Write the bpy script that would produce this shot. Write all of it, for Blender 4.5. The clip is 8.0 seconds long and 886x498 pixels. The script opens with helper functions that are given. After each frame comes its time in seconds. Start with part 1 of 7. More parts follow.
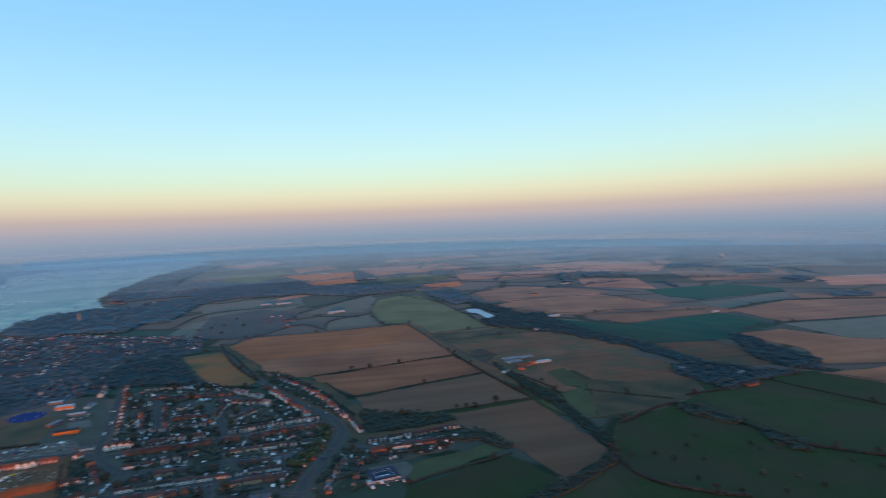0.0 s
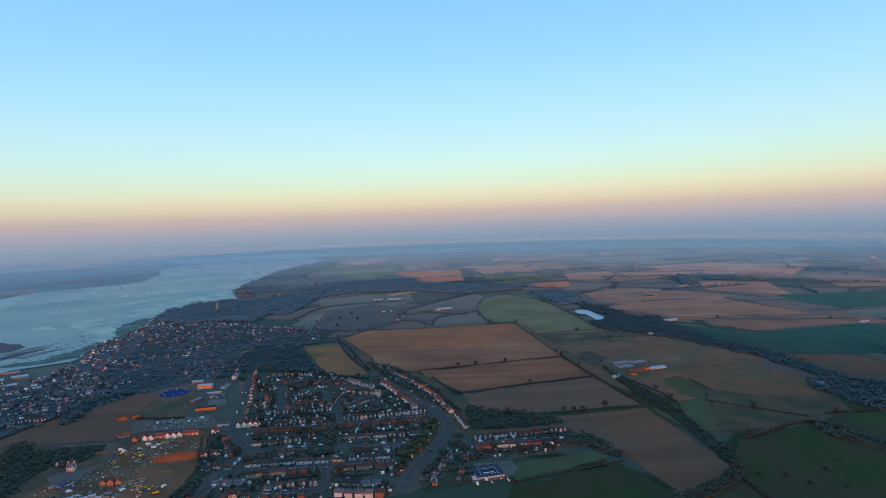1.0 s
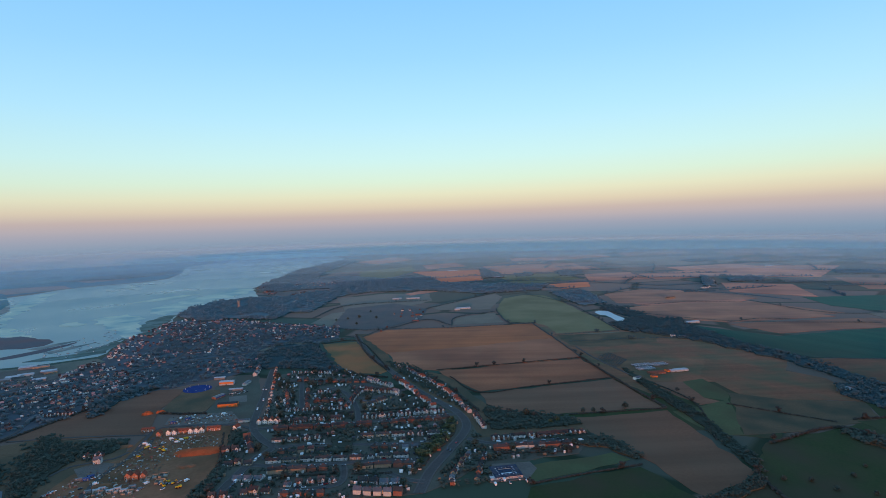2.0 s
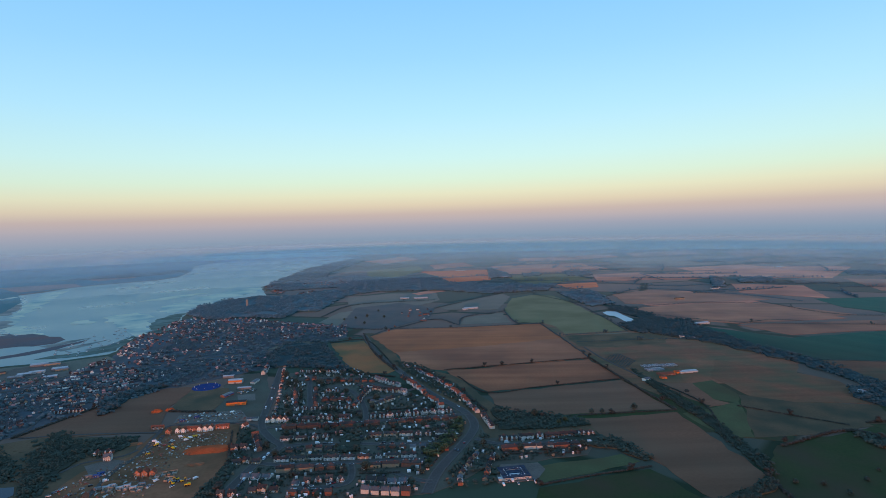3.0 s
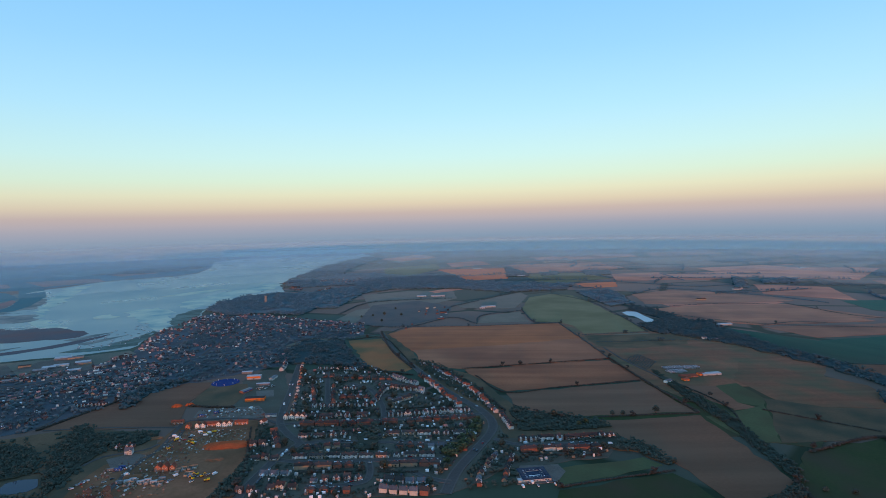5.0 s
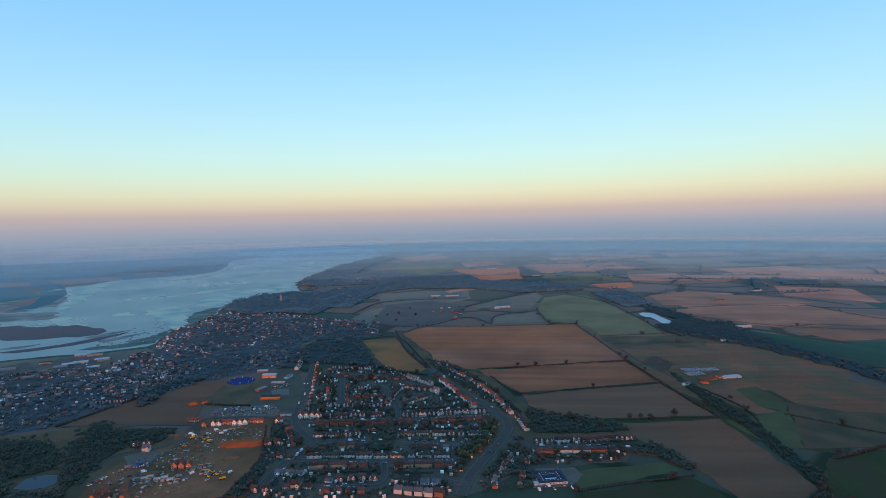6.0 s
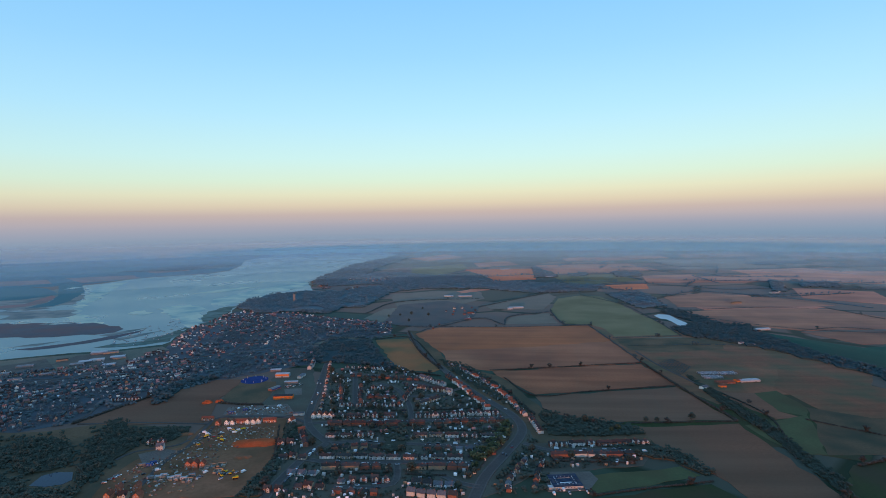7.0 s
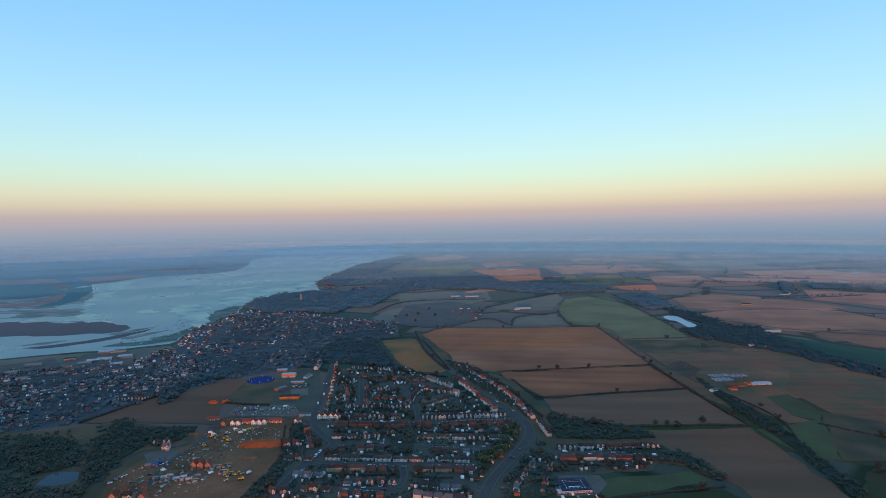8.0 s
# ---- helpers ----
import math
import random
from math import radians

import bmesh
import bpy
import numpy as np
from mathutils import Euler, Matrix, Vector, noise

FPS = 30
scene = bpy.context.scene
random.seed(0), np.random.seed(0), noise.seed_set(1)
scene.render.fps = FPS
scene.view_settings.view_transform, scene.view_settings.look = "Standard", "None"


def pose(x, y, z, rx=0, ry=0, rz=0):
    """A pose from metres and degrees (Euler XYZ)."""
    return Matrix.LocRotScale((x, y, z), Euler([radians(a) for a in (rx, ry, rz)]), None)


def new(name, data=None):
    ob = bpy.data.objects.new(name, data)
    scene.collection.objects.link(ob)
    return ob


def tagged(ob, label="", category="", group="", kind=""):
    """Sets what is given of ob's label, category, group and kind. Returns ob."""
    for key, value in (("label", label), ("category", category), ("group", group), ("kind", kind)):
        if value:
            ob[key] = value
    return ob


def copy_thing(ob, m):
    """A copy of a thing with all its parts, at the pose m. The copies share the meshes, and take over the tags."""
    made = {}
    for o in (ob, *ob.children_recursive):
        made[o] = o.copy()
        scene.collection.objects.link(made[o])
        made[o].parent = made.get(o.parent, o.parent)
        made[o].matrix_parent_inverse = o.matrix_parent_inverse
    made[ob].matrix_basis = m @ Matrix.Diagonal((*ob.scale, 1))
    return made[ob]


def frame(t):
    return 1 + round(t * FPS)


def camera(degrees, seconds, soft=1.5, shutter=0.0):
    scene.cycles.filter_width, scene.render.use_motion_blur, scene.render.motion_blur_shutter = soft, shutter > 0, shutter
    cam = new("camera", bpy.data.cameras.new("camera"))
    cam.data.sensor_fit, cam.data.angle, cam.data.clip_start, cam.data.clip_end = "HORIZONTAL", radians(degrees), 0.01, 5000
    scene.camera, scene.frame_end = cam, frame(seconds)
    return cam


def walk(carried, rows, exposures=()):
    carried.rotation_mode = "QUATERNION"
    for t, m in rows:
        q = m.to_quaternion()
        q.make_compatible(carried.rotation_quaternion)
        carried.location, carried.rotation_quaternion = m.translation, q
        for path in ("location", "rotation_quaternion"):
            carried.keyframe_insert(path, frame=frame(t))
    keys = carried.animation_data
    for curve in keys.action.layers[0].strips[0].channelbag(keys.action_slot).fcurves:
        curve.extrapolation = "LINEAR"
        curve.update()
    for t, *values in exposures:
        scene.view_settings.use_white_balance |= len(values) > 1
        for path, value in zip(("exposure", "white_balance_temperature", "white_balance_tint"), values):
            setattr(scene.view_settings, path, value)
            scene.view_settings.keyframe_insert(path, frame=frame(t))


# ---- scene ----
cam = camera(78.35, 8.0, 0.9, 0.5)
walk(cam, [
    (0, pose(8.18, -20.77, 235.88, 87.449, 1.827, -19.315)),
    (0.5, pose(8.41, -21.65, 235.93, 87.600, 1.798, -10.999)),
    (1, pose(8.43, -22.16, 235.95, 87.644, 1.769, -8.027)),
    (1.5, pose(8.26, -22.31, 235.95, 87.659, 1.654, -6.796)),
    (3, pose(6.87, -20.82, 235.83, 87.654, 1.378, -5.246)),
    (3.5, pose(6.19, -19.72, 235.76, 87.597, 1.293, -4.878)),
    (4, pose(5.45, -18.36, 235.68, 87.547, 1.223, -4.534)),
    (5.5, pose(3.06, -12.86, 235.40, 87.481, 0.983, -2.800)),
    (6, pose(2.30, -10.61, 235.31, 87.489, 0.922, -2.025)),
    (6.5, pose(1.58, -8.18, 235.22, 87.490, 0.834, -1.320)),
    (7, pose(0.94, -5.59, 235.14, 87.518, 0.738, -0.696)),
    (7.5, pose(0.41, -2.86, 235.06, 87.538, 0.664, -0.226)),
    (8, pose(0.00, 0.00, 235.00, 87.539, 0.601, 0.001)),
], exposures=[(0, 0.0), (8, 0.0)])

# ---- sky, sun ----
SUN_ELEVATION, SUN_SIDE = 2.4, 12.0     # degrees; low sun behind the viewer, a little to the left


def lin(r, g, b):
    """Linear colour from 8-bit screen colour."""
    return tuple(((c / 255 + 0.055) / 1.055) ** 2.4 if c > 10 else c / 3294 for c in (r, g, b)) + (1.0,)


def build_world():
    world = bpy.data.worlds.new("world")
    scene.world = world
    world.use_nodes = True
    nt = world.node_tree
    nt.nodes.clear()
    n = nt.nodes.new
    out, bg_a, bg_b, add = n("ShaderNodeOutputWorld"), n("ShaderNodeBackground"), n("ShaderNodeBackground"), n("ShaderNodeAddShader")
    sky = n("ShaderNodeTexSky")
    sky.sky_type, sky.sun_disc = "NISHITA", False
    sky.sun_elevation, sky.sun_rotation = radians(SUN_ELEVATION), radians(180 + SUN_SIDE)
    sky.altitude, sky.air_density, sky.dust_density = 190, 1.0, 2.0
    bg_a.inputs["Strength"].default_value = 0.11
    coord, dot, ramp_in, ramp = n("ShaderNodeTexCoord"), n("ShaderNodeVectorMath"), n("ShaderNodeMapRange"), n("ShaderNodeValToRGB")
    # the dusk bands stand a little higher on the side away from the sun
    dot.operation = "DOT_PRODUCT"
    dot.inputs[1].default_value = (-0.010, 0.0, 1.0)
    ramp_in.inputs["From Min"].default_value = -0.1
    ramp_in.inputs["From Max"].default_value = 1.0
    stops = [(-4.0, 100, 140, 170), (-2.4, 114, 150, 177), (-1.2, 142, 167, 189), (-0.1, 174, 178, 192), (0.7, 195, 186, 191),
             (1.4, 204, 188, 186), (2.3, 224, 210, 190), (3.4, 228, 228, 202), (4.8, 222, 238, 220), (7.0, 206, 239, 240),
             (11.5, 180, 229, 254), (17.0, 154, 214, 255), (23.0, 134, 202, 255), (40.0, 126, 190, 248), (75.0, 112, 172, 236)]
    el = ramp.color_ramp.elements
    while len(el) < len(stops):
        el.new(0.5)
    for e, (deg, *rgb) in zip(el, stops):
        e.position = (math.sin(radians(deg)) + 0.1) / 1.1
        e.color = [c * k for c, k in zip(lin(*rgb), (0.94 if deg < 4 else 0.86, 1.0, 1.08, 1.0))]
    bg_b.inputs["Strength"].default_value = 0.80
    nt.links.new(coord.outputs["Generated"], dot.inputs[0])
    nt.links.new(dot.outputs["Value"], ramp_in.inputs["Value"])
    nt.links.new(ramp_in.outputs["Result"], ramp.inputs["Fac"])
    nt.links.new(ramp.outputs["Color"], bg_b.inputs["Color"])
    nt.links.new(sky.outputs["Color"], bg_a.inputs["Color"])
    nt.links.new(bg_a.outputs[0], add.inputs[0])
    nt.links.new(bg_b.outputs[0], add.inputs[1])
    nt.links.new(add.outputs[0], out.inputs["Surface"])


build_world()
sun = new("sun", bpy.data.lights.new("sun", "SUN"))
sun.data.energy, sun.data.angle, sun.data.color = 2.0, radians(0.6), (1.0, 0.25, 0.07)
sun.matrix_basis = pose(0, -200, 400, 90 - SUN_ELEVATION, 0, SUN_SIDE * -1)


# ---- materials ----
def surface(name, a, b, scale=0.05, fine=1.0, rough=0.9, bump=0.3, sheen=0.0, spec=0.06, stripes=None, vary=0.0, metal=0.0, third=None, soft_sheen=0.2, tint=(0.18, 0.36, 0.66)):
    """A grained surface: two colours mixed by broad and fine noise, in metres."""
    m = bpy.data.materials.new(name)
    m.use_nodes = True
    nt = m.node_tree
    bsdf = nt.nodes["Principled BSDF"]
    n = nt.nodes.new
    coord = n("ShaderNodeTexCoord")
    broad, grain = n("ShaderNodeTexNoise"), n("ShaderNodeTexNoise")
    broad.inputs["Scale"].default_value, broad.inputs["Detail"].default_value = scale, 6
    grain.inputs["Scale"].default_value, grain.inputs["Detail"].default_value = fine, 4
    nt.links.new(coord.outputs["Object"], broad.inputs["Vector"])
    nt.links.new(coord.outputs["Object"], grain.inputs["Vector"])
    mix = n("ShaderNodeMix")
    mix.data_type = "RGBA"
    spread = n("ShaderNodeMapRange")
    spread.inputs["From Min"].default_value, spread.inputs["From Max"].default_value = 0.36, 0.64
    both = n("ShaderNodeMath")
    both.operation, both.inputs[1].default_value = "MULTIPLY_ADD", 0.45
    half = n("ShaderNodeMath")
    half.operation, half.inputs[1].default_value = "MULTIPLY", 0.55
    nt.links.new(grain.outputs["Fac"], half.inputs[0])
    nt.links.new(broad.outputs["Fac"], both.inputs[0])
    nt.links.new(half.outputs[0], both.inputs[2])
    nt.links.new(both.outputs[0], spread.inputs["Value"])
    nt.links.new(spread.outputs["Result"], mix.inputs["Factor"])
    mix.inputs["A"].default_value, mix.inputs["B"].default_value = (*a, 1), (*b, 1)
    colour = mix.outputs["Result"]
    if third:
        big, step, more = n("ShaderNodeTexNoise"), n("ShaderNodeMapRange"), n("ShaderNodeMix")
        big.inputs["Scale"].default_value, big.inputs["Detail"].default_value = third[1], 3
        step.inputs["From Min"].default_value, step.inputs["From Max"].default_value = 0.40, 0.66
        more.data_type = "RGBA"
        more.inputs["B"].default_value = (*third[0], 1)
        nt.links.new(coord.outputs["Object"], big.inputs["Vector"])
        nt.links.new(big.outputs["Fac"], step.inputs["Value"])
        nt.links.new(step.outputs["Result"], more.inputs["Factor"])
        nt.links.new(colour, more.inputs["A"])
        colour = more.outputs["Result"]
    if stripes:
        # streaks left by the plough and drill: (turn in degrees, spacing in metres, strength)
        turn, wave, dark = n("ShaderNodeMapping"), n("ShaderNodeTexNoise"), n("ShaderNodeMix")
        turn.vector_type = "TEXTURE"
        turn.inputs["Rotation"].default_value[2] = radians(stripes[0])
        turn.inputs["Scale"].default_value = (1.0, 14.0, 1.0)
        wave.inputs["Scale"].default_value, wave.inputs["Detail"].default_value = 1.0 / stripes[1], 4
        level = n("ShaderNodeMapRange")
        level.inputs["From Min"].default_value, level.inputs["From Max"].default_value = 0.35, 0.65
        dark.data_type, dark.blend_type, dark.inputs["Factor"].default_value = "RGBA", "MULTIPLY", stripes[2]
        nt.links.new(coord.outputs["Object"], turn.inputs["Vector"])
        nt.links.new(turn.outputs["Vector"], wave.inputs["Vector"])
        nt.links.new(colour, dark.inputs["A"])
        nt.links.new(wave.outputs["Fac"], level.inputs["Value"])
        nt.links.new(level.outputs["Result"], dark.inputs["B"])
        colour = dark.outputs["Result"]
    if vary:
        info, span, hsv = n("ShaderNodeObjectInfo"), n("ShaderNodeMapRange"), n("ShaderNodeHueSaturation")
        span.inputs["To Min"].default_value, span.inputs["To Max"].default_value = 1 - vary, 1 + vary
        nt.links.new(info.outputs["Random"], span.inputs["Value"])
        nt.links.new(span.outputs["Result"], hsv.inputs["Value"])
        nt.links.new(colour, hsv.inputs["Color"])
        colour = hsv.outputs["Color"]
    nt.links.new(colour, bsdf.inputs["Base Color"])
    relief = n("ShaderNodeBump")
    relief.inputs["Strength"].default_value, relief.inputs["Distance"].default_value = bump, 0.1
    nt.links.new(grain.outputs["Fac"], relief.inputs["Height"])
    nt.links.new(relief.outputs["Normal"], bsdf.inputs["Normal"])
    bsdf.inputs["Roughness"].default_value, bsdf.inputs["Metallic"].default_value = rough, metal
    bsdf.inputs["Specular IOR Level"].default_value = spec
    # tinted sheen imitates haze: it pales surfaces seen at a low angle
    if sheen:
        bsdf.inputs["Sheen Weight"].default_value, bsdf.inputs["Sheen Roughness"].default_value = sheen, soft_sheen
        bsdf.inputs["Sheen Tint"].default_value = (*tint, 1)
    return m


def patchwork(m, size=260.0):
    """Far farmland: fields of many crops, with dark boundaries."""
    nt = m.node_tree
    bsdf = nt.nodes["Principled BSDF"]
    n = nt.nodes.new
    coord, turn, cells, edge = n("ShaderNodeTexCoord"), n("ShaderNodeMapping"), n("ShaderNodeTexVoronoi"), n("ShaderNodeTexVoronoi")
    turn.inputs["Rotation"].default_value[2] = radians(25)
    turn.inputs["Scale"].default_value = (0.6, 1.0, 1.0)
    edge.feature = "DISTANCE_TO_EDGE"
    pick, ramp, line, mix, dark = n("ShaderNodeSeparateColor"), n("ShaderNodeValToRGB"), n("ShaderNodeMapRange"), n("ShaderNodeMix"), n("ShaderNodeMix")
    for v in (cells, edge):
        v.voronoi_dimensions = "2D"
        v.inputs["Scale"].default_value, v.inputs["Randomness"].default_value = 1 / size, 0.75
        nt.links.new(turn.outputs["Vector"], v.inputs["Vector"])
    nt.links.new(coord.outputs["Object"], turn.inputs["Vector"])
    crops = ((0.0, (0.17, 0.105, 0.08)), (0.22, (0.05, 0.07, 0.045)), (0.42, (0.14, 0.092, 0.068)), (0.58, (0.045, 0.062, 0.042)), (0.7, (0.23, 0.125, 0.09)), (0.84, (0.075, 0.075, 0.055)))
    ramp.color_ramp.interpolation = "CONSTANT"
    while len(ramp.color_ramp.elements) < len(crops):
        ramp.color_ramp.elements.new(0.5)
    for e, (at, rgb) in zip(ramp.color_ramp.elements, crops):
        e.position, e.color = at, (*rgb, 1)
    nt.links.new(cells.outputs["Color"], pick.inputs["Color"])
    nt.links.new(pick.outputs["Red"], ramp.inputs["Fac"])
    source = bsdf.inputs["Base Color"].links[0].from_socket
    mix.data_type = dark.data_type = "RGBA"
    mix.inputs["Factor"].default_value = 0.9
    nt.links.new(source, mix.inputs["A"])
    nt.links.new(ramp.outputs["Color"], mix.inputs["B"])
    line.inputs["From Min"].default_value, line.inputs["From Max"].default_value = 0.02, 0.045
    nt.links.new(edge.outputs["Distance"], line.inputs["Value"])
    nt.links.new(line.outputs["Result"], dark.inputs["Factor"])
    dark.inputs["A"].default_value = (0.025, 0.035, 0.018, 1)
    nt.links.new(mix.outputs["Result"], dark.inputs["B"])
    nt.links.new(dark.outputs["Result"], bsdf.inputs["Base Color"])
    return m


def islands(m, spread=0.35):
    """Vary a joined mesh piece by piece."""
    nt = m.node_tree
    bsdf = nt.nodes["Principled BSDF"]
    link = bsdf.inputs["Base Color"].links[0]
    source = link.from_socket
    geo, span, hsv = nt.nodes.new("ShaderNodeNewGeometry"), nt.nodes.new("ShaderNodeMapRange"), nt.nodes.new("ShaderNodeHueSaturation")
    span.inputs["To Min"].default_value, span.inputs["To Max"].default_value = 1 - spread, 1 + spread
    nt.links.new(geo.outputs["Random Per Island"], span.inputs["Value"])
    nt.links.new(span.outputs["Result"], hsv.inputs["Value"])
    nt.links.new(source, hsv.inputs["Color"])
    nt.links.new(hsv.outputs["Color"], bsdf.inputs["Base Color"])
    return m


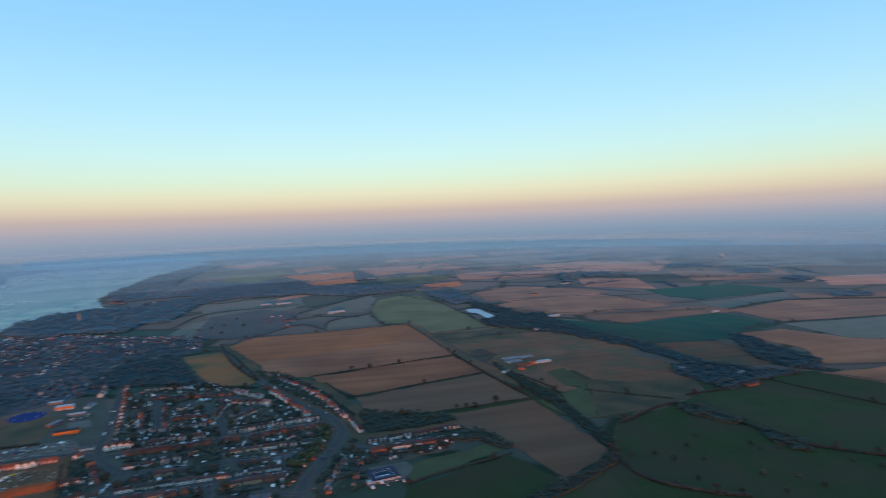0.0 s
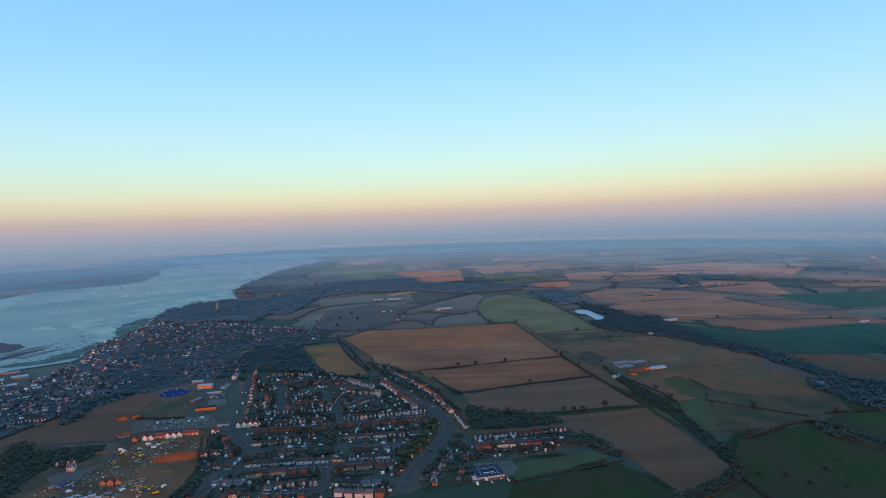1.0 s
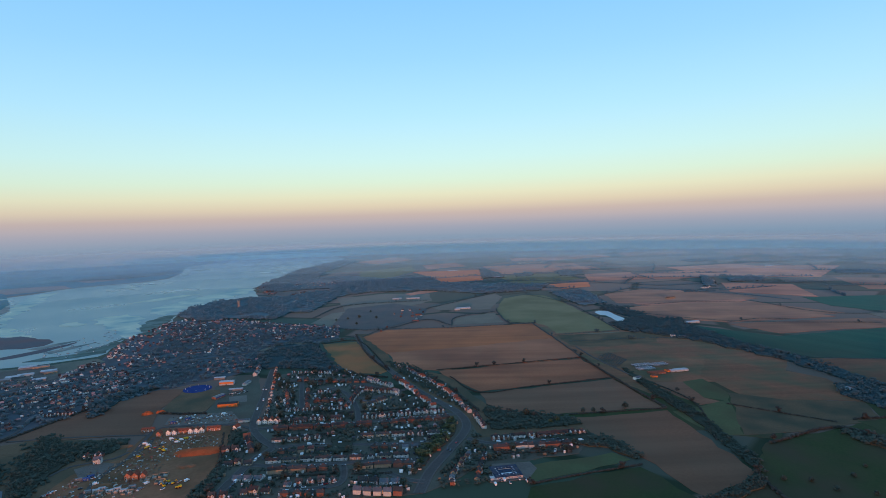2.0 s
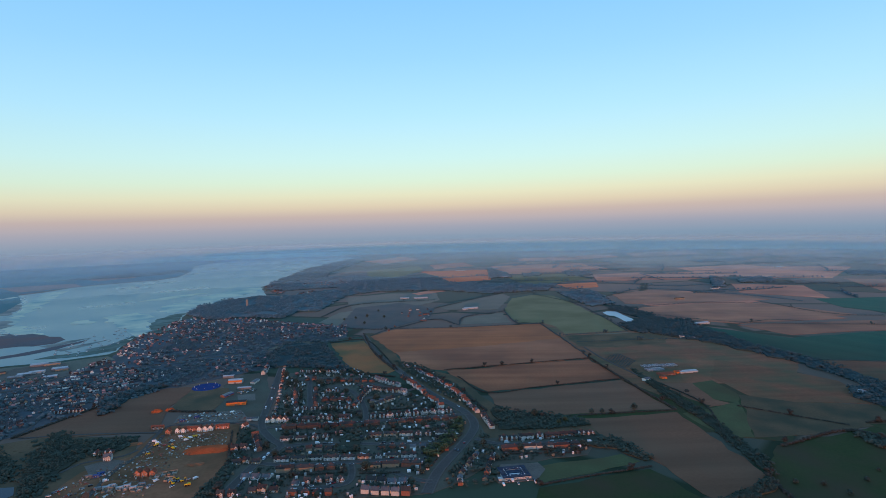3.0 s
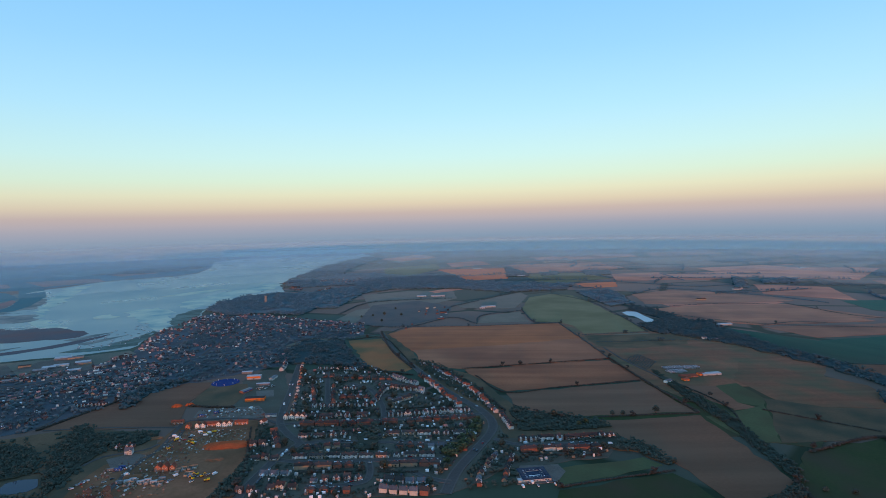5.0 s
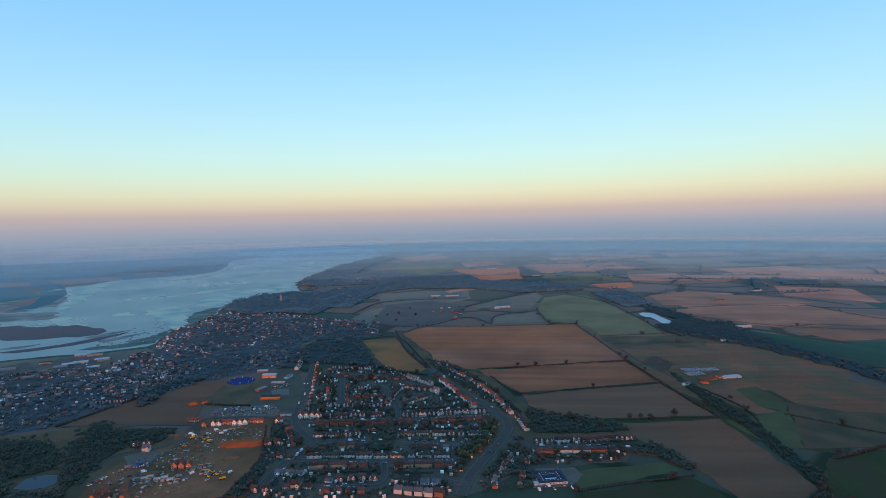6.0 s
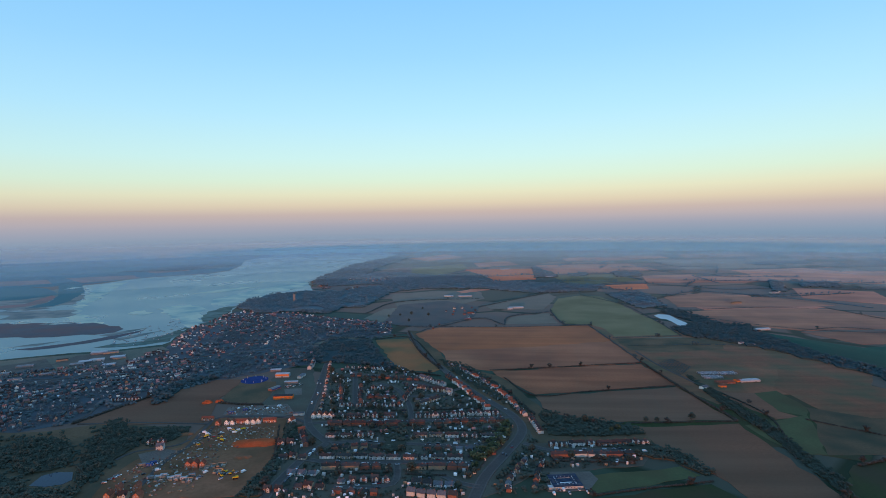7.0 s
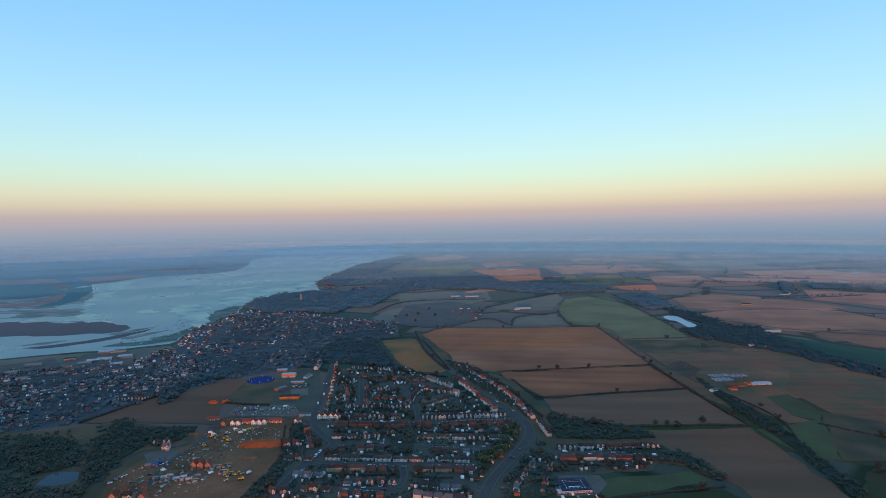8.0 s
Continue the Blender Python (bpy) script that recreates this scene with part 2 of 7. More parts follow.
# sheen weight of the open fields, in place of real haze
SHEEN = 0.5
M = {
    "ground": patchwork(surface("rough_grass", (0.035, 0.045, 0.02), (0.06, 0.058, 0.032), 0.012, 0.15, sheen=0.34)),
    "stubble": surface("golden_stubble", (0.504, 0.130, 0.040), (0.581, 0.165, 0.055), 0.02, 0.3, sheen=SHEEN, stripes=(84, 34, 0.3), vary=0.15, third=((0.348, 0.105, 0.039), 0.006)),
    # stubble with the low sun's orange put into its base colour
    "orange": surface("sunlit_stubble", (0.74, 0.155, 0.062), (0.82, 0.195, 0.085), 0.02, 0.2, sheen=0.2, stripes=(84, 40, 0.2), vary=0.1),
    "plough": surface("ploughed_earth", (0.40, 0.125, 0.056), (0.48, 0.165, 0.078), 0.015, 0.3, sheen=SHEEN, stripes=(82, 30, 0.28), vary=0.18, third=((0.262, 0.088, 0.044), 0.006)),
    "drilled": surface("drilled_earth", (0.19, 0.082, 0.046), (0.24, 0.105, 0.060), 0.015, 0.3, sheen=0.36, stripes=(86, 26, 0.22), vary=0.12, third=((0.188, 0.098, 0.059), 0.006)),
    "pink": surface("bare_pinkish_soil", (0.72, 0.215, 0.125), (0.80, 0.270, 0.155), 0.01, 0.2, sheen=0.3, stripes=(76, 40, 0.22), vary=0.15, third=((0.489, 0.160, 0.097), 0.006)),
    "pasture": surface("pasture_grass", (0.180, 0.142, 0.068), (0.22, 0.172, 0.084), 0.02, 0.4, sheen=0.22, vary=0.15, third=((0.14, 0.115, 0.05), 0.008)),
    "meadow": surface("dark_meadow_grass", (0.033, 0.047, 0.017), (0.048, 0.061, 0.023), 0.03, 0.3, sheen=0.05, vary=0.12, third=((0.062, 0.05, 0.028), 0.014)),
    "grass": surface("bright_green_grass", (0.080, 0.088, 0.040), (0.104, 0.110, 0.050), 0.03, 0.3, sheen=0.06, vary=0.1, third=((0.085, 0.07, 0.035), 0.014)),
    "crop": surface("young_winter_crop", (0.018, 0.068, 0.04), (0.03, 0.088, 0.052), 0.01, 0.2, sheen=0.35, tint=(0.08, 0.38, 0.66), stripes=(20, 30, 0.2), vary=0.15, third=((0.05, 0.065, 0.04), 0.005)),
    "scrub": surface("scrubland", (0.115, 0.100, 0.068), (0.165, 0.138, 0.094), 0.02, 0.3, sheen=0.5, vary=0.15),
    "lawn": surface("garden_lawn", (0.086, 0.082, 0.060), (0.116, 0.106, 0.078), 0.05, 0.5, sheen=0.2, third=((0.095, 0.075, 0.055), 0.02)),
    "dim": surface("dim_meadow", (0.070, 0.068, 0.062), (0.095, 0.090, 0.080), 0.02, 0.3, sheen=0.3, third=((0.11, 0.085, 0.075), 0.01)),
    "plots": surface("mottled_plots", (0.20, 0.078, 0.040), (0.26, 0.100, 0.052), 0.03, 0.2, sheen=0.36, stripes=(86, 20, 0.24), vary=0.15, third=((0.12, 0.09, 0.046), 0.016)),
    "ochre": surface("ochre_grass", (0.33, 0.112, 0.045), (0.39, 0.138, 0.054), 0.02, 0.3, sheen=0.15, third=((0.17, 0.105, 0.046), 0.012)),
    "heath": surface("rough_olive_grass", (0.125, 0.074, 0.042), (0.165, 0.100, 0.057), 0.03, 0.4, sheen=0.07, vary=0.1, third=((0.074, 0.064, 0.040), 0.02)),
    "sand": surface("site_earth", (0.215, 0.092, 0.048), (0.285, 0.130, 0.070), 0.03, 0.25, sheen=0.04, third=((0.13, 0.070, 0.036), 0.02)),
    "spoil": surface("orange_spoil", (0.34, 0.065, 0.022), (0.45, 0.10, 0.034), 0.1, 0.6, bump=0.8),
    "asphalt": surface("asphalt", (0.074, 0.063, 0.056), (0.100, 0.086, 0.077), 0.05, 0.5, rough=0.85),
    "paving": surface("paving", (0.094, 0.082, 0.072), (0.130, 0.114, 0.100), 0.1, 1.0, sheen=0.08),
    "hardstanding": surface("concrete_yard", (0.125, 0.098, 0.080), (0.185, 0.150, 0.125), 0.05, 0.6, sheen=0.04, vary=0.2),
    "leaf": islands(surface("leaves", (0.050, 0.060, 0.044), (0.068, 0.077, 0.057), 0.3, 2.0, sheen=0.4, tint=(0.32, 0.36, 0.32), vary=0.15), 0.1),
    # bluer copies of the greenery further off: haze put into the base colour
    "far_leaf": islands(surface("hazed_far_leaves", (0.056, 0.105, 0.125), (0.074, 0.124, 0.142), 0.02, 0.3, sheen=0.8, soft_sheen=0.3, tint=(0.19, 0.36, 0.55)), 0.12),
    "wood_leaf": islands(surface("hazed_woodland_leaves", (0.074, 0.122, 0.132), (0.090, 0.140, 0.152), 0.05, 1.0, sheen=1.0, soft_sheen=0.3, tint=(0.24, 0.36, 0.48)), 0.08),
    "mid_leaf": islands(surface("hazed_belt_leaves", (0.052, 0.073, 0.071), (0.066, 0.087, 0.085), 0.05, 1.0, sheen=0.3, soft_sheen=0.3, tint=(0.26, 0.36, 0.42)), 0.08),
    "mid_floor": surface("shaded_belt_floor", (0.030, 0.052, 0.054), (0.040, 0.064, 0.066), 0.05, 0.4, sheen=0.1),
    "undergrowth": surface("hazed_undergrowth", (0.044, 0.088, 0.102), (0.056, 0.102, 0.116), 0.03, 0.3, sheen=0.3, soft_sheen=0.3, tint=(0.24, 0.36, 0.48), third=((0.030, 0.070, 0.080), 0.012)),
    "town_leaf": islands(surface("hazed_town_leaves", (0.066, 0.092, 0.095), (0.084, 0.110, 0.113), 0.05, 1.0, sheen=0.5, soft_sheen=0.3, tint=(0.28, 0.36, 0.42)), 0.12),
    "gardens": surface("hazed_gardens", (0.060, 0.074, 0.082), (0.084, 0.096, 0.102), 0.03, 0.3, sheen=0.5, third=((0.075, 0.060, 0.056), 0.02)),
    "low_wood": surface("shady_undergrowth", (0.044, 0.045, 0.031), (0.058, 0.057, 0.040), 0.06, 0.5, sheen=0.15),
    # far bank colours are shifted to blue-green to carry the haze over the estuary
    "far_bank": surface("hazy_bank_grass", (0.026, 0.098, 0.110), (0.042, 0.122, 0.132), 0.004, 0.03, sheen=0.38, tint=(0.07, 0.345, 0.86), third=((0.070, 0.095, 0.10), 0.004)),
    "far_teal": surface("hazed_bank_meadow", (0.022, 0.086, 0.096), (0.036, 0.108, 0.115), 0.006, 0.05, sheen=0.42, tint=(0.07, 0.36, 0.8), third=((0.045, 0.095, 0.10), 0.005)),
    "far_soil": surface("hazed_bank_soil", (0.26, 0.120, 0.100), (0.32, 0.150, 0.125), 0.006, 0.05, sheen=0.3, tint=(0.113, 0.360, 0.752), third=((0.150, 0.120, 0.108), 0.005)),
    "hedge_leaf": islands(surface("hedge_leaves", (0.052, 0.042, 0.032), (0.070, 0.056, 0.042), 0.1, 1.0, sheen=0.2), 0.25),
    "autumn": islands(surface("autumn_leaves", (0.060, 0.064, 0.030), (0.082, 0.082, 0.038), 0.3, 2.0, sheen=0.3, vary=0.2), 0.35),
    "bark": surface("bark", (0.05, 0.04, 0.03), (0.09, 0.07, 0.055), 1, 8, bump=0.8),
    "brick": surface("red_brick", (0.17, 0.078, 0.058), (0.25, 0.115, 0.085), 0.5, 6, vary=0.2),
    # lit copy of the brick: sun glow is put into the colour
    "sunlit_brick": surface("sunlit_red_brick", (0.34, 0.135, 0.085), (0.44, 0.185, 0.115), 0.5, 6, vary=0.12),
    "buff": surface("buff_brick", (0.24, 0.185, 0.13), (0.33, 0.255, 0.185), 0.5, 6, vary=0.15),
    # brick of the old town, paled to pink as if through haze
    "town_red": surface("hazed_pink_brick", (0.21, 0.125, 0.12), (0.31, 0.180, 0.17), 0.5, 6, vary=0.2),
    "render": surface("white_render", (0.38, 0.37, 0.35), (0.54, 0.53, 0.50), 0.3, 3, bump=0.1, vary=0.08),
    # lit copy of the render, brightened for fronts that catch the sun
    "bright_render": surface("bright_white_render", (0.66, 0.64, 0.60), (0.78, 0.76, 0.72), 0.3, 3, bump=0.1, vary=0.06),
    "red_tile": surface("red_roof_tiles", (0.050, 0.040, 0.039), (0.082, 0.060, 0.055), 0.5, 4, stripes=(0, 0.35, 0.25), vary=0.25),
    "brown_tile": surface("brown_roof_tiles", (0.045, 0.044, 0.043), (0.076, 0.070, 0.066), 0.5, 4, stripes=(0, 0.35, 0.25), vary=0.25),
    # roof tiles brightened to show sun glow in the base colour
    "bright_tile": surface("bright_red_roof_tiles", (0.22, 0.070, 0.044), (0.31, 0.098, 0.060), 0.5, 4, stripes=(0, 0.35, 0.25), vary=0.2),
    "slate": surface("grey_slate", (0.085, 0.09, 0.10), (0.15, 0.155, 0.165), 0.5, 4, rough=0.55, stripes=(0, 0.3, 0.2), vary=0.25),
    "upvc": surface("white_frames", (0.75, 0.75, 0.75), (0.82, 0.82, 0.82), 1, 5, rough=0.4, bump=0.0),
    "metal_white": surface("white_sheet_metal", (0.32, 0.33, 0.34), (0.45, 0.46, 0.47), 0.2, 2, rough=0.45, stripes=(0, 1.0, 0.15), vary=0.1),
    "metal_grey": surface("grey_sheet_metal", (0.14, 0.145, 0.15), (0.22, 0.22, 0.225), 0.2, 2, rough=0.4, stripes=(0, 1.0, 0.2), vary=0.15),
    "orange_cladding": surface("orange_cladding", (0.5, 0.14, 0.04), (0.6, 0.19, 0.06), 0.3, 2, rough=0.6),
    "blue_court": surface("blue_sports_surface", (0.012, 0.03, 0.12), (0.018, 0.042, 0.16), 0.1, 1, rough=0.8, bump=0.1),
    "blue_paint": surface("blue_paint", (0.025, 0.055, 0.17), (0.035, 0.075, 0.22), 0.5, 4, rough=0.45, bump=0.05, vary=0.2),
    "solar": surface("solar_panel", (0.012, 0.02, 0.045), (0.02, 0.03, 0.07), 0.5, 3, rough=0.45, bump=0.0, spec=0.15),
    "yellow_paint": surface("yellow_plant_paint", (0.62, 0.36, 0.02), (0.72, 0.44, 0.04), 0.5, 4, rough=0.5, bump=0.05),
    "rubber": surface("black_rubber", (0.015, 0.015, 0.015), (0.03, 0.03, 0.03), 2, 8),
    "car_white": surface("white_car_paint", (0.7, 0.7, 0.7), (0.76, 0.76, 0.76), 0.5, 4, rough=0.25, bump=0.0, spec=0.5),
    "car_grey": surface("silver_car_paint", (0.3, 0.31, 0.33), (0.36, 0.37, 0.39), 0.5, 4, rough=0.25, bump=0.0, spec=0.5),
    "car_red": surface("red_car_paint", (0.35, 0.02, 0.02), (0.42, 0.03, 0.03), 0.5, 4, rough=0.25, bump=0.0, spec=0.5),
    "car_dark": surface("dark_car_paint", (0.02, 0.025, 0.035), (0.03, 0.035, 0.05), 0.5, 4, rough=0.25, bump=0.0, spec=0.5),
    "mud": surface("tidal_mud", (0.40, 0.42, 0.31), (0.50, 0.51, 0.37), 0.012, 0.05, rough=0.45, bump=0.05, spec=0.15, third=((0.13, 0.25, 0.25), 0.012)),
    "algae": surface("weedy_mudflat", (0.018, 0.055, 0.044), (0.032, 0.072, 0.054), 0.02, 0.1, rough=0.6, bump=0.05, spec=0.1, sheen=0.1, third=((0.09, 0.15, 0.13), 0.025)),
    "marsh": surface("saltmarsh", (0.042, 0.062, 0.074), (0.062, 0.080, 0.092), 0.02, 0.1, sheen=0.36, third=((0.085, 0.060, 0.060), 0.012)),
    "wet_marsh": surface("wet_marsh_grass", (0.03, 0.08, 0.085), (0.05, 0.105, 0.105), 0.02, 0.1, sheen=0.3, rough=0.6, bump=0.05, spec=0.08, third=((0.20, 0.21, 0.18), 0.018)),
    "school_roof": surface("dark_blue_roofing", (0.022, 0.034, 0.06), (0.035, 0.05, 0.085), 0.2, 2, rough=0.6, bump=0.05),
    "stone": surface("church_stone", (0.17, 0.17, 0.16), (0.24, 0.24, 0.23), 0.3, 3),
    "timber": surface("weathered_timber", (0.16, 0.12, 0.08), (0.26, 0.2, 0.14), 0.5, 5),
}


def glass_material():
    m = surface("window_glass", (0.02, 0.025, 0.03), (0.035, 0.04, 0.05), 0.5, 3, rough=0.08, bump=0.0, spec=0.6)
    return m


M["glass"] = glass_material()


def water_material(name, wet, ripple, deep, shoal):
    m = bpy.data.materials.new(name)
    m.use_nodes = True
    nt = m.node_tree
    bsdf = nt.nodes["Principled BSDF"]
    n = nt.nodes.new
    coord, broad, waves, relief, mix, rough = n("ShaderNodeTexCoord"), n("ShaderNodeTexNoise"), n("ShaderNodeTexNoise"), n("ShaderNodeBump"), n("ShaderNodeMix"), n("ShaderNodeMapRange")
    broad.inputs["Scale"].default_value, broad.inputs["Detail"].default_value = 0.004, 5
    waves.inputs["Scale"].default_value, waves.inputs["Detail"].default_value = 0.25, 4
    mix.data_type = "RGBA"
    mix.inputs["A"].default_value, mix.inputs["B"].default_value = deep, shoal
    rough.inputs["To Min"].default_value, rough.inputs["To Max"].default_value = wet[0], wet[1]
    nt.links.new(coord.outputs["Object"], broad.inputs["Vector"])
    nt.links.new(coord.outputs["Object"], waves.inputs["Vector"])
    nt.links.new(broad.outputs["Fac"], mix.inputs["Factor"])
    nt.links.new(broad.outputs["Fac"], rough.inputs["Value"])
    nt.links.new(mix.outputs["Result"], bsdf.inputs["Base Color"])
    nt.links.new(rough.outputs["Result"], bsdf.inputs["Roughness"])
    nt.links.new(waves.outputs["Fac"], relief.inputs["Height"])
    relief.inputs["Strength"].default_value, relief.inputs["Distance"].default_value = ripple, 0.3
    nt.links.new(relief.outputs["Normal"], bsdf.inputs["Normal"])
    bsdf.inputs["IOR"].default_value = 1.33
    return m


M["water"] = water_material("tidal_water", (0.21, 0.38), 0.3, (0.007, 0.115, 0.160, 1), (0.018, 0.150, 0.195, 1))
M["water"].node_tree.nodes["Principled BSDF"].inputs["Specular IOR Level"].default_value = 0.30
M["still_water"] = water_material("still_water", (0.03, 0.08), 0.04, (0.004, 0.012, 0.022, 1), (0.008, 0.02, 0.032, 1))

# pale base colour stands in for reflected sky; its gloss is turned down
M["pale_water"] = water_material("pale_reservoir_water", (0.3, 0.4), 0.1, (0.36, 0.39, 0.41, 1), (0.46, 0.48, 0.49, 1))
M["pale_water"].node_tree.nodes["Principled BSDF"].inputs["Specular IOR Level"].default_value = 0.15
M["pond_water"] = water_material("dark_pond_water", (0.05, 0.12), 0.05, (0.006, 0.014, 0.034, 1), (0.01, 0.02, 0.042, 1))
M["pond_water"].node_tree.nodes["Principled BSDF"].inputs["Specular IOR Level"].default_value = 0.2


# ---- mesh helpers ----
def bulk(name, verts, faces, materials, slots=None, smooth=False, normals=None):
    """One mesh object from arrays; slots: the material of each face; normals: one for each vertex."""
    me = bpy.data.meshes.new(name)
    me.from_pydata([tuple(v) for v in verts], [], [tuple(f) for f in faces])
    for m in materials:
        me.materials.append(m)
    if slots is not None:
        me.polygons.foreach_set("material_index", np.asarray(slots, dtype=np.int32))
    if smooth:
        me.polygons.foreach_set("use_smooth", np.ones(len(me.polygons), dtype=bool))
    me.update()
    if normals is not None:
        me.normals_split_custom_set_from_vertices([tuple(v) for v in normals])
    return new(name, me)


def part(name, bm, material, parent, label=""):
    me = bpy.data.meshes.new(name)
    bmesh.ops.recalc_face_normals(bm, faces=bm.faces)
    bm.to_mesh(me)
    bm.free()
    me.materials.append(material)
    ob = new(name, me)
    ob.parent = parent
    return tagged(ob, label)


def box(bm, x, y, z, sx, sy, sz, turn=0.0, bevel=0.0):
    """A box standing on height z, centred on x, y."""
    m = pose(x, y, z + sz / 2, 0, 0, turn) @ Matrix.Diagonal((sx, sy, sz, 1))
    made = bmesh.ops.create_cube(bm, size=1.0, matrix=m)
    if bevel:
        edges = list({e for v in made["verts"] for e in v.link_edges})
        bmesh.ops.bevel(bm, geom=edges, offset=bevel, segments=1, affect="EDGES")
    return bm


def solid(bm, section, axis, a, b):
    """A section drawn out along x or y from a to b; the section gives (across, z)."""
    rings = []
    for s in (a, b):
        rings.append([bm.verts.new((s, p, z) if axis == "x" else (p, s, z)) for p, z in section])
    bm.faces.new(rings[0])
    bm.faces.new(list(reversed(rings[1])))
    for i in range(len(section)):
        j = (i + 1) % len(section)
        bm.faces.new((rings[0][i], rings[1][i], rings[1][j], rings[0][j]))
    return bm


def smooth_line(points, step=12.0):
    """A rounded line through the points, in even steps."""
    p = [np.array(q, float) for q in points]
    p = [2 * p[0] - p[1]] + p + [2 * p[-1] - p[-2]]
    out = []
    for i in range(1, len(p) - 2):
        count = max(2, int(np.linalg.norm(p[i + 1] - p[i]) / step))
        for k in range(count):
            t = k / count
            out.append(0.5 * (2 * p[i] + (p[i + 1] - p[i - 1]) * t + (2 * p[i - 1] - 5 * p[i] + 4 * p[i + 1] - p[i + 2]) * t * t + (3 * p[i] - p[i - 1] - 3 * p[i + 1] + p[i + 2]) * t ** 3))
    out.append(p[-2])
    return out


def rough_edge(points, step, amount, rng):
    """A closed outline with uneven edges."""
    out = []
    for i, a in enumerate(points):
        a, b = np.array(a, float), np.array(points[(i + 1) % len(points)], float)
        length = np.linalg.norm(b - a)
        count = min(40, max(1, int(length / step)))
        side = np.array((-(b - a)[1], (b - a)[0])) / max(length, 1e-6)
        for k in range(count):
            out.append(a + (b - a) * k / count + side * (rng.uniform(-amount, amount) if k else 0))
    return out


def slab(name, points, z, material, step=25.0, amount=1.5, thick=0.3, seed=1):
    """A flat sheet of ground with an uneven outline, thick enough to have an edge."""
    rng = random.Random(seed)
    outline = rough_edge(points, step, amount, rng)
    bm = bmesh.new()
    vs = [bm.verts.new((p[0], p[1], z)) for p in outline]
    face = bm.faces.new(vs)
    face.normal_update()
    if face.normal.z < 0:
        face.normal_flip()
    low = [bm.verts.new((v.co.x, v.co.y, z - thick)) for v in vs]
    for i in range(len(vs)):
        j = (i + 1) % len(vs)
        bm.faces.new((vs[i], low[i], low[j], vs[j]))
    bmesh.ops.triangulate(bm, faces=[face])
    bmesh.ops.recalc_face_normals(bm, faces=bm.faces)
    me = bpy.data.meshes.new(name)
    bm.to_mesh(me)
    bm.free()
    if sum(p.normal.z * p.area for p in me.polygons) < 0:
        me.flip_normals()
    me.materials.append(material)
    return new(name, me)


def inside(x, y, poly):
    hit = False
    for i in range(len(poly)):
        (ax, ay), (bx, by) = poly[i], poly[i - 1]
        if (ay > y) != (by > y) and x < (bx - ax) * (y - ay) / (by - ay) + ax:
            hit = not hit
    return hit


def scatter(poly, count, rng, gap=0.0):
    """Places in an outline, at random, at least gap apart."""
    xs, ys = [p[0] for p in poly], [p[1] for p in poly]
    cells, out, tries = {}, [], 0
    while len(out) < count and tries < count * 30:
        tries += 1
        x, y = rng.uniform(min(xs), max(xs)), rng.uniform(min(ys), max(ys))
        if not inside(x, y, poly):
            continue
        if gap:
            c = (int(x // gap), int(y // gap))
            if any((x - u) ** 2 + (y - v) ** 2 < gap * gap for i in (-1, 0, 1) for j in (-1, 0, 1) for u, v in cells.get((c[0] + i, c[1] + j), ())):
                continue
            cells.setdefault(c, []).append((x, y))
        out.append((x, y))
    return out


# ---- ground, river, fields ----
def build_ground():
    bm = bmesh.new()
    bmesh.ops.create_grid(bm, x_segments=24, y_segments=24, size=9000)
    me = bpy.data.meshes.new("ground")
    bm.to_mesh(me)
    bm.free()
    me.materials.append(M["ground"])
    tagged(new("ground", me), "dusky patchwork of rough grass and scrub to the horizon", "ground", kind="structure")


build_ground()


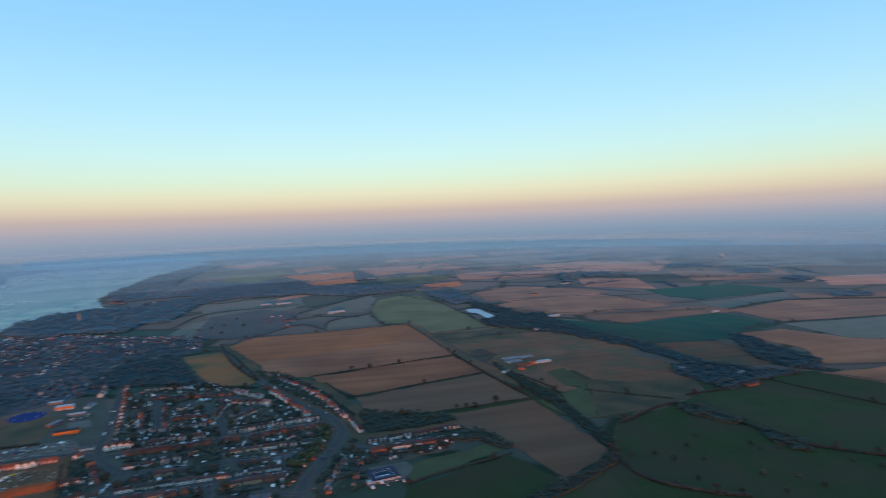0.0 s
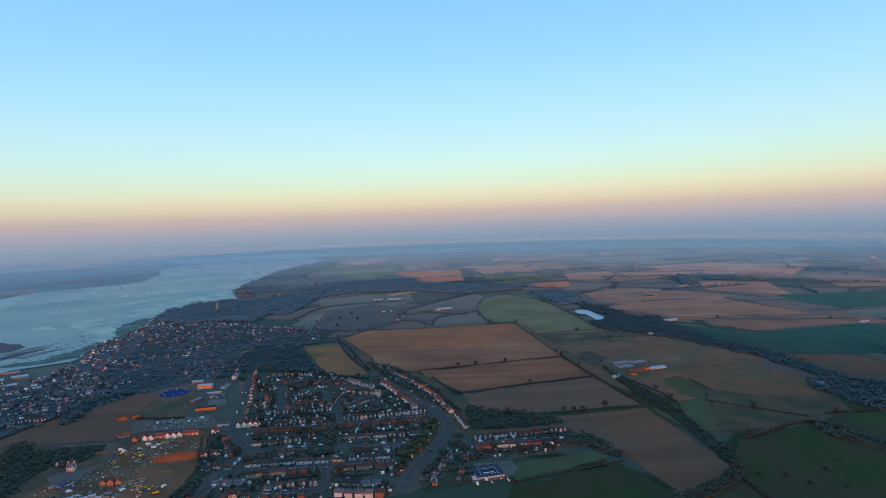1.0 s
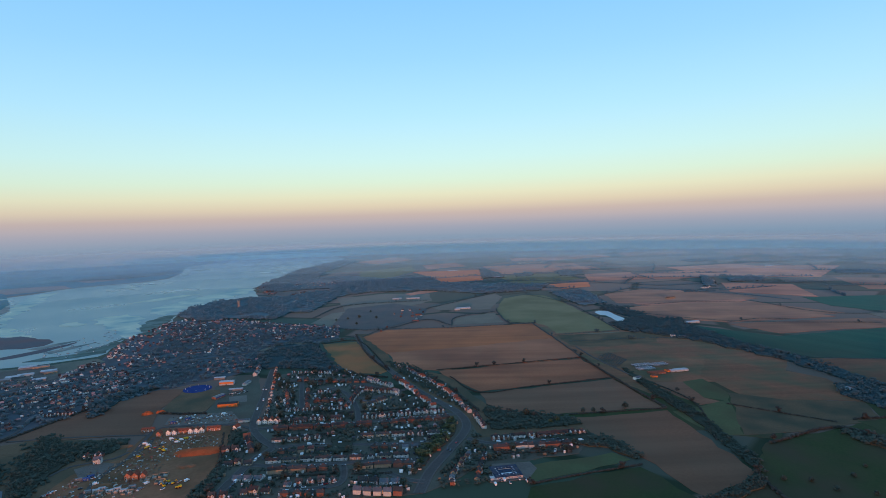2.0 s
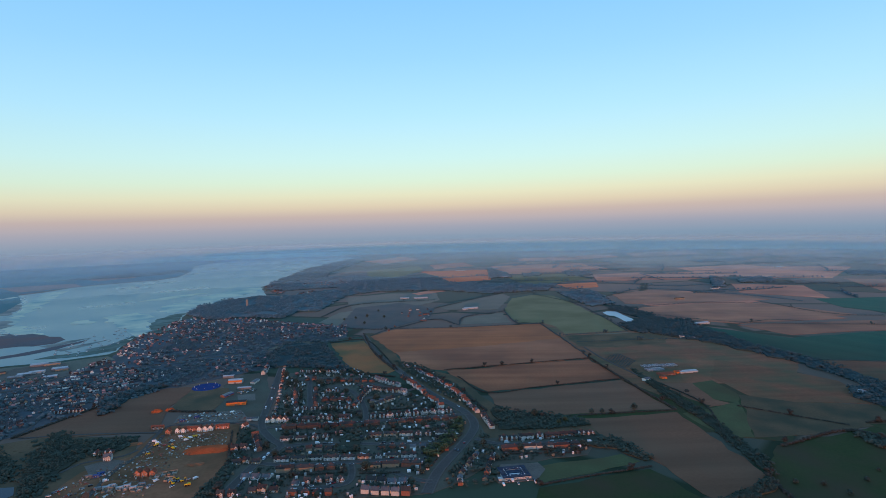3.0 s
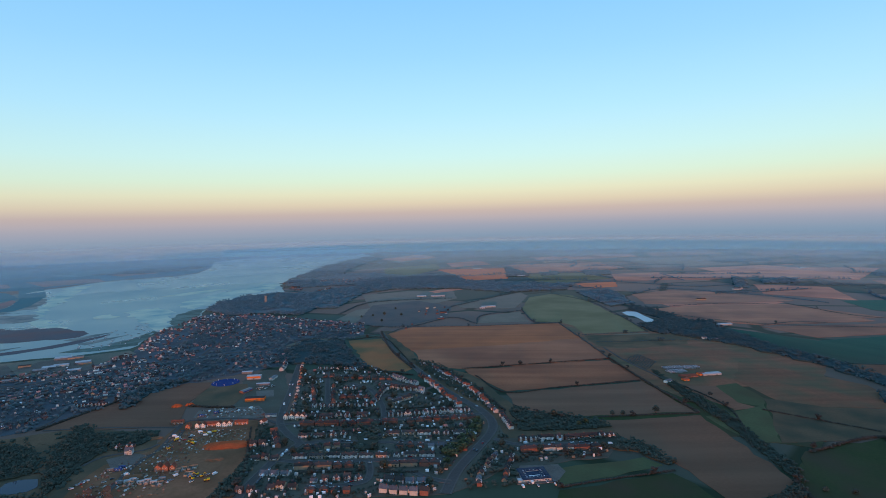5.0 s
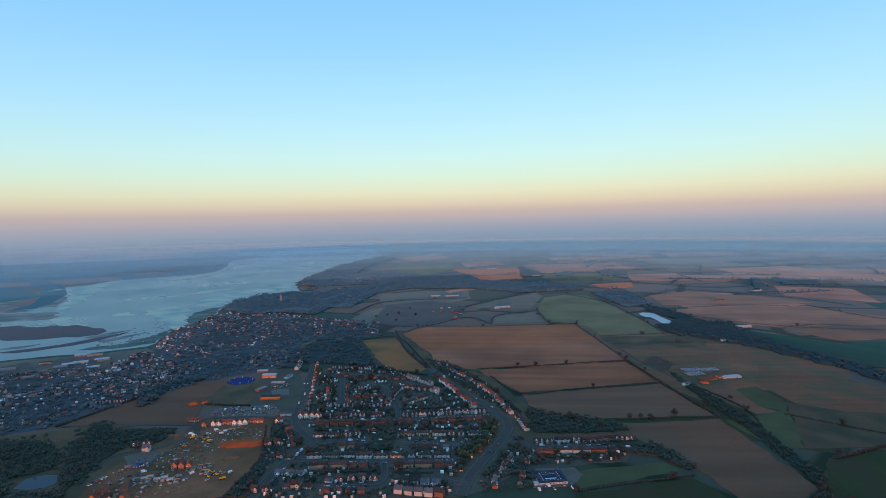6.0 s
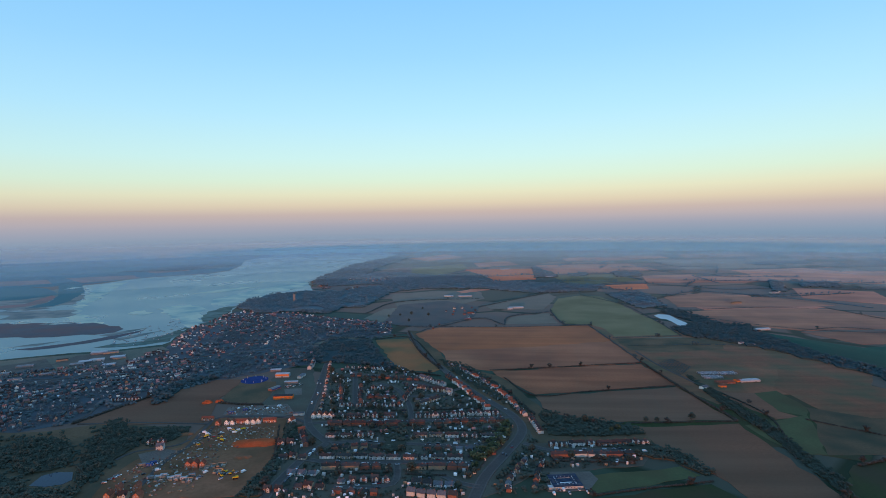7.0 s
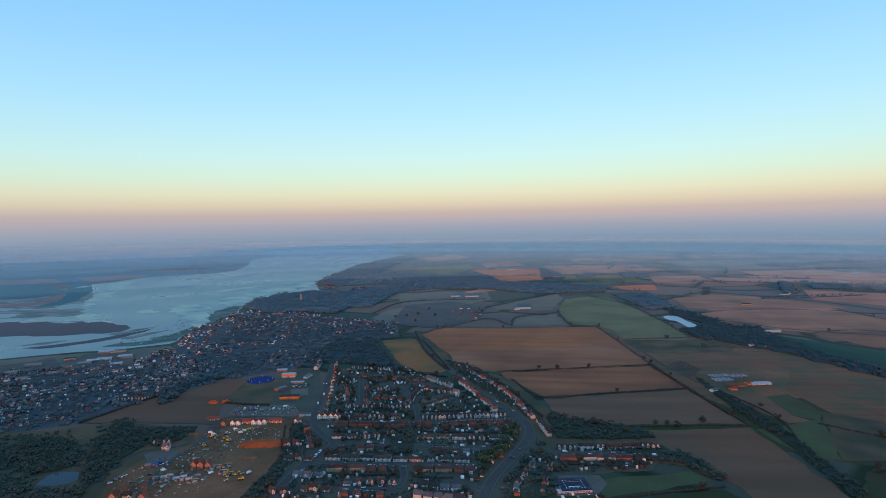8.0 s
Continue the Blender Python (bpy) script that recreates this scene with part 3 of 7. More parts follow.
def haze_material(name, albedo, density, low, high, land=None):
    """Haze put into the colour of a sheet: part diffuse, part clear, thinning out between two heights; land: colours of
    far country seen in it.
    """
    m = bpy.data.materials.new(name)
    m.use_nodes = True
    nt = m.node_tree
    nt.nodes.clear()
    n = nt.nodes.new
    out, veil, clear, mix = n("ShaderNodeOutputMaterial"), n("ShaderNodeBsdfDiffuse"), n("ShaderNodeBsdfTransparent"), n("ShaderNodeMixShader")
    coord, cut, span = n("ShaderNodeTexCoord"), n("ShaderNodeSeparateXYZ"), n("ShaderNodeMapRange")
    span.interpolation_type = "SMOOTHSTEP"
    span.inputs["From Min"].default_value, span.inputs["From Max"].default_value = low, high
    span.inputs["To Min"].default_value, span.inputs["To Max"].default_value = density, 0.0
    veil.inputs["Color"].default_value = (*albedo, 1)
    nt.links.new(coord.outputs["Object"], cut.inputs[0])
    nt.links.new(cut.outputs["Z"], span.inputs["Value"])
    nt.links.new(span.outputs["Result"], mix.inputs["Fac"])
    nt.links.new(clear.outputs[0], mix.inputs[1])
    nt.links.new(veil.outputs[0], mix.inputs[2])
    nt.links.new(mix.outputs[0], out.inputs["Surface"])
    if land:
        # flat streaks of woods, crops and water, fading into the haze colour with height
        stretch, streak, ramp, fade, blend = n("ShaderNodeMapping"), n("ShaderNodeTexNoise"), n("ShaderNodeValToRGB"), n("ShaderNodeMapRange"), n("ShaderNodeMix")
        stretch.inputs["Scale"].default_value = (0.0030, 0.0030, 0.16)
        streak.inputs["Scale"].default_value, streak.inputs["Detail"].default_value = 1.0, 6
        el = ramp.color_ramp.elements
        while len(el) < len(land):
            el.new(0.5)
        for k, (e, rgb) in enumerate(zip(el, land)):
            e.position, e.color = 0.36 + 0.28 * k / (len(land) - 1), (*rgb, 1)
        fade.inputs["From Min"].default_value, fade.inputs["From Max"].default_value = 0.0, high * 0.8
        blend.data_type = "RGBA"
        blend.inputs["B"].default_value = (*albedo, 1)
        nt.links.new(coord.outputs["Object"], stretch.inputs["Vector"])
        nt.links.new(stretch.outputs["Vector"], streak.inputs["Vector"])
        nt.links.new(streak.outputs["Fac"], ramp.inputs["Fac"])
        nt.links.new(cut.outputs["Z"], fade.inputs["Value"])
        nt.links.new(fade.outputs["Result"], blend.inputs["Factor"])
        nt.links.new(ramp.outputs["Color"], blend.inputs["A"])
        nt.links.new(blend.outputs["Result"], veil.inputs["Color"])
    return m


def curtain(name, radius, top, start, end, material, label):
    """An upright arc round the place, between two bearings."""
    verts, faces, count = [], [], 64
    for i in range(count + 1):
        a = radians(start + (end - start) * i / count)
        verts += [(math.sin(a) * radius, math.cos(a) * radius, z) for z in (-1.0, top)]
    faces = [(2 * i, 2 * i + 2, 2 * i + 3, 2 * i + 1) for i in range(count)]
    tagged(bulk(name, verts, faces, [material]), label, "backdrop", kind="structure")


# upright sheets added in place of hazy air and the land beyond
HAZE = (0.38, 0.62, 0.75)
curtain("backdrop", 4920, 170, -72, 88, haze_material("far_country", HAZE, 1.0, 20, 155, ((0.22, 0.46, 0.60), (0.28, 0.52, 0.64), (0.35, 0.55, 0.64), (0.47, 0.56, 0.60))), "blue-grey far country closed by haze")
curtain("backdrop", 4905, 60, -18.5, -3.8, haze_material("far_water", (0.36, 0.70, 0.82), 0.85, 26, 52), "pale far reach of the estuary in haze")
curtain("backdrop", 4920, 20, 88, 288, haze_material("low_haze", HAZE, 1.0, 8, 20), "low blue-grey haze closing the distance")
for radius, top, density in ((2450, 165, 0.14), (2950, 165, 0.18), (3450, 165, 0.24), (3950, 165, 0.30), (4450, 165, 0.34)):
    curtain("backdrop", radius, top, -72, 88, haze_material("thin_haze", (0.26, 0.61, 0.84), density, 20, top - 20), "thin added sheet coloured as blue dusk haze")
RIVER = [(-929, 924), (-767, 1006), (-702, 1035), (-644, 1047), (-560, 1099), (-557, 1126), (-578, 1210), (-590, 1279), (-521, 1289), (-604, 1635), (-613, 1761), (-572, 1920), (-501, 1997), (-460, 2011), (-556, 2326), (-527, 2527), (-498, 2734), (-439, 3014), (-372, 3408), (-295, 3792), (-217, 4048), (-337, 4466), (-682, 5633), (-905, 6471), (-1425, 7434), (-2373, 7498), (-2434, 6895), (-2215, 6007), (-1698, 5028), (-1260, 4473), (-1369, 4179), (-1395, 3911), (-1215, 3383), (-1143, 2989), (-1189, 2817), (-1296, 2732), (-1396, 2652), (-1446, 2545), (-1460, 2393), (-1514, 2284), (-1446, 1993), (-1661, 1663)]
tagged(slab("water", RIVER, 0.10, M["water"], 40, 4, 0.3, 3), "calm pale blue tidal estuary reflecting the dusk sky", "river", kind="structure")
FLATS = (
    ("mud", [(-617, 1761), (-587, 1970), (-527, 2129), (-540, 2301), (-589, 2306), (-649, 2181), (-708, 1964), (-735, 1826), (-727, 1717), (-643, 1638)], "pale sand bank along the shore"),
    ("algae", [(-559, 1291), (-527, 1304), (-604, 1635), (-629, 1625), (-637, 1560), (-643, 1509), (-622, 1423)], "green weedy mudflat cut by runnels"),
    ("mud", [(-826, 1594), (-802, 1649), (-766, 1683), (-685, 1595), (-624, 1441), (-578, 1315), (-597, 1293), (-617, 1317), (-675, 1401), (-739, 1486)], "pale wet mudflat"),
    ("mud", [(-1096, 1624), (-1188, 1819), (-1347, 2126), (-1430, 2343), (-1399, 2461), (-1306, 2222), (-1205, 1972), (-1130, 1787), (-1072, 1645), (-992, 1512), (-872, 1387), (-817, 1344), (-899, 1372), (-979, 1445)], "cream sand flat at the bend"),
    ("wet_marsh", [(-2093, 2099), (-1583, 2091), (-1518, 2123), (-1504, 2199), (-1377, 2110), (-1230, 1895), (-1153, 1723), (-1166, 1651), (-1212, 1599), (-1579, 1581)], "flat saltmarsh with wet blue-green grass"),
    ("wet_marsh", [(-1579, 1581), (-1204, 1587), (-1079, 1611), (-1002, 1503), (-1030, 1458), (-1096, 1444), (-1411, 1411)], "saltmarsh edge with wet channels"),
    ("marsh", [(-1376, 1376), (-1043, 1373), (-974, 1377), (-849, 1361), (-774, 1318), (-742, 1280), (-740, 1238), (-770, 1214), (-827, 1204), (-905, 1190), (-1200, 1198)], "dark heathy saltmarsh spit in the estuary"),
    ("marsh", [(-838, 1071), (-794, 1104), (-757, 1135), (-709, 1217), (-686, 1270), (-683, 1229), (-698, 1167), (-725, 1123), (-767, 1082), (-799, 1064)], "long dark mud bar"),
    ("wet_marsh", [(-753, 1206), (-722, 1264), (-690, 1290), (-704, 1242), (-725, 1192)], "thin dark mud bar in the channel"),
    ("wet_marsh", [(-698, 1166), (-669, 1214), (-637, 1252), (-652, 1194), (-675, 1147)], "thin dark mud bar in the channel"),
    ("wet_marsh", [(-632, 1151), (-603, 1211), (-603, 1264), (-588, 1191), (-610, 1139)], "thin dark mud bar in the channel"),
    ("wet_marsh", [(-865, 1091), (-842, 1122), (-801, 1148), (-818, 1105)], "thin dark mud bar in the channel"),
    ("algae", [(-686, 1079), (-640, 1119), (-591, 1211), (-604, 1294), (-571, 1210), (-560, 1131), (-595, 1100), (-622, 1086)], "wet foreshore below the town"),
    ("mud", [(-884, 1946), (-843, 2045), (-775, 2152), (-712, 2166), (-747, 2073), (-800, 1988)], "pale wet bank out in the estuary"),
    ("mud", [(-869, 1524), (-848, 1574), (-800, 1529), (-806, 1481)], "pale wet bank out in the estuary"),
)
for i, (kind, points, label) in enumerate(FLATS):
    marsh = "marsh" in kind
    tagged(slab("saltmarsh" if marsh else "mudflat", points, 0.22 + 0.012 * i, M[kind], 22, 3 if "bar" in label else 12, 0.2, 40 + i), label, "marsh" if marsh else "mudflat", kind="structure")
for i, points in enumerate(([(-1480, 2157), (-1496, 2240), (-1461, 2258), (-1455, 2195)], [(-1485, 1486), (-1214, 1516), (-1181, 1505), (-1167, 1448)], [(-999, 1362), (-959, 1376), (-914, 1373), (-956, 1352)], [(-1107, 1410), (-1082, 1425), (-1047, 1398), (-1078, 1391)], [(-1193, 1653), (-1173, 1712), (-1144, 1722), (-1139, 1638)], [(-1625, 1627), (-1302, 1627), (-1265, 1602), (-1274, 1571)])):
    tagged(slab("creek", points, 0.40, M["water"], 12, 3, 0.2, 60 + i), "pale creek winding through the marsh", "creek", kind="structure")

FIELDS = (
    ("meadow", [(219, 372), (262, 392), (318, 424), (345, 446), (400, 500), (315, 345), (300, 300), (190, 320)], "dark rough grass below a field"),
    ("meadow", [(300, 345), (398, 502), (505, 527), (575, 545), (605, 600), (652, 560), (690, 590), (790, 556), (840, 416), (731, 345), (526, 240)], "dark rough grass round the pastures"),
    ("plots", [(353, 1247), (547, 1151), (711, 866), (586, 713), (422, 718), (360.8, 681.4), (341, 758), (343, 899)], "brown and green patchwork of small plots"),
    ("meadow", [(341, 758), (360.8, 681.4), (422, 718), (586, 713), (418.0, 506.6), (353.7, 546.9), (216.5, 543.4), (141.6, 632.4), (133.5, 675.6)], "dark rough grass between fields"),
    ("heath", [(-65, 1209), (-30, 1194), (15, 932), (58, 875), (102, 818), (133.5, 675.6), (142.9, 637.9), (242.2, 608.3), (219.2, 550.2), (106.1, 567.4), (98.9, 615.7), (69, 706), (8, 877)], "rough verges and paddocks beside the road"),
    ("lawn", [(-183, 884), (-63, 904), (11, 775), (96.5, 643.0), (106.1, 567.4), (219.2, 550.2), (197.6, 509.2), (90.1, 496.5), (34.9, 451.1), (-149.3, 454.8), (-167.6, 559.8), (-161.2, 660.1), (-154, 749)], "lawns and gardens of the estate"),
    ("gardens", [(-833, 827), (-676, 886), (-590, 926), (-536, 1052), (-583, 1264), (-563, 1514), (-412, 1484), (-111, 1310), (-100, 1173), (-253, 1068), (-194, 940), (-317, 846), (-388, 757), (-442.8, 658.5), (-577.4, 569.9)], "gardens of the old town"),
    ("scrub", [(-165, 1855), (-11, 1937), (153, 1907), (152, 1716), (23, 1536), (-104, 1513)], "grey meadow between woods"),
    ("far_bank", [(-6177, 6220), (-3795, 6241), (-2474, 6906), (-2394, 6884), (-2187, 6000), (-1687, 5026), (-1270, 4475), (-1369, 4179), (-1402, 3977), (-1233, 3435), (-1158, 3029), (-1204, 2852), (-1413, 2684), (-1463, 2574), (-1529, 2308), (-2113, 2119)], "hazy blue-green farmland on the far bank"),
    ("scrub", [(-917, 913), (-757, 993), (-692, 1021), (-635, 1032), (-552, 1082), (-523, 1051), (-585, 918), (-671, 879), (-818, 812)], "rough waste ground beside the estuary"),
    ("lawn", [(-259, 831), (-242, 897), (-209, 896), (-176, 776), (-162.1, 664.1), (-203.5, 671.3), (-235, 709), (-235, 778)], "dark school grounds"),
    ("heath", [(-628.7, 621.7), (-458.9, 627.5), (-399.2, 655.3), (-289.5, 619.4), (-272.4, 562.4), (-292.6, 522.9), (-283.3, 452.8), (-323.9, 449.0), (-460.2, 451.6)], "rough ground below trees"),
    ("plots", [(352, 1081), (503, 1058), (491, 912), (428, 730), (360.8, 681.4), (349, 763), (344, 903)], "rough brown farmland"),
    # beside the estate
    ("stubble", [(-48, 1170), (5, 1239), (347, 1233), (347, 1065), (164, 1015), (3, 999)], "golden stubble field"),
    ("plough", [(3, 1008), (165, 1024), (346, 1066), (342, 895), (84, 860), (25, 886)], "dark ploughed strip with a brown edge"),
    ("plough", [(88, 856), (339, 888), (344, 769), (135, 735), (101, 812)], "brown ploughed field behind a thin hedge"),
    ("drilled", [(133, 725), (341, 758), (349.4, 624.6), (173.7, 627.8), (142.9, 637.9), (133.5, 675.6)], "dull brown drilled field"),
    ("drilled", [(232.0, 608.6), (349.9, 613.9), (343.5, 442.8), (320.1, 425.3), (272.9, 405.3), (266.7, 417.8), (256.0, 490.5), (248.6, 527.6), (230.1, 559.9)], "dull brown drilled field beside a belt of trees"),
    ("ochre", [(-127, 1110), (-60, 1123), (6, 877), (-8, 857), (-66, 873)], "small ochre stubble field"),
    ("grass", [(138.7, 488.6), (185.3, 496.8), (232.2, 505.9), (243.0, 486.8), (132.9, 455.5)], "green playing field"),
    ("meadow", [(130.6, 447.1), (244.3, 469.6), (265.8, 403.5), (217.4, 386.3), (119.8, 421.2)], "dark green paddock"),
    ("pasture", [(381, 1698), (468, 1759), (522, 1727), (531, 1566), (522, 1370), (521, 1217), (506, 1118), (367, 1108), (373, 1192), (358, 1247), (297, 1265), (305, 1447)], "pale green pasture"),
    ("scrub", [(363, 1086), (500, 1095), (503, 1058), (358, 992)], "rough grey-green field"),
    ("scrub", [(132, 1594), (380, 1825), (383, 1725), (292, 1477), (149, 1507)], "grey-green meadow"),
    ("scrub", [(158, 1265), (185, 1365), (293, 1420), (288, 1265)], "grey-green meadow"),
    ("dim", [(-133, 1327), (-110, 1612), (26, 1686), (123, 1540), (93, 1379), (-8, 1260), (-87, 1265)], "dim brown field dotted with trees"),
    ("scrub", [(-188, 1371), (-153, 1527), (-115, 1556), (-132, 1312)], "grey-green meadow"),
    ("scrub", [(-256, 1079), (-203, 1166), (-137, 1105), (-113, 1014), (-194, 990)], "rough grass field beside the town"),
    # nursery and plots
    ("heath", [(361, 1090), (529, 1088), (570, 1059), (530, 984), (418, 963), (357, 992)], "dark olive field of old rows"),
    ("plots", [(357, 992), (418, 963), (530, 984), (594, 922), (551, 855), (472, 875), (381, 879), (352, 898)], "brown field of cut rows"),
    ("plots", [(570, 1059), (596, 999), (632, 869), (650, 791), (615, 748), (566, 812), (551, 855), (594, 922), (530, 984)], "brown field"),
    ("plots", [(474, 748), (548, 851), (566, 812), (615, 748), (640, 700), (605, 600), (514, 625), (475, 651), (477, 716)], "dull brown drilled plot"),
    ("drilled", [(394, 730), (433, 724), (421, 652), (434, 631), (400, 625), (389, 680)], "brown cut plot"),
    ("grass", [(433, 724), (469, 733), (464, 665), (443, 634), (421, 652)], "bright green strip of crop"),
    ("meadow", [(373, 668), (404, 628), (359, 622), (361, 640)], "dark triangle of grass"),
    ("grass", [(354, 608), (401, 621), (446, 638), (425, 590), (390, 525), (360, 530), (355, 568)], "olive green plot"),
    ("heath", [(464, 665), (514, 625), (605, 600), (575, 545), (505, 527), (433, 524), (390, 525), (425, 590)], "dark rough grass"),
    # fields to the right
    ("pink", [(720, 1664), (824, 1744), (989, 1712), (1052, 1446), (915, 1380), (717, 1435)], "pinkish bare field"),
    ("plough", [(626, 1388), (719, 1420), (1036, 1423), (1117, 1186), (797, 1174), (624, 1245)], "brown bare field"),
    ("plough", [(767, 1123), (1109, 1116), (1215, 987), (956, 1012), (803, 1001)], "pinkish stubble field"),
    ("crop", [(683, 1134), (784, 977), (1076, 1010), (1077, 962), (1059, 832), (861, 776), (706, 812), (663, 930)], "dark blue-green young crop"),
    ("crop", [(1223, 1453), (1553, 1420), (1589, 1258), (1540, 1203), (1207, 1196), (1171, 1290)], "blue-green young crop"),
    ("scrub", [(1156, 1175), (1514, 1188), (1440, 1102), (1145, 1041), (1133, 1092)], "grey-green field"),
    ("plough", [(1127, 1020), (1402, 1072), (1745, 892), (1514, 771), (1099, 855)], "dark purplish ploughed field"),
    ("scrub", [(1077, 837), (1498, 762), (1181, 595), (1053, 686)], "grey-green field"),
    ("plough", [(900, 803), (1024, 801), (1053, 686), (1171, 590), (1023, 512), (841, 575), (910, 665)], "ochre stubble field"),
    ("plough", [(791, 546), (1015, 508), (841, 416)], "ochre stubble field"),
    ("plots", [(694, 813), (827, 771), (817, 614), (735, 616), (659.4, 653.3)], "dim brown field"),
    ("meadow", [(693.1, 569.9), (781, 550), (823, 406), (731, 358), (651.8, 543.3)], "dark green pasture"),
    ("meadow", [(539.3, 541.2), (656.2, 547.1), (721, 353), (600.5, 289.3), (538.5, 371.1)], "dark green pasture"),
    ("meadow", [(397.9, 502.0), (499.3, 511.1), (527.7, 400.2), (527.0, 368.4), (587.6, 282.5), (526.4, 250.3), (300.8, 345.2), (315.4, 407.1)], "dark green pasture with scattered bushes"),
    # far fields on the south side
    ("orange", [(144, 2862), (509, 2852), (421, 2297), (234, 2269), (206, 2559)], "bright orange stubble field"),
    ("pink", [(563, 3085), (1113, 3139), (1100, 2671), (776, 2522), (532, 2551)], "pinkish bare field"),
    ("pasture", [(514, 2467), (812, 2489), (836, 2207), (519, 2032)], "grey-green pasture"),
    ("orange", [(638, 2040), (810, 2082), (757, 1921), (638, 1881)], "orange field"),
    ("pink", [(912, 2395), (1149, 2422), (1093, 2095), (822, 2101)], "pinkish bare field"),
    ("pink", [(1125, 2320), (1456, 2387), (1295, 2076), (1093, 2075)], "pinkish bare field"),
    ("plough", [(718, 1698), (884, 1783), (1082, 1583), (1099, 1472), (816, 1461), (670, 1492)], "brown bare field"),
    ("plough", [(606, 1400), (855, 1449), (987, 1421), (1057, 1148), (780, 1139), (665, 1236)], "brown bare field"),
    ("pink", [(1244, 1878), (1432, 1752), (1272, 1450), (1114, 1629)], "pinkish bare field"),
    ("pink", [(1422, 2598), (1955, 2698), (2165, 2360), (1700, 1940), (1354, 2111)], "pinkish bare field"),
    ("scrub", [(1332, 3407), (2327, 3411), (1864, 2710), (1261, 2718)], "blue-green crop"),
    ("scrub", [(1821, 2647), (2477, 2701), (2121, 2422), (1848, 2514)], "blue-green crop"),
    ("pink", [(836, 3727), (1590, 3862), (1533, 3545), (828, 3380)], "pinkish bare field"),
    ("pink", [(226, 3319), (456, 3492), (475, 3141), (235, 3004)], "pinkish bare field"),
    ("pink", [(-202, 3906), (71, 4386), (208, 3972), (-55, 3574)], "pinkish bare field"),
    ("pasture", [(-141, 3014), (155, 3281), (169, 2934), (13, 2552), (-123, 2627)], "grey-green pasture"),
    ("pink", [(69, 1914), (157, 2010), (193, 1954), (87, 1865)], "pinkish strip of field"),
    ("plough", [(1761, 3977), (2372, 4179), (2204, 3680), (1636, 3528)], "far brown field"),
    ("plough", [(2461, 3842), (3287, 4073), (3063, 3342), (2196, 3267)], "far brown field"),
    ("scrub", [(1006, 4286), (1884, 4466), (1754, 4056), (957, 3907)], "far blue-green crop"),
    ("plough", [(1729, 1918), (2104, 1674), (1900, 1419), (1543, 1563)], "far brown field"),
    ("pink", [(1963, 1422), (2489, 1284), (2107, 1083), (1771, 1224)], "far pinkish field"),
    ("plough", [(1501, 1150), (1929, 989), (1779, 910), (1444, 1072)], "far brown field"),
    ("scrub", [(2331, 2181), (2861, 1994), (2533, 1686), (2077, 1847)], "far blue-green crop"),
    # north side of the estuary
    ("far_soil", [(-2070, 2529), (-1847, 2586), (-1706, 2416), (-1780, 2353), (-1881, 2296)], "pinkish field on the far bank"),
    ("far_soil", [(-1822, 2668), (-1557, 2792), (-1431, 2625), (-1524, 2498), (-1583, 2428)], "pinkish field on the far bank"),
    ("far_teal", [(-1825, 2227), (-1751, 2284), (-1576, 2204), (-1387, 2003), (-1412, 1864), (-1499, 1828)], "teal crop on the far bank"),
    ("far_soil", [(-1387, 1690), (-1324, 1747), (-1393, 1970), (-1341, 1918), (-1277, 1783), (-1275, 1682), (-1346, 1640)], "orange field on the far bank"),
    ("far_teal", [(-1674, 2413), (-1533, 2352), (-1339, 2069), (-1227, 1821), (-1191, 1688), (-1247, 1644), (-1267, 1769), (-1348, 1934)], "dark hazed meadow on the far bank"),
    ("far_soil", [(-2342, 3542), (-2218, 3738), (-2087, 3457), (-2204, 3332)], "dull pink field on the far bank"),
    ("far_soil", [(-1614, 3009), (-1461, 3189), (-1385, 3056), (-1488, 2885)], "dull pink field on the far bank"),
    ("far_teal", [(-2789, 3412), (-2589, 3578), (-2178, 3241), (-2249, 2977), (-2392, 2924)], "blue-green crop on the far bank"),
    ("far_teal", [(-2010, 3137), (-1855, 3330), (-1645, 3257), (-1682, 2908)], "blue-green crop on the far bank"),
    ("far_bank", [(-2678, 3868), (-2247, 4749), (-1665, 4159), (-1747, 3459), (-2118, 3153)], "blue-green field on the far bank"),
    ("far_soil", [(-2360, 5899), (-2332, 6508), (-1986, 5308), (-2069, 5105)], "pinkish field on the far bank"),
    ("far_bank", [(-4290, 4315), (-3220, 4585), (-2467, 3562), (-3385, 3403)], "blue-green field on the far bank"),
    # open ground by the town
    ("drilled", [(-438.9, 652.6), (-412, 728), (-383, 797), (-339, 834), (-304, 833), (-301, 780), (-299, 725), (-285.9, 673.8), (-283.9, 644.4), (-371.6, 643.2)], "bare brown earth field"),
    ("heath", [(-294, 717), (-300, 786), (-299, 820), (-247, 818), (-235, 747), (-237, 709)], "dark green sports field"),
    ("heath", [(-416.9, 609.3), (-378.5, 643.4), (-292.7, 633.7), (-301.9, 585.4), (-341.4, 578.8)], "rough scrub"),
)
for i, (kind, points, label) in enumerate(FIELDS):
    tagged(slab("field", points, 0.20 + 0.0024 * i, M[kind], 18, 3.0, 0.25, 100 + i), label, "field", kind="structure")

POND = [(-377.3, 481.5), (-386.7, 515.3), (-377.1, 524.9), (-354.5, 524.4), (-336.2, 493.5), (-342.5, 482.8), (-355.0, 478.9)]
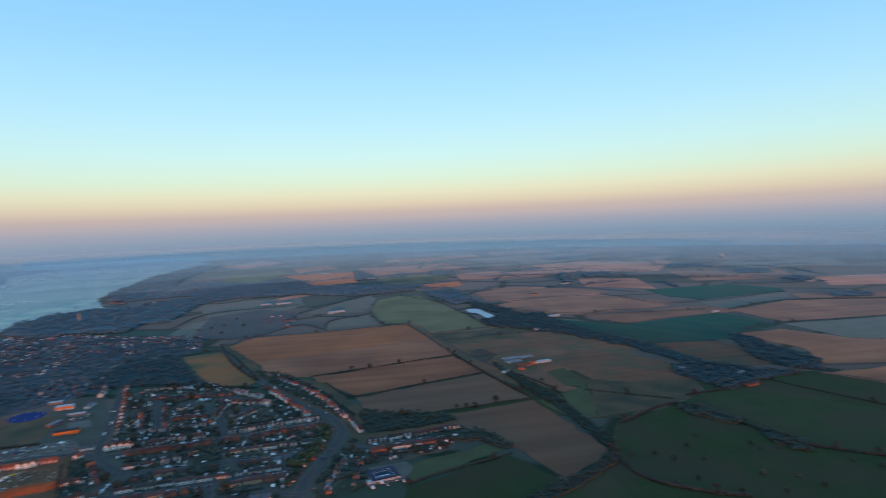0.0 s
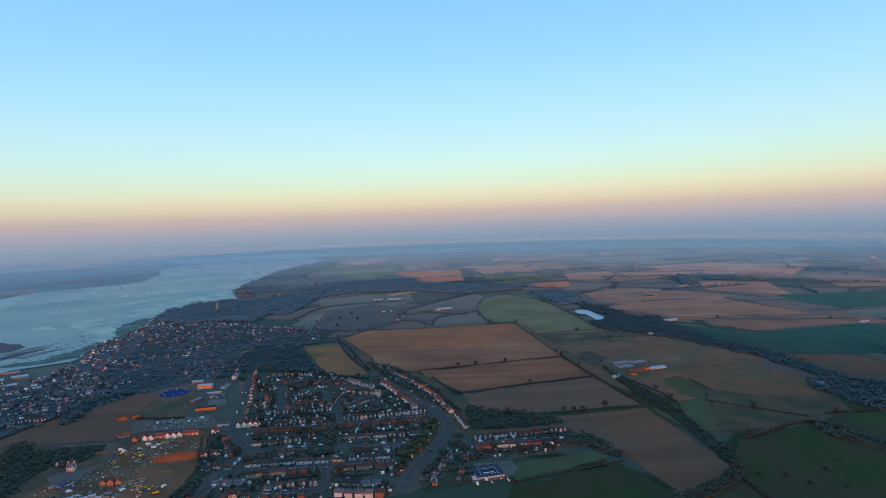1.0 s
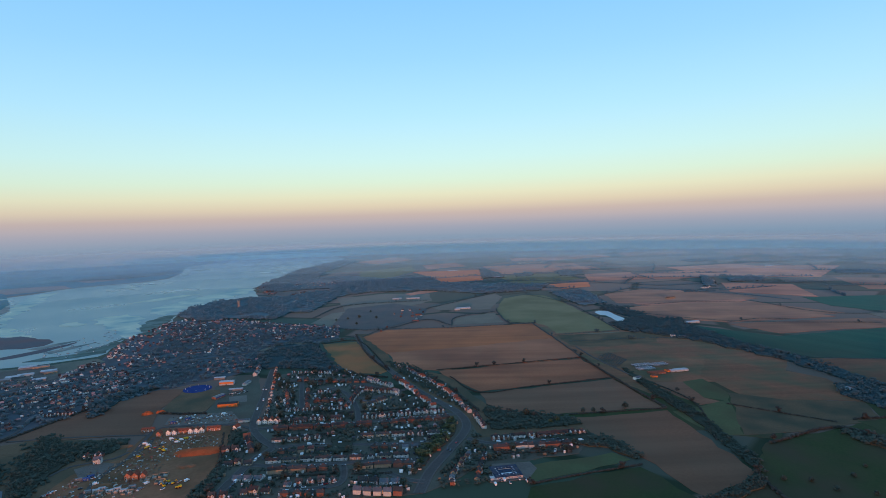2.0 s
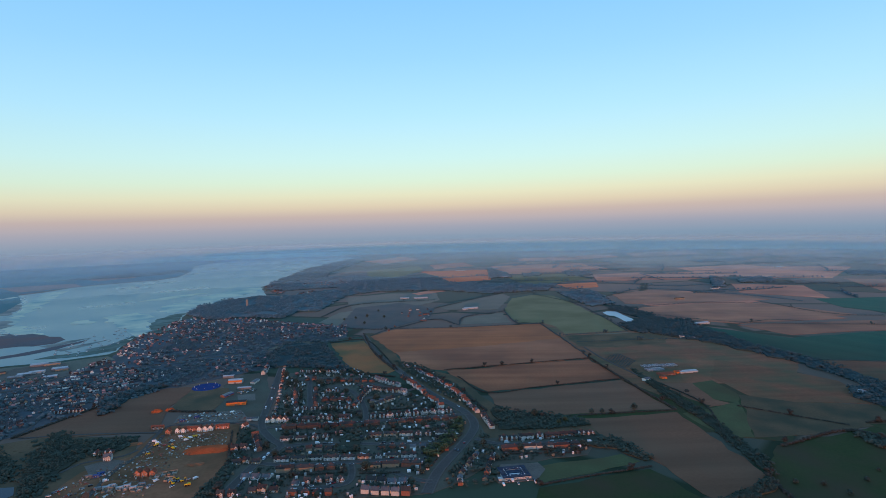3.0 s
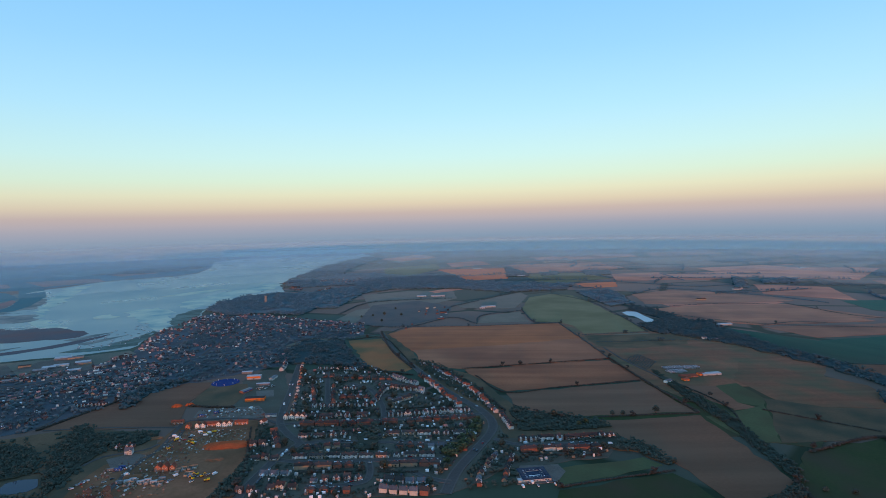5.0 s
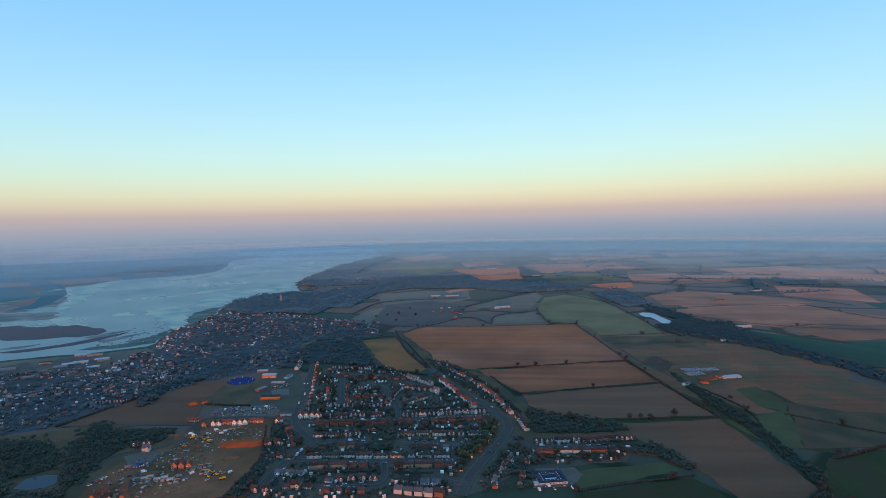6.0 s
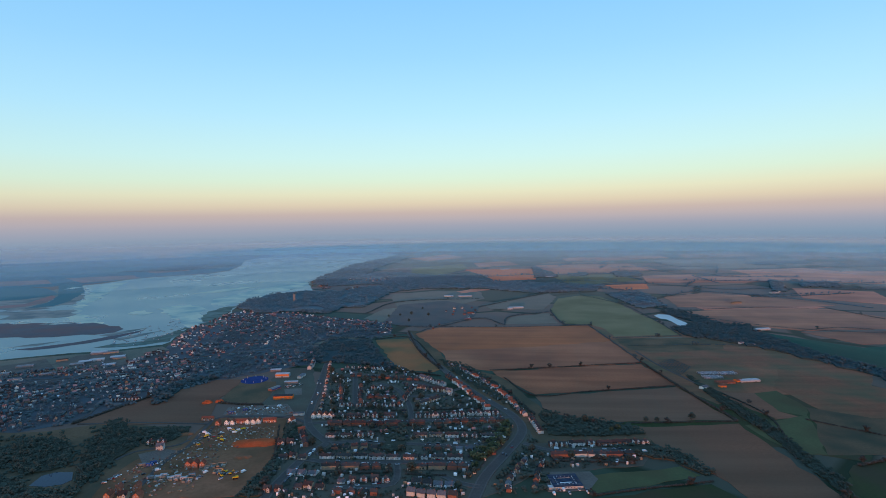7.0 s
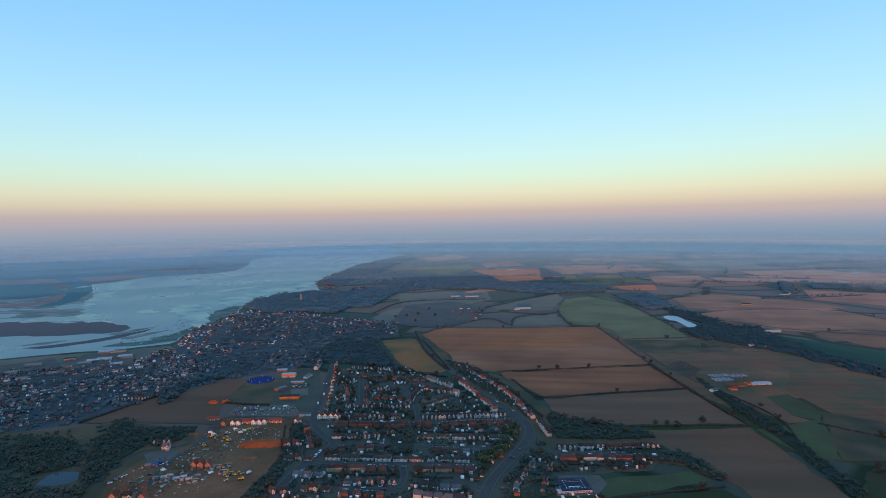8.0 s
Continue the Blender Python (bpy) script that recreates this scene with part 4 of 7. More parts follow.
for points, label in (([(550, 1358), (567, 1374), (591, 1364), (587, 1331), (583, 1299), (583, 1254), (573, 1213), (558, 1200), (549, 1214), (555, 1256), (557, 1301), (547, 1309), (547, 1334)], "pale farm reservoir with sky reflection in its colour"),
                      ([(-377.6, 490.0), (-380.5, 510.4), (-371.8, 517.4), (-355.1, 517.0), (-345.1, 500.4), (-348.5, 491.6), (-361.2, 487.5)], "dim blue pond among trees"),
                      ([(-3260, 3520), (-3050, 3650), (-2760, 3770), (-2700, 3700), (-3000, 3540), (-3240, 3440)], "far strip of bright water"),
                      ([(554, 1061), (576, 1070), (609, 1058), (576, 1049)], "small bright pond by a farm")):
    tagged(slab("pond", points, 0.42, M["pond_water" if "dim" in label else "pale_water" if "farm reservoir" in label else "still_water"], 15, 0.8, 0.2, 7), label, "pond", kind="structure")
SITE = [(-303.4, 457.9), (-311.7, 499.7), (-309.0, 542.6), (-278.0, 574.2), (-278.9, 640.6), (-271.1, 663.3), (-187, 656), (-170, 577), (-170, 510), (-178, 464)]
tagged(slab("building_site_ground", SITE, 0.30, M["sand"], 15, 2, 0.25, 5), "bare sandy earth of a building site", "site ground", kind="structure")
for points in ([(-271.5, 673.3), (-275, 701), (-201, 712), (-178.5, 670.6), (-213.3, 657.7)], [(-223, 778), (-199, 782), (-191, 750), (-215, 751)], [(99.4, 490.6), (106.5, 499.5), (143.3, 498.7), (146.5, 483.0), (133.0, 462.6), (95.9, 461.4)],
               [(-678, 941), (-675, 1011), (-604, 1036), (-567, 989), (-597, 937)], [(-313.7, 556.3), (-294.2, 570.2), (-272.4, 562.4), (-276.6, 535.2), (-289.8, 522.9)],
               [(-871, 866), (-734, 963), (-719, 991), (-654, 921), (-666, 872), (-821, 815)], [(-609, 912), (-589, 957), (-546, 980), (-525, 954), (-560, 910), (-581, 882)]):
    tagged(slab("yard", points, 0.36, M["hardstanding"], 15, 0.5, 0.3, 8), "grey concrete yard", "yard", kind="structure")


def ribbon(name, points, width, z, material, label, offset=0.0, thick=0.2):
    line = smooth_line(points, 8)
    verts, faces = [], []
    for i, p in enumerate(line):
        d = line[min(i + 1, len(line) - 1)] - line[max(i - 1, 0)]
        s = np.array((-d[1], d[0])) / max(np.linalg.norm(d), 1e-6)
        for a, h in ((offset - width / 2, z - thick), (offset - width / 2, z), (offset + width / 2, z), (offset + width / 2, z - thick)):
            q = p + s * a
            verts.append((q[0], q[1], h))
        if i:
            b = 4 * i
            faces += [(b - 4 + k, b + k, b + k + 1, b - 3 + k) for k in range(3)]
    ob = bulk(name, verts, faces, [material])
    bm = bmesh.new()
    bm.from_mesh(ob.data)
    bmesh.ops.recalc_face_normals(bm, faces=bm.faces)
    bm.to_mesh(ob.data)
    bm.free()
    if sum(p.normal.z * p.area for p in ob.data.polygons) < 0:
        ob.data.flip_normals()
    return tagged(ob, label, name, kind="structure")


ROADS = (
    ([(-63, 1183), (-28, 996), (8, 877), (43, 768), (69, 706), (89.0, 662.7), (97.1, 621.0), (90.4, 586.2), (65.6, 536.3), (44.1, 494.1), (30.1, 451.2)], 8.2, True),
    ([(-196, 1004), (-188, 902), (-173, 776), (-165.7, 697.6), (-156.6, 640.8), (-137.2, 601.8), (-120.9, 577.7), (-131.9, 558.9), (-141.0, 525.7), (-150.5, 474.6), (-151.1, 445.6)], 6.8, True),
    ([(-120.9, 577.7), (-90.7, 580.0), (-53.5, 574.5), (1.1, 567.1), (54.5, 561.4)], 4.4, True),
    ([(-138.7, 538.5), (-105.4, 528.6), (-49.2, 526.1), (6.4, 526.0), (44.7, 517.6)], 4.8, True),
    ([(-95.7, 477.6), (-70.0, 475.0), (-42.7, 480.7), (-39.4, 505.1), (-42.5, 524.6)], 4.2, True),
    ([(-155.7, 637.1), (-133.5, 640.2), (-59.2, 639.9), (8.4, 641.7), (76.7, 647.3), (94.0, 648.8)], 4.4, True),
    ([(-135, 879), (-120, 774), (-108.1, 695.9)], 4.2, True),
    ([(-32.2, 641.0), (-35.8, 687.1), (-46, 733), (-61, 772), (-90, 801)], 4.4, True),
    ([(-46, 733), (-6, 739), (35, 769)], 4.2, True),
    ([(-148, 846), (-76, 837), (2, 770)], 4.2, True),
    ([(91.1, 567.8), (117.0, 548.6), (162.7, 546.1), (214.2, 544.8)], 4.4, True),
    ([(-155.7, 637.1), (-178.4, 656.7), (-215.8, 665.6), (-271.1, 663.3), (-275.5, 640.5), (-270.2, 577.0), (-276.6, 535.2), (-272.8, 477.2)], 4.4, False),
    ([(-270.2, 577.0), (-263.9, 605.2), (-267.0, 632.9)], 4.5, False),
    ([(0.7, 498.5), (20.9, 479.3), (36.6, 472.7)], 4.2, True),
    ([(-329.4, 543.1), (-320.7, 563.6), (-285.6, 577.4), (-277.3, 592.6)], 3.5, False),
    ([(-436.4, 648.8), (-369.0, 650.6), (-297.7, 644.8), (-272.1, 640.4)], 3.0, False),
    ([(-803, 798), (-609, 844), (-554, 899), (-486, 952), (-389, 1012), (-253, 1068), (-63, 1183)], 7.0, False),
    ([(-674, 859), (-591, 856), (-547, 935), (-512, 1004)], 4.2, False),
    ([(-389, 1012), (-397, 1201), (-373, 1341), (-324, 1371)], 4.8, False),
    ([(-449.9, 658.7), (-445.3, 678.5), (-453, 711)], 4.0, False),
    ([(363, 979), (364, 880), (372, 808), (378, 757)], 3.5, False),
)
ROAD_CELLS = set()
for points, width, kerbed in ROADS:
    for p in smooth_line(points, 2.0):
        reach = width / 2 + 3.0
        for i in range(int((p[0] - reach) // 3), int((p[0] + reach) // 3) + 1):
            for j in range(int((p[1] - reach) // 3), int((p[1] + reach) // 3) + 1):
                ROAD_CELLS.add((i, j))


def on_road(x, y):
    return (int(x // 3), int(y // 3)) in ROAD_CELLS


for i, (points, width, kerbed) in enumerate(ROADS):
    ribbon("road", points, width, 0.46 + 0.006 * i, M["asphalt"], "worn grey asphalt road", thick=0.4)
    if kerbed:
        for side in (-1, 1):
            ribbon("pavement", points, 1.5, 0.615 + 0.002 * i + 0.001 * side, M["paving"], "pale paved footway with a kerb", side * (width / 2 + 0.77), 0.5)


# ---- trees, hedges, woods ----
def clump_template(rng, flat=1.0):
    """A small uneven ball of leaves of twenty faces."""
    bm = bmesh.new()
    bmesh.ops.create_icosphere(bm, subdivisions=1, radius=1.0)
    for v in bm.verts:
        v.co *= rng.uniform(0.72, 1.25)
        v.co.z *= flat
    verts = np.array([v.co[:] for v in bm.verts])
    faces = np.array([[v.index for v in f.verts] for f in bm.faces])
    bm.free()
    return verts, faces


rng_tree = random.Random(11)
CLUMPS = [clump_template(rng_tree, f) for f in (0.8, 0.9, 1.0, 0.75, 0.85)]


def clumps_mesh(spots, rng):
    """Join clumps at (x, y, z, radius)."""
    verts, faces, normals, base = [], [], [], 0
    for x, y, z, r in spots:
        v, f = CLUMPS[rng.randrange(len(CLUMPS))]
        a = rng.uniform(0, 6.283)
        c, s = math.cos(a) * r, math.sin(a) * r
        verts.append(np.stack((v[:, 0] * c - v[:, 1] * s + x, v[:, 0] * s + v[:, 1] * c + y, v[:, 2] * r + z), 1))
        faces.append(f + base)
        base += len(v)
        # normals bent mostly upwards: evens the shading and keeps low sun off clump sides
        up = v * 0.3
        up = np.stack((up[:, 0] * c / r - up[:, 1] * s / r, up[:, 0] * s / r + up[:, 1] * c / r, up[:, 2] + 0.75), 1)
        normals.append(up / np.linalg.norm(up, axis=1, keepdims=True))
    return np.concatenate(verts), np.concatenate(faces), np.concatenate(normals)


def crown_spots(height, spread, count, rng):
    out = []
    for _ in range(count):
        a, u = rng.uniform(0, 6.283), rng.random() ** 0.6
        t = rng.random()
        z = height * (0.28 + 0.68 * t)
        reach = spread * math.sin(math.pi * min(1, 0.18 + 0.8 * t)) ** 0.7
        out.append((math.cos(a) * reach * u, math.sin(a) * reach * u, z, spread * rng.uniform(0.16, 0.30)))
    return out


def tree_model(name, height, spread, leaf, seed, label):
    rng = random.Random(seed)
    bm = bmesh.new()
    bmesh.ops.create_cone(bm, cap_ends=True, segments=7, radius1=height * 0.035, radius2=height * 0.012, depth=height * 0.7, matrix=pose(0, 0, height * 0.35))
    for _ in range(6):
        limb = height * rng.uniform(0.25, 0.4)
        tilt, a, up = rng.uniform(35, 60), rng.uniform(0, 360), height * rng.uniform(0.28, 0.5)
        m = pose(0, 0, up, 0, 0, a) @ pose(0, 0, 0, tilt, 0, 0) @ pose(0, 0, limb / 2)
        bmesh.ops.create_cone(bm, cap_ends=False, segments=5, radius1=height * 0.014, radius2=height * 0.004, depth=limb, matrix=m)
    me = bpy.data.meshes.new("trunk")
    bm.to_mesh(me)
    bm.free()
    me.materials.append(M["bark"])
    base = tagged(new(name), label, "tree")
    trunk = new("trunk", me)
    trunk.parent = base
    v, f, up = clumps_mesh(crown_spots(height, spread, 90, rng), rng)
    # loose sprays of leaves round the outline
    verts, faces, normals = [tuple(p) for p in v], [tuple(p) for p in f], list(up)
    for x, y, z, r in crown_spots(height, spread * 1.12, 160, rng):
        k = len(verts)
        for _ in range(3):
            verts.append((x + rng.uniform(-.6, .6), y + rng.uniform(-.6, .6), z + rng.uniform(-.5, .5)))
            normals.append((0.0, -0.3, 0.95))
        faces.append((k, k + 1, k + 2))
    crown = bulk("crown", verts, faces, [leaf], None, True, normals)
    crown.parent = base
    return base


TREES = [tree_model("tree", 8, 3.4, M["leaf"], 1, "broad dark green tree in full leaf"),
         tree_model("tree", 6, 2.6, M["leaf"], 2, "small dark green garden tree"),
         tree_model("tree", 10.5, 4.2, M["leaf"], 3, "tall dark green tree in full leaf"),
         tree_model("tree", 6.5, 2.8, M["autumn"], 4, "yellowing tree in autumn leaf"),
         tree_model("tree", 4, 2.0, M["leaf"], 5, "low dark green bushy tree")]
used = {"tree": 0}
rng_place = random.Random(5)


def plant(x, y, kind=None, grow=None):
    """A tree at a place; the first of each kind is the model itself."""
    k = kind if kind is not None else rng_place.choices(range(5), (5, 5, 2, 0.4, 4))[0]
    m = pose(x, y, 0.0, 0, 0, rng_place.uniform(0, 360)) @ Matrix.Diagonal((*([grow or rng_place.uniform(0.8, 1.2)] * 3), 1))
    used["tree"] += 1
    made = copy_thing(TREES[k], Matrix.Identity(4))
    made.matrix_basis = m
    return made


def hedge(points, height=2.2, width=2.5, label="clipped dark hedgerow along a field edge", wild=0.35, gaps=0.06):
    """A field hedge: leafy clumps in a row with small trees here and there."""
    rng = random.Random(int(abs(points[0][0]) * 7 + abs(points[-1][1])))
    spots = []
    line = smooth_line(points, max(1.6, width * 0.6))
    far = min(np.linalg.norm(p) for p in line)
    step = 1 if far < 900 else 2
    for i in range(0, len(line), step):
        p = line[i]
        if rng.random() < gaps:
            continue
        r = width * rng.uniform(0.4, 0.62) * (1.25 if step == 2 else 1)
        for _ in range(2 if far < 900 else 1):
            spots.append((p[0] + rng.uniform(-.3, .3) * width, p[1] + rng.uniform(-.3, .3) * width, height * rng.uniform(0.3, 0.62), r))
        if rng.random() < wild * 0.25:
            for _ in range(9):
                spots.append((p[0] + rng.gauss(0, 1.6), p[1] + rng.gauss(0, 1.6), height + rng.uniform(0, 5.0), rng.uniform(1.0, 2.1)))
    v, f, up = clumps_mesh(spots, rng)
    # hedges further off take leaf colours with haze painted in
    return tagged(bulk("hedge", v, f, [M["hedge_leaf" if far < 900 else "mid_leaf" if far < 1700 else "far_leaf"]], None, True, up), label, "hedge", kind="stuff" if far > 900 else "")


def glade(x, y):
    """Clearings that break up the larger woods."""
    return noise.noise(Vector((x / 55.0, y / 75.0, 3.0))) > 0.24


def wood(name, poly, gap, height, label, clumps=10, limit=1500, seed=1, leaf="wood_leaf", keep=None):
    """A wood: many small crowns, their tops uneven."""
    rng = random.Random(seed)
    spots = []
    for x, y in scatter(poly, limit, rng, gap):
        if on_road(x, y) or inside(x, y, POND) or (keep is None and gap > 7.5 and glade(x, y)) or (keep and not keep(x, y)):
            continue
        h = height * rng.uniform(0.32, 0.95)
        s = gap * rng.uniform(0.38, 0.95)
        for _ in range(int(clumps * 1.7)):
            a, u, t = rng.uniform(0, 6.283), rng.random() ** 0.5, rng.random()
            reach = s * math.sin(math.pi * (0.25 + 0.62 * t))
            spots.append((x + math.cos(a) * u * reach, y + math.sin(a) * u * reach, h * (0.3 + 0.68 * t), s * rng.uniform(0.17, 0.34)))
    if not spots:
        return None
    v, f, up = clumps_mesh(spots, rng)
    return tagged(bulk(name, v, f, [M[leaf]], None, True, up), label, "wood", kind="stuff")


VILLAGE = [(-430, 2380), (-250, 2560), (-185, 2330), (-330, 2190)]
WOODS = (
    ([(-185, 656), (-178, 656), (-158, 574), (-157, 513), (-157, 463), (-177, 464), (-169, 510), (-168, 577)], 4.8, 5, 8, "dark hedge bank beside the building site"),
    ([(519, 1183), (618, 1245), (706, 1206), (642, 1087), (593, 1101), (526, 1082), (516, 1110)], 9, 8, 8, "dark trees round a farm"),
    ([(623, 1473), (648, 1396), (650, 1209), (618, 1171), (597, 1314), (585, 1400)], 9, 8, 7, "dark belt of trees beside a reservoir"),
    ([(-463.6, 586.5), (-452.9, 597.2), (-431.8, 603.1), (-404.7, 586.5), (-387.4, 565.2), (-370.1, 531.0), (-379.1, 520.0), (-392.3, 515.5), (-408.1, 518.2), (-437.8, 545.7)], 4.6, 8, 9, "dense dark trees beside a pond"),
    ([(-366.2, 543.9), (-372.2, 564.9), (-385.3, 605.2), (-383.7, 623.7), (-355.6, 626.5), (-331.8, 597.2), (-327.8, 571.0), (-331.8, 547.2), (-329.1, 523.8), (-327.8, 500.0), (-327.1, 480.4), (-346.8, 506.2), (-351.5, 518.1)], 4.6, 8, 9, "thick dark trees between a pond and the site"),
    ([(-521.6, 513.6), (-395.3, 501.5), (-373.2, 481.4), (-322.7, 476.2), (-320.7, 458.3), (-469.7, 461.3)], 5.0, 7, 9, "dark trees below a pond"),
    ([(-404.2, 655.4), (-393.3, 662.9), (-374.4, 643.3), (-369.2, 618.2), (-382.0, 622.0)], 5.0, 8, 9, "round clump of trees by a lane"),
    ([(-577.4, 569.9), (-460.3, 574.3), (-439.0, 545.7), (-433.7, 526.2), (-536.4, 528.5)], 5.5, 6, 8, "low dark thicket"),
    ([(-346.5, 628.0), (-298.6, 632.0), (-288.7, 617.7), (-301.1, 583.9), (-317.8, 578.2)], 5.5, 6, 8, "low trees along a lane"),
    ([(-587, 1589), (-609, 1747), (-567, 1903), (-492, 1962), (-377, 1952), (-256, 1682), (-298, 1458), (-418, 1504), (-488, 1479)], 11, 11, 8, "dark wood on the estuary shore"),
    ([(-545, 2480), (-530, 2700), (-520, 2962), (-495, 3359), (-415, 3744), (-310, 4200), (-212, 3963), (-304, 3276), (-341, 2960), (-330, 2700), (-438, 2545)], 17, 12, 6, "dark wood along the shore"),
    ([(-500, 2215), (-405, 2150), (-239, 2200), (-40, 2090), (127, 2269), (-5, 2518), (-181, 2720), (-330, 2690), (-430, 2530), (-540, 2440)], 17, 7, 6, "dark trees round a village by the shore"),
    ([(-208, 2100), (-160, 2357), (40, 2520), (201, 2502), (234, 2246), (491, 2093), (628, 2041), (557, 1872), (334, 1829), (175, 1973), (-53, 2011), (-169, 1902)], 17, 11, 7, "dark band of woodland"),
    ([(-384, 1904), (-212, 2140), (-168, 1886), (-221, 1563), (-304, 1569)], 15, 10, 7, "dark woodland behind the town"),
    ([(567, 1794), (691, 1814), (644, 1504), (556, 1459)], 14, 11, 6, "dark copse"),
    ([(840, 2575), (961, 2560), (902, 2370), (786, 2357)], 16, 11, 6, "dark copse in a field"),
    ([(622, 2540), (707, 2560), (674, 2422), (594, 2404)], 15, 10, 6, "small dark copse in a field"),
    ([(526, 2965), (551, 2578), (534, 2384), (432, 2369)], 15, 10, 6, "small dark copse"),
    ([(1313, 2115), (1305, 2035), (1158, 1775), (1132, 1808)], 15, 10, 6, "small dark copse"),
    ([(1363, 2010), (1503, 2015), (1421, 1879), (1292, 1890)], 16, 11, 6, "long dark copse"),
    ([(586, 1227), (679, 1127), (672, 940), (698, 806), (684, 652), (654, 645), (662, 790), (616, 950), (545, 1084)], 10, 9, 7, "belt of trees along a stream"),
    ([(628, 668), (687, 670), (718, 601), (767, 557), (690, 558), (608, 540), (604, 596), (600, 631)], 8.2, 8, 8, "dark wood round farm buildings"),
    ([(893, 806), (908, 779), (871, 689), (876, 640), (848, 590), (805, 555), (780, 585), (780, 644), (832, 724)], 8.2, 8, 8, "dark wood at a field corner"),
    ([(382, 814), (385, 750), (382.2, 609.2), (363.4, 467.9), (348.7, 440.5), (348.3, 453.2), (363.6, 585.2), (369, 737)], 5.2, 6, 8, "thick belt of trees beside a field"),
    ([(345.4, 443.5), (336.5, 418.1), (260.0, 383.2), (219.0, 369.7), (212.6, 382.2), (271.4, 401.2), (317.8, 422.1)], 5.5, 7, 9, "thick tangle of trees below a field"),
    ([(218.2, 569.1), (251.1, 530.0), (256.0, 490.5), (247.4, 486.4), (232.0, 517.6), (198.1, 532.5), (186.0, 555.4)], 6, 6, 8, "trees behind gardens"),
    ([(127.2, 661.5), (175.7, 635.1), (221.1, 612.3), (230.7, 587.2), (167.8, 584.1), (122.8, 590.1)], 6, 6, 8, "dark trees behind a row of houses"),
    ([(30.8, 505.9), (35.1, 538.3), (49.0, 565.9), (63.6, 590.0), (77.6, 626.9), (84.2, 612.7), (77.2, 580.3), (60.3, 549.9), (46.9, 530.2), (39.3, 505.7)], 5.5, 8, 11, "roadside wood inside the bend"),
    ([(-59.9, 611.5), (-41.1, 619.6), (-34.2, 556.5), (-57.2, 550.1)], 7, 9, 10, "dark trees between gardens"),
    ([(-244, 942), (-221, 1131), (-140, 1100), (-92, 940), (-72, 880), (-100, 892), (-141, 919)], 10, 8, 7, "dark trees behind the estate"),
    ([(-403, 770), (-384, 836), (-344, 847), (-358, 816), (-376, 783), (-373, 727), (-384, 718)], 9, 9, 8, "row of trees along the field"),
    ([(499.1, 520.5), (520.7, 501.3), (533.0, 447.0), (511.8, 443.1), (495.4, 484.4)], 8, 8, 8, "thicket between pastures"),
    ([(522.7, 419.8), (536.1, 375.3), (519.4, 359.9), (505.6, 388.7)], 8, 8, 8, "thicket between pastures"),
    ([(-2167, 5347), (-2146, 5990), (-1996, 6101), (-1989, 5548)], 30, 4.5, 5, "far wooded bank"),
    ([(-3722, 3742), (-2633, 3803), (-2307, 3995), (-2506, 3620)], 28, 4.5, 5, "far strip of woodland"),
    ([(-1751, 3028), (-1583, 3340), (-1329, 3499), (-1234, 3386), (-1454, 3067)], 26, 5, 5, "far wood on the north bank"),
    ([(1731, 3048), (2134, 3127), (2078, 2954), (1726, 2880)], 28, 4.5, 5, "far strip of woodland"),
    ([(1834, 1444), (1955, 1483), (1921, 1402), (1805, 1346)], 16, 8, 6, "dark round copse"),
    ([(1934, 2148), (2113, 2077), (2013, 1944), (1865, 2033)], 24, 7, 5, "far strip of woodland"),
    ([(1974, 1784), (2099, 1751), (2006, 1620), (1874, 1664)], 20, 7, 5, "far strip of woodland"),
    ([(1586, 1094), (1692, 1054), (1630, 1007), (1544, 1048)], 18, 7, 5, "strip of woodland"),
)
for i, (poly, gap, height, clumps, label) in enumerate(WOODS):
    far = gap >= 9.5
    # distance picks the leaf copy, each with more haze in its colour
    away = math.hypot(sum(p[0] for p in poly), sum(p[1] for p in poly)) / len(poly)
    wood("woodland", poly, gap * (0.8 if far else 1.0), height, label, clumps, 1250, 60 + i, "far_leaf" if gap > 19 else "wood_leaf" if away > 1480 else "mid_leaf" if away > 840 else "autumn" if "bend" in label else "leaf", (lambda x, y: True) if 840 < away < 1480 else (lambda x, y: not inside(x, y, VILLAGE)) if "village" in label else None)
    # flat slab added so the gaps between crowns don't go black
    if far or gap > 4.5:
        tagged(slab("undergrowth", poly, height * (0.3 if far else 0.22), M["undergrowth" if away > 1480 else "mid_floor" if away > 840 else "low_wood"], 14 if far else 8, 9 if far else 2.5, height * 0.4, 160 + i), "flat undergrowth slab filling dark gaps below the trees", "undergrowth", kind="stuff")

